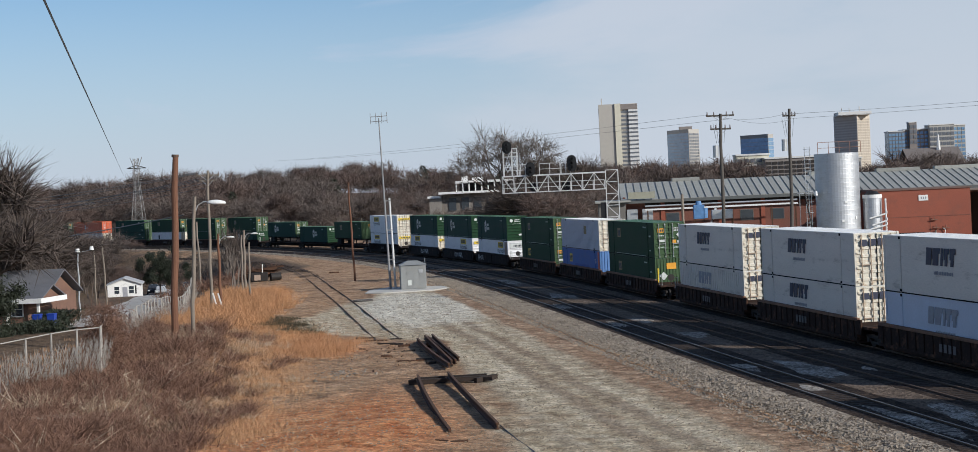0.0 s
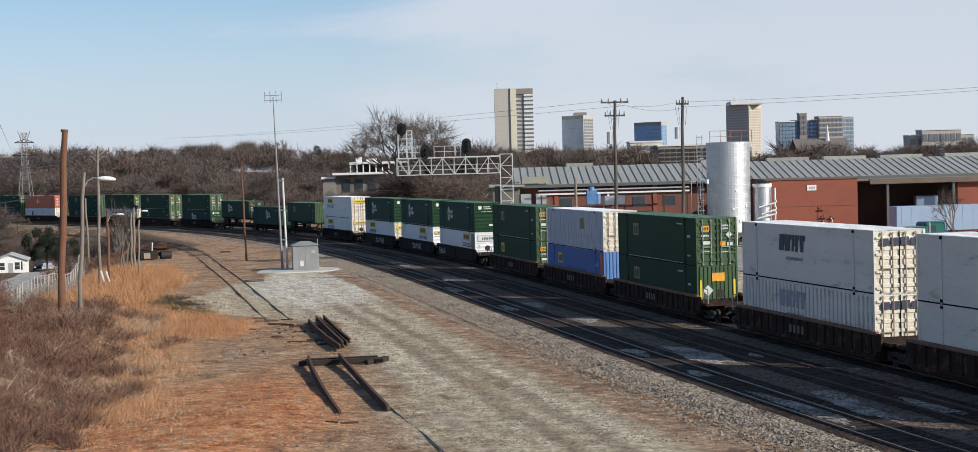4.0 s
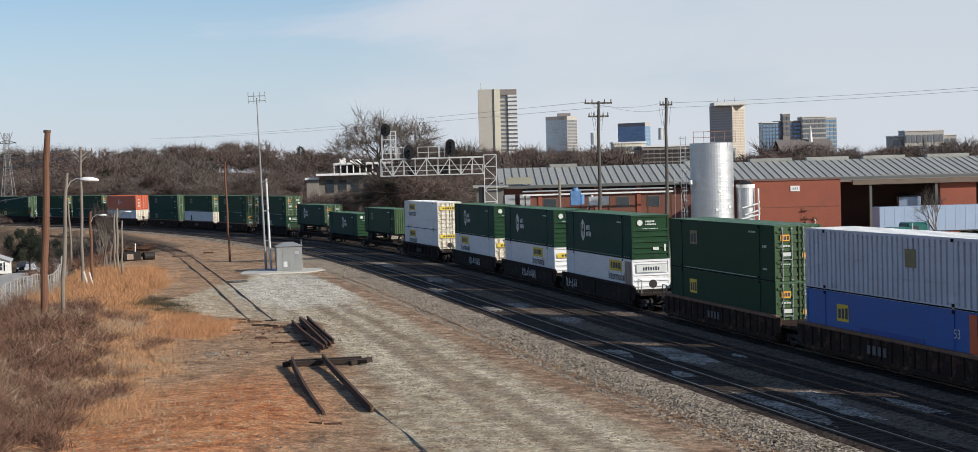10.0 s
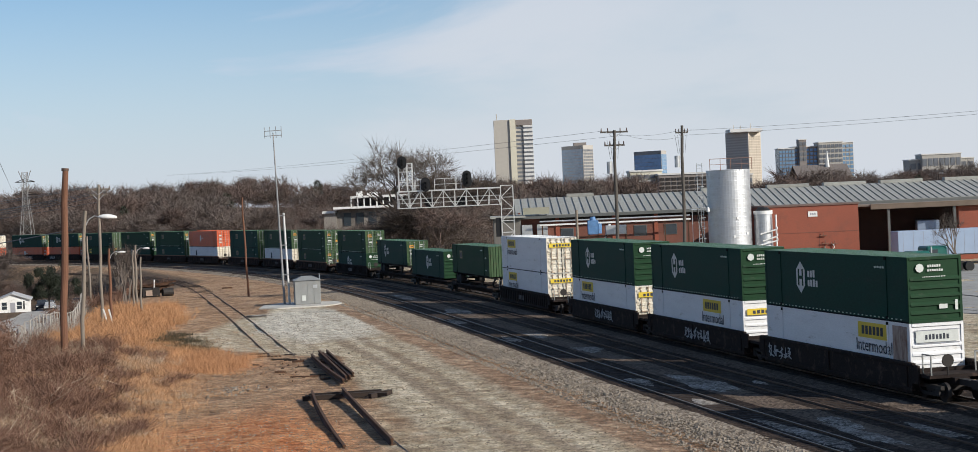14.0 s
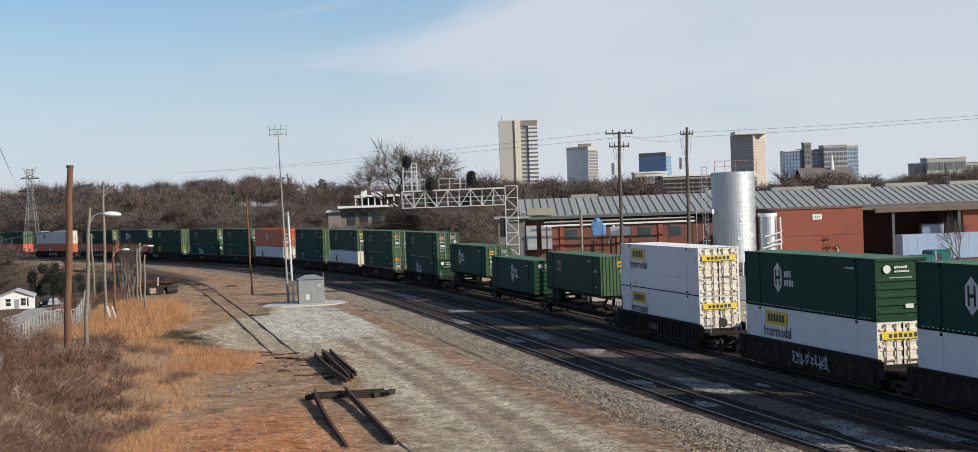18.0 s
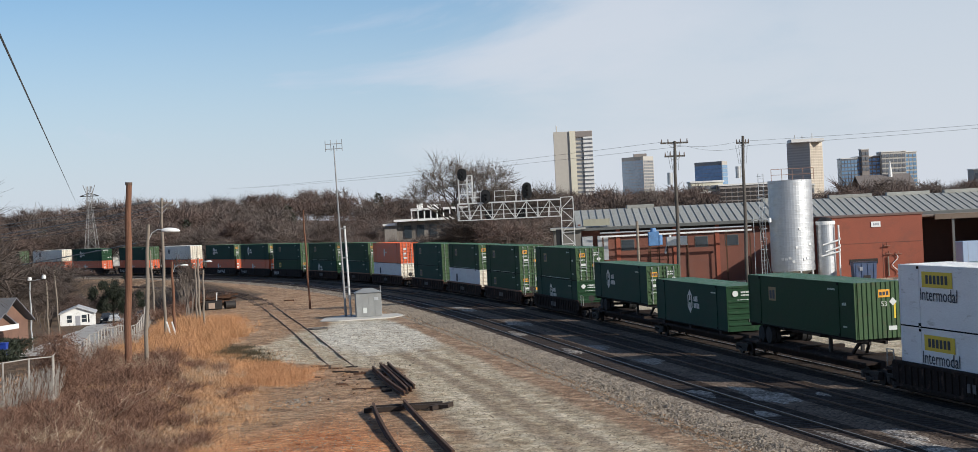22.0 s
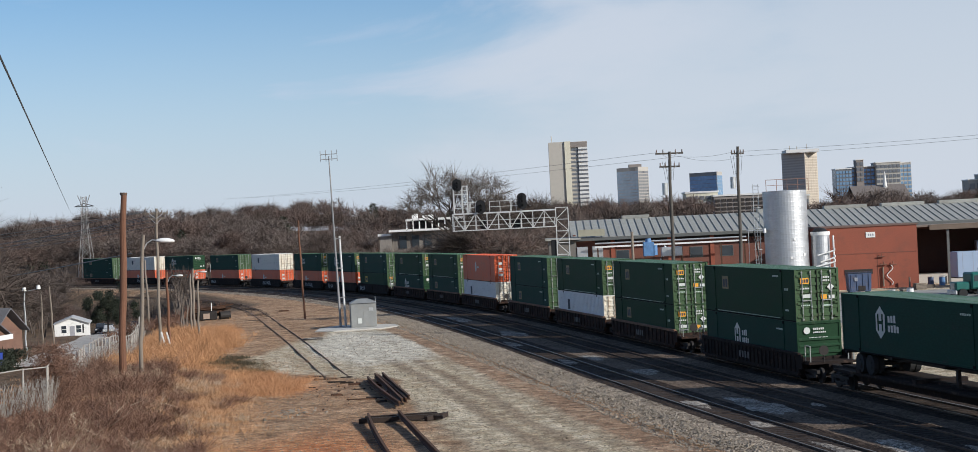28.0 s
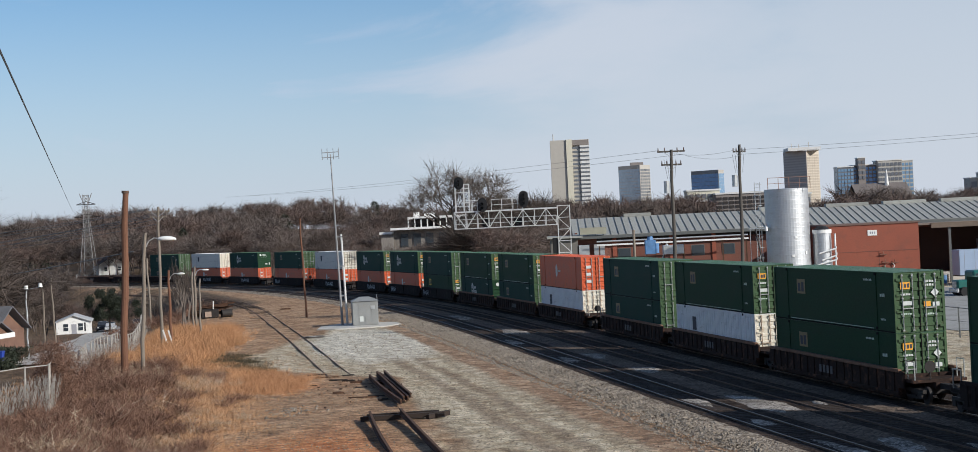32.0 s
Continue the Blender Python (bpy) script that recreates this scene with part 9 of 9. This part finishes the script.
for k, (x, y, h_, w_) in enumerate(((-25.2, 82.0, 3.5, 1.6), (-26.0, 85.6, 2.8, 1.3))):
    g_ = np.random.default_rng(90 + k)
    t_ = thing("vine_clump", "dense clump of dead brown vines on the fence", "shrub", Matrix.Translation((x, y, ground_z(x, y))))
    n_ = 3800
    p_ = g_.normal(size=(n_, 3)) * [w_ * 0.36, w_ * 0.36, h_ * 0.28] + [0, 0, h_ * 0.5]
    p_[:, 2] = np.clip(p_[:, 2], 0, h_)
    V_, F_ = slivers(p_, g_.normal(size=(n_, 3)) * 0.32, np.full(n_, 0.014), g_)
    part("vines", np_mesh("vines", V_, F_, BRUSH), None, t_)

# loose stones in the yard and on the ballast shoulder
tufts("brush_edge_grass", "pale dry grass mixed into the brush's edge", [(-27, 110), (-21, 84), (-17, 62), (-12.5, 62), (-16.5, 84), (-20, 106)], 2600, 9, 0.5, 0.013, 0.35, STRAWP, 41, -0.1, 0.8)
_sv = np.array([(1, 0, 0), (-1, 0, 0), (0, 1, 0), (0, -1, 0), (0, 0, 1), (0, 0, -1)], float)
_sf = np.array([(0, 2, 4), (2, 1, 4), (1, 3, 4), (3, 0, 4), (2, 0, 5), (1, 2, 5), (3, 1, 5), (0, 3, 5)])


def stones(name, label, xs, ys, size, material, seed):
    """Angular chips of stone strewn at the places given."""
    g = np.random.default_rng(seed)
    zs = height(xs, ys)
    off, _ = to_line(xs, ys)
    zs = np.where((off > -12.6) & (off < -9.8), -0.1, zs)
    n = len(xs)
    sz = size * (0.45 + 1.3 * g.random(n) ** 2)
    v = _sv[None] * (1 + 0.3 * g.normal(size=(n, 6, 3))) + 0.28 * g.normal(size=(n, 6, 3))
    v = v * sz[:, None, None] * np.stack([np.ones(n), g.uniform(0.6, 1.1, n), np.full(n, 0.65)], -1)[:, None, :]
    a = g.random(n) * 6.28
    c, sn = np.cos(a)[:, None], np.sin(a)[:, None]
    V = np.stack([v[:, :, 0] * c - v[:, :, 1] * sn + xs[:, None], v[:, :, 0] * sn + v[:, :, 1] * c + ys[:, None], v[:, :, 2] + (zs + sz * 0.2)[:, None]], -1)
    F = _sf[None] + (np.arange(n) * 6)[:, None, None]
    tagged(new(name, np_mesh(name, V.reshape(-1, 3), F.reshape(-1, 3), material)), label, "stones", kind="stuff")


_g5 = np.random.default_rng(55)
_ss = _g5.uniform(-30, 115, 34000)
_so = -9.6 - 3.6 * _g5.random(34000) ** 1.15
_bx, _by, _ = line_at(_ss, _so)
stones("ballast_stones", "loose tan ballast stones on the shoulder", _bx, _by, 0.05, STONE, 1)
_yy = 56 + 95 * _g5.random(22000) ** 1.5
_yx = _g5.uniform(-20, 9, 22000) - 0.1 * (_yy - 60)
_yo, _ = to_line(_yx, _yy)
_yx, _yy = _yx[_yo < -12.8], _yy[_yo < -12.8]
stones("yard_stones", "scattered small stones in the yard", _yx, _yy, 0.034, STONEG, 2)
_wx = np.r_[_g5.normal(-14.0, 0.7, 240), _g5.normal(-12.0, 1.0, 60)]
_wy = np.r_[_g5.normal(87.2, 1.6, 240), _g5.normal(107.0, 1.8, 60)]
stones("rubble", "pale broken concrete rubble in the dirt", _wx[::2], _wy[::2], 0.08, STONE, 3)
stones("yard_litter", "pale broken blocks and litter beside the dumpster", np.r_[_g5.uniform(27, 42, 70), _g5.normal(36, 2, 30)], np.r_[_g5.normal(171.5, 0.7, 70), _g5.normal(172, 1.2, 30)], 0.11, WPAINT, 6)
_dx2, _dy2 = _g5.normal(-12.5, 2.2, 60), _g5.normal(98, 3.5, 60)
stones("clods", "dark lumps of dirt and rotten timber", _dx2, _dy2, 0.07, RUSTM, 4)

# ---- the town on the horizon ----
def tower(name, label, x0, x1, xm, y, z1, left_m, right_m, storeys, left="plain", right="bands", depth=30, left_g=TGLD, right_g=TGLD):
    """An office tower seen on its corner: a left face and a right face meeting at xm, with recessed window bands."""
    t = thing(name, label, "tower", kind="")
    zb = -2.0
    bm = bmesh.new()
    lo = [(x0, y + depth), (xm, y), (x1, y + depth * 0.7), (x0 + (x1 - xm), y + depth * 1.7)]
    v0 = [bm.verts.new((px, py, zb)) for px, py in lo]
    v1 = [bm.verts.new((px, py, z1)) for px, py in lo]
    bm.faces.new(v1)
    for i in range(4):
        bm.faces.new((v0[i], v0[(i + 1) % 4], v1[(i + 1) % 4], v1[i]))
    part("core", bm, left_m, t)
    for side, style, mm, gg, a, b in (("l", left, left_m, left_g, lo[0], lo[1]), ("r", right, right_m, right_g, lo[1], lo[2])):
        a, b = Vector((*a, 0)), Vector((*b, 0))
        d = b - a
        nrm = Vector((d.y, -d.x, 0)).normalized()
        m = Matrix((( d.x, -nrm.x, 0, a.x + nrm.x * 0.4), (d.y, -nrm.y, 0, a.y + nrm.y * 0.4), (0, 0, 1, 0), (0, 0, 0, 1)))
        part("facade", bx(0.0, 1.0, 0.2, 0.38, zb, z1, m=m), mm, t)
        st = (z1 - 18) / storeys
        for k in range(storeys):
            z = 14 + k * st
            if style == "plain":
                continue
            if style == "bands":
                part("window_band", bx(0.03, 0.97, 0.0, 0.22, z + st * 0.1, z + st * 0.6, m=m), gg, t)
            elif style == "grid":
                for j in range(5):
                    part("window", bx(0.04 + j * 0.19, 0.19 + j * 0.19, 0.0, 0.22, z + st * 0.15, z + st * 0.8, m=m), gg, t)
            elif style == "glass":
                part("glass_band", bx(0.01, 0.99, 0.0, 0.22, z + 0.15, z + st - 0.15, m=m), gg, t)
    return t


# tall tower with a blank side, a cream corner column and white banded floors
T1 = thing("office_tower", "tall cream tower with white horizontal window bands", "tower")
Y1, H1 = 1800, 98.2
# greyer than the cream column: the left face's shade is in its colour
part("blank_side", bx(15.4, 33, Y1, Y1 + 34, -2, H1), TOWC, T1)
part("corner_column", bx(33, 39.5, Y1 - 1.5, Y1 + 33, -2, H1 + 0.3), TOWL, T1, "smooth cream column")
part("dark_bay", bx(39.5, 48, Y1 + 1, Y1 + 33, -2, H1 - 0.3), TOWC, T1)
part("banded_side", bx(48, 58.3, Y1 - 0.5, Y1 + 33, -2, H1), TOWW, T1)
for k in range(17):
    z = 16 + k * 4.5
    part("window_band", bx(39.7, 47.8, Y1 + 0.6, Y1 + 1.1, z, z + 2.1), TGLD, T1)
    part("window_band", bx(48.2, 58.1, Y1 - 0.9, Y1 - 0.4, z, z + 1.6), TGLD, T1)
part("plant_room", bx(39.7, 58.0, Y1 - 0.7, Y1 + 20, H1 - 6.5, H1 - 0.5), TOWB, T1)
part("mast", tb((19, Y1 + 4, H1), (19, Y1 + 4, H1 + 7), 0.5, n=6), TOWC, T1)
T2 = tower("office_tower", "mid-rise tower with a blue glass face and cream side", 90.9, 125.5, 113.0, 1800, 66.6, TGLD, TOWG, 14, "glass", "grid", 26, TGLC, TGLD)
part("plant_room", bx(104, 118, 1812, 1825, 66, 70), TOWB, T2)
tower("office_tower", "low wide office block clad in blue glass", 171.6, 207.0, 199.5, 1800, 57.0, TGLD, TOWG, 9, "glass", "glass", 22, TGLB, TGLA)
T4 = tower("office_tower", "brown and tan tower with a white top band", 276.0, 314.0, 297.0, 1800, 73.6, TOWT, TOWS, 19, "bands", "grid", 28, TOWU, TOWV)
part("top_band", bx(277, 313, 1799, 1832, 73.2, 77.0), TOWW, T4, "white parapet band")
for x in (283, 291, 302):
    part("rooftop_aerial", tb((x, 1812, 77), (x, 1812, 81 + (x % 3)), 0.4, n=6), TOWC, T4)


def block(name, label, x0, x1, y, d, z1, wall_, glass_, rows_, cols_, base=0.0):
    """A plain town building with a grid of recessed windows."""
    b = thing(name, label, "building")
    part("wall", bx(x0, x1, y, y + d, base - 3, z1), wall_, b)
    part("parapet", bx(x0 - 0.5, x1 + 0.5, y - 0.5, y + d, z1, z1 + 0.8), TOWW, b)
    w, h = (x1 - x0) / cols_, (z1 - base - 4) / rows_
    for r in range(rows_):
        for c in range(cols_):
            part("window", shared(("win", glass_.name, round(w, 2), round(h, 2)), lambda: to_mesh("window", bx(0.12 * w, 0.88 * w, -0.35, 0.1, 0.15 * h, 0.8 * h), glass_)), None, b, m=Matrix.Translation((x0 + c * w, y, base + 3 + r * h)))
    return b


block("town_block", "blue glass town office block", 275.5, 290, 1500, 20, 45.4, TGLD, TGLA, 8, 5, 14)
block("town_block", "grey-blue office block with a taller core", 289.5, 312, 1505, 20, 46.5, TOWB, TGLB, 8, 6, 14)
block("town_block", "dark rooftop core of the office block", 294.3, 301, 1500, 12, 53.0, TOWB, TGLD, 4, 2, 30)
block("town_block", "pale new office block with a framed facade", 312, 334, 1498, 22, 49.6, TOWG, TGLD, 7, 6, 14)
block("town_block", "pale glass wing of the office block", 334, 345, 1503, 20, 48.8, TOWG, TGLA, 8, 3, 14)
block("town_block", "low white town building on the ridge", 326, 355, 1200, 18, 29.2, TOWG, TGLD, 2, 7, 8)
block("town_block", "grey lower wing of a town building", 318, 366, 1205, 18, 25.6, TOWG, TGLD, 2, 9, 8)
block("parking_deck", "dark concrete parking deck with open floors", 87, 111, 800, 22, 18.3, TOWB, SHADE, 4, 8, 6)
block("town_block", "pale low block beyond the factory", 74, 90, 810, 18, 20.6, TOWL, TGLD, 3, 5, 8)
block("town_block", "white low shed among trees", 41, 58, 640, 14, 13.5, TOWG, TGLD, 1, 5, 6)
block("town_block", "brown brick block among bare trees", 60, 72, 700, 14, 14.5, BRICK2, TGLD, 2, 4, 6)
block("town_block", "tan low block among bare trees", 118, 150, 900, 18, 17.5, TOWG, TGLD, 2, 8, 6)


def church():
    c = thing("church", "large dark-roofed brick church with a white spire", "church")
    part("nave", bx(175, 205, 900, 925, 0, 15.5), mat("brick_far", (0.14, 0.095, 0.08), 0.9, var=0.2, scale=0.1), c)
    bm = bmesh.new()
    gable(bm, 176, 204, 899, 926, 15.4, 6.2, 1.2, "x", 0.5)
    part("roof", bm, mat("church_brown_roof", (0.17, 0.145, 0.13), 0.9, var=0.2, scale=0.2), c)
    part("transept", bx(186, 196, 896, 900, 0, 16), MATS["brick_far"], c)
    sp = part("spire", tb((194, 910, 18), (194, 910, 29), 1.5, 0.25, n=8), TOWW, c, "white spire")
    for x in range(177, 203, 4):
        part("window", bx(x, x + 1.2, 899.6, 899.9, 9, 14), TGLD, c)


church()


def white_block():
    b = thing("white_building", "white flat-roofed building with a row of open bays", "building")
    part("roof_slab", bx(-27, -8.5, 329.4, 345, 11.15, 11.6), WPAINT, b)
    # recess behind the columns is coloured near black for its shade
    part("upper_wall", bx(-26.5, -9, 334, 344, 9.5, 11.15), SHADE, b)
    part("deck", bx(-30.5, -8.5, 329.5, 345, 9.05, 9.5), WPAINT, b)
    for x in np.arange(-26.8, -8.5, 1.3):
        part("column", bx(x - 0.12, x + 0.12, 329.7, 330.0, 9.5, 11.15), WPAINT, b)
    # lower walls: their shade is put into a darker concrete colour
    part("lower_wall", bx(-30, -9, 331.5, 345, 2, 9.05), mat("shaded_concrete_wall", (0.24, 0.215, 0.19), 0.9, var=0.35, scale=0.3, fine=3, bump=0.1, dirt=(0.1, 0.085, 0.07), dirt_amt=0.5), b)
    part("low_wing", bx(-32.6, -30.05, 331, 340, 2, 8.3), MATS["shaded_concrete_wall"], b)
    for x in np.arange(-28.6, -9.5, 2.6):
        part("window", bx(x, x + 1.5, 331.3, 331.48, 5.6, 8.2), WINDG, b)
    part("low_roof", bx(-32.9, -30.2, 330.6, 340, 8.3, 8.75), WPAINT, b)
    for x in (-26.0, -23.8, -22.6):
        part("roof_unit", bx(x, x + 1.1, 334, 336, 11.6, 12.3 + 0.3 * (x < -25)), WPAINT, b)


white_block()


def gable_shed(x, y, z, rz, w, d, h, wall_, label):
    s = thing("hillside_house", label, "house", pose(x, y, z, 0, 0, rz), group="hillside houses")
    part("wall", bx(-w / 2, w / 2, 0, d, -3, h), wall_, s)
    bm = bmesh.new()
    gable_end(bm, -w / 2, w / 2, 0, h, w * 0.28)
    part("gable_wall", bm, wall_, s)
    bm = bmesh.new()
    gable(bm, -w / 2, w / 2, 0, d, h + 0.03, w * 0.29)
    part("roof", bm, SHING, s)
    for xx in (-w * 0.25, w * 0.25):
        window(s, xx, -0.03, h * 0.35, 0.9, 1.2)


for x, y, rz, wl in ((-92, 470, 12, WPAINT), (-75, 500, -20, CREAM), (-128, 480, 25, WPAINT), (-52, 520, 10, BRICK2), (-30, 480, -8, WPAINT), (-108, 540, 0, CREAM)):
    gable_shed(x, y, ground_z(x, y), rz, 8, 10, 3.2, wl, "small house half hidden among bare trees")


PYL = mat("pylon_dull_steel", (0.26, 0.25, 0.24), 0.7, 0.2, var=0.2, scale=0.5, bump=0.0)


def lattice_tower():
    t = thing("lattice_pylon", "grey steel lattice power pylon among trees", "pylon", pose(-118.2, 420, 2.0))
    top = 20.2
    for sx in (-1, 1):
        for sy in (-1, 1):
            bm = bmesh.new()
            beam(bm, (sx * 2.6, sy * 2.6, -8), (sx * 0.65, sy * 0.65, 13), 0.13)
            beam(bm, (sx * 0.65, sy * 0.65, 13), (sx * 0.6, sy * 0.6, top), 0.12)
            part("leg", bm, PYL, t)
    zs = [-8, -3.5, 0.5, 4, 7, 9.6, 12, 14, 16, 18, 20]
    for za, zb in zip(zs, zs[1:]):
        wa = 2.6 + (0.65 - 2.6) * (za + 8) / 21 if za < 13 else 0.62
        wb = 2.6 + (0.65 - 2.6) * (zb + 8) / 21 if zb < 13 else 0.62
        for sy in (-1, 1):
            for p_, q_ in (((-wa, sy * wa, za), (wb, sy * wb, zb)), ((wa, sy * wa, za), (-wb, sy * wb, zb)), ((-wb, sy * wb, zb), (wb, sy * wb, zb))):
                bm = bmesh.new()
                beam(bm, p_, q_, 0.08)
                part("brace", bm, PYL, t)
    for z, w in ((17.6, 2.5), (14.3, 3.3)):
        for sx in (-1, 1):
            bm = bmesh.new()
            beam(bm, (0, 0, z), (sx * w, 0, z), 0.2)
            beam(bm, (0, 0, z + 0.8), (sx * w, 0, z), 0.15)
            part("crossarm", bm, IRON, t)
    for sx in (-1, 1):
        bm = bmesh.new()
        beam(bm, (sx * 0.6, 0, 17.8), (sx * 1.6, 0, top + 0.3), 0.15)
        part("horn", bm, PYL, t)


lattice_tower()

# ties last: one by one where the camera passes nearest
ties(near_track, NEAR_OFF, -40, 240, (-26, 100))
ties(mid_track, MID_OFF, -40, 240, (-22, 60))
ties(far_track, TRAIN_OFF, -40, 240, (900, 901))


def motions():
    """The train rolls along its line at a steady pace."""
    for ob, s0, z in RIDERS:
        rows = []
        for k in range(17):
            t = k * 2.0
            x, y, th = line_at(s0 - SPEED * t, TRAIN_OFF)
            rows.append((t, pose(x, y, z, 0, 0, math.degrees(th) - 90)))
        walk(ob, rows)


motions()
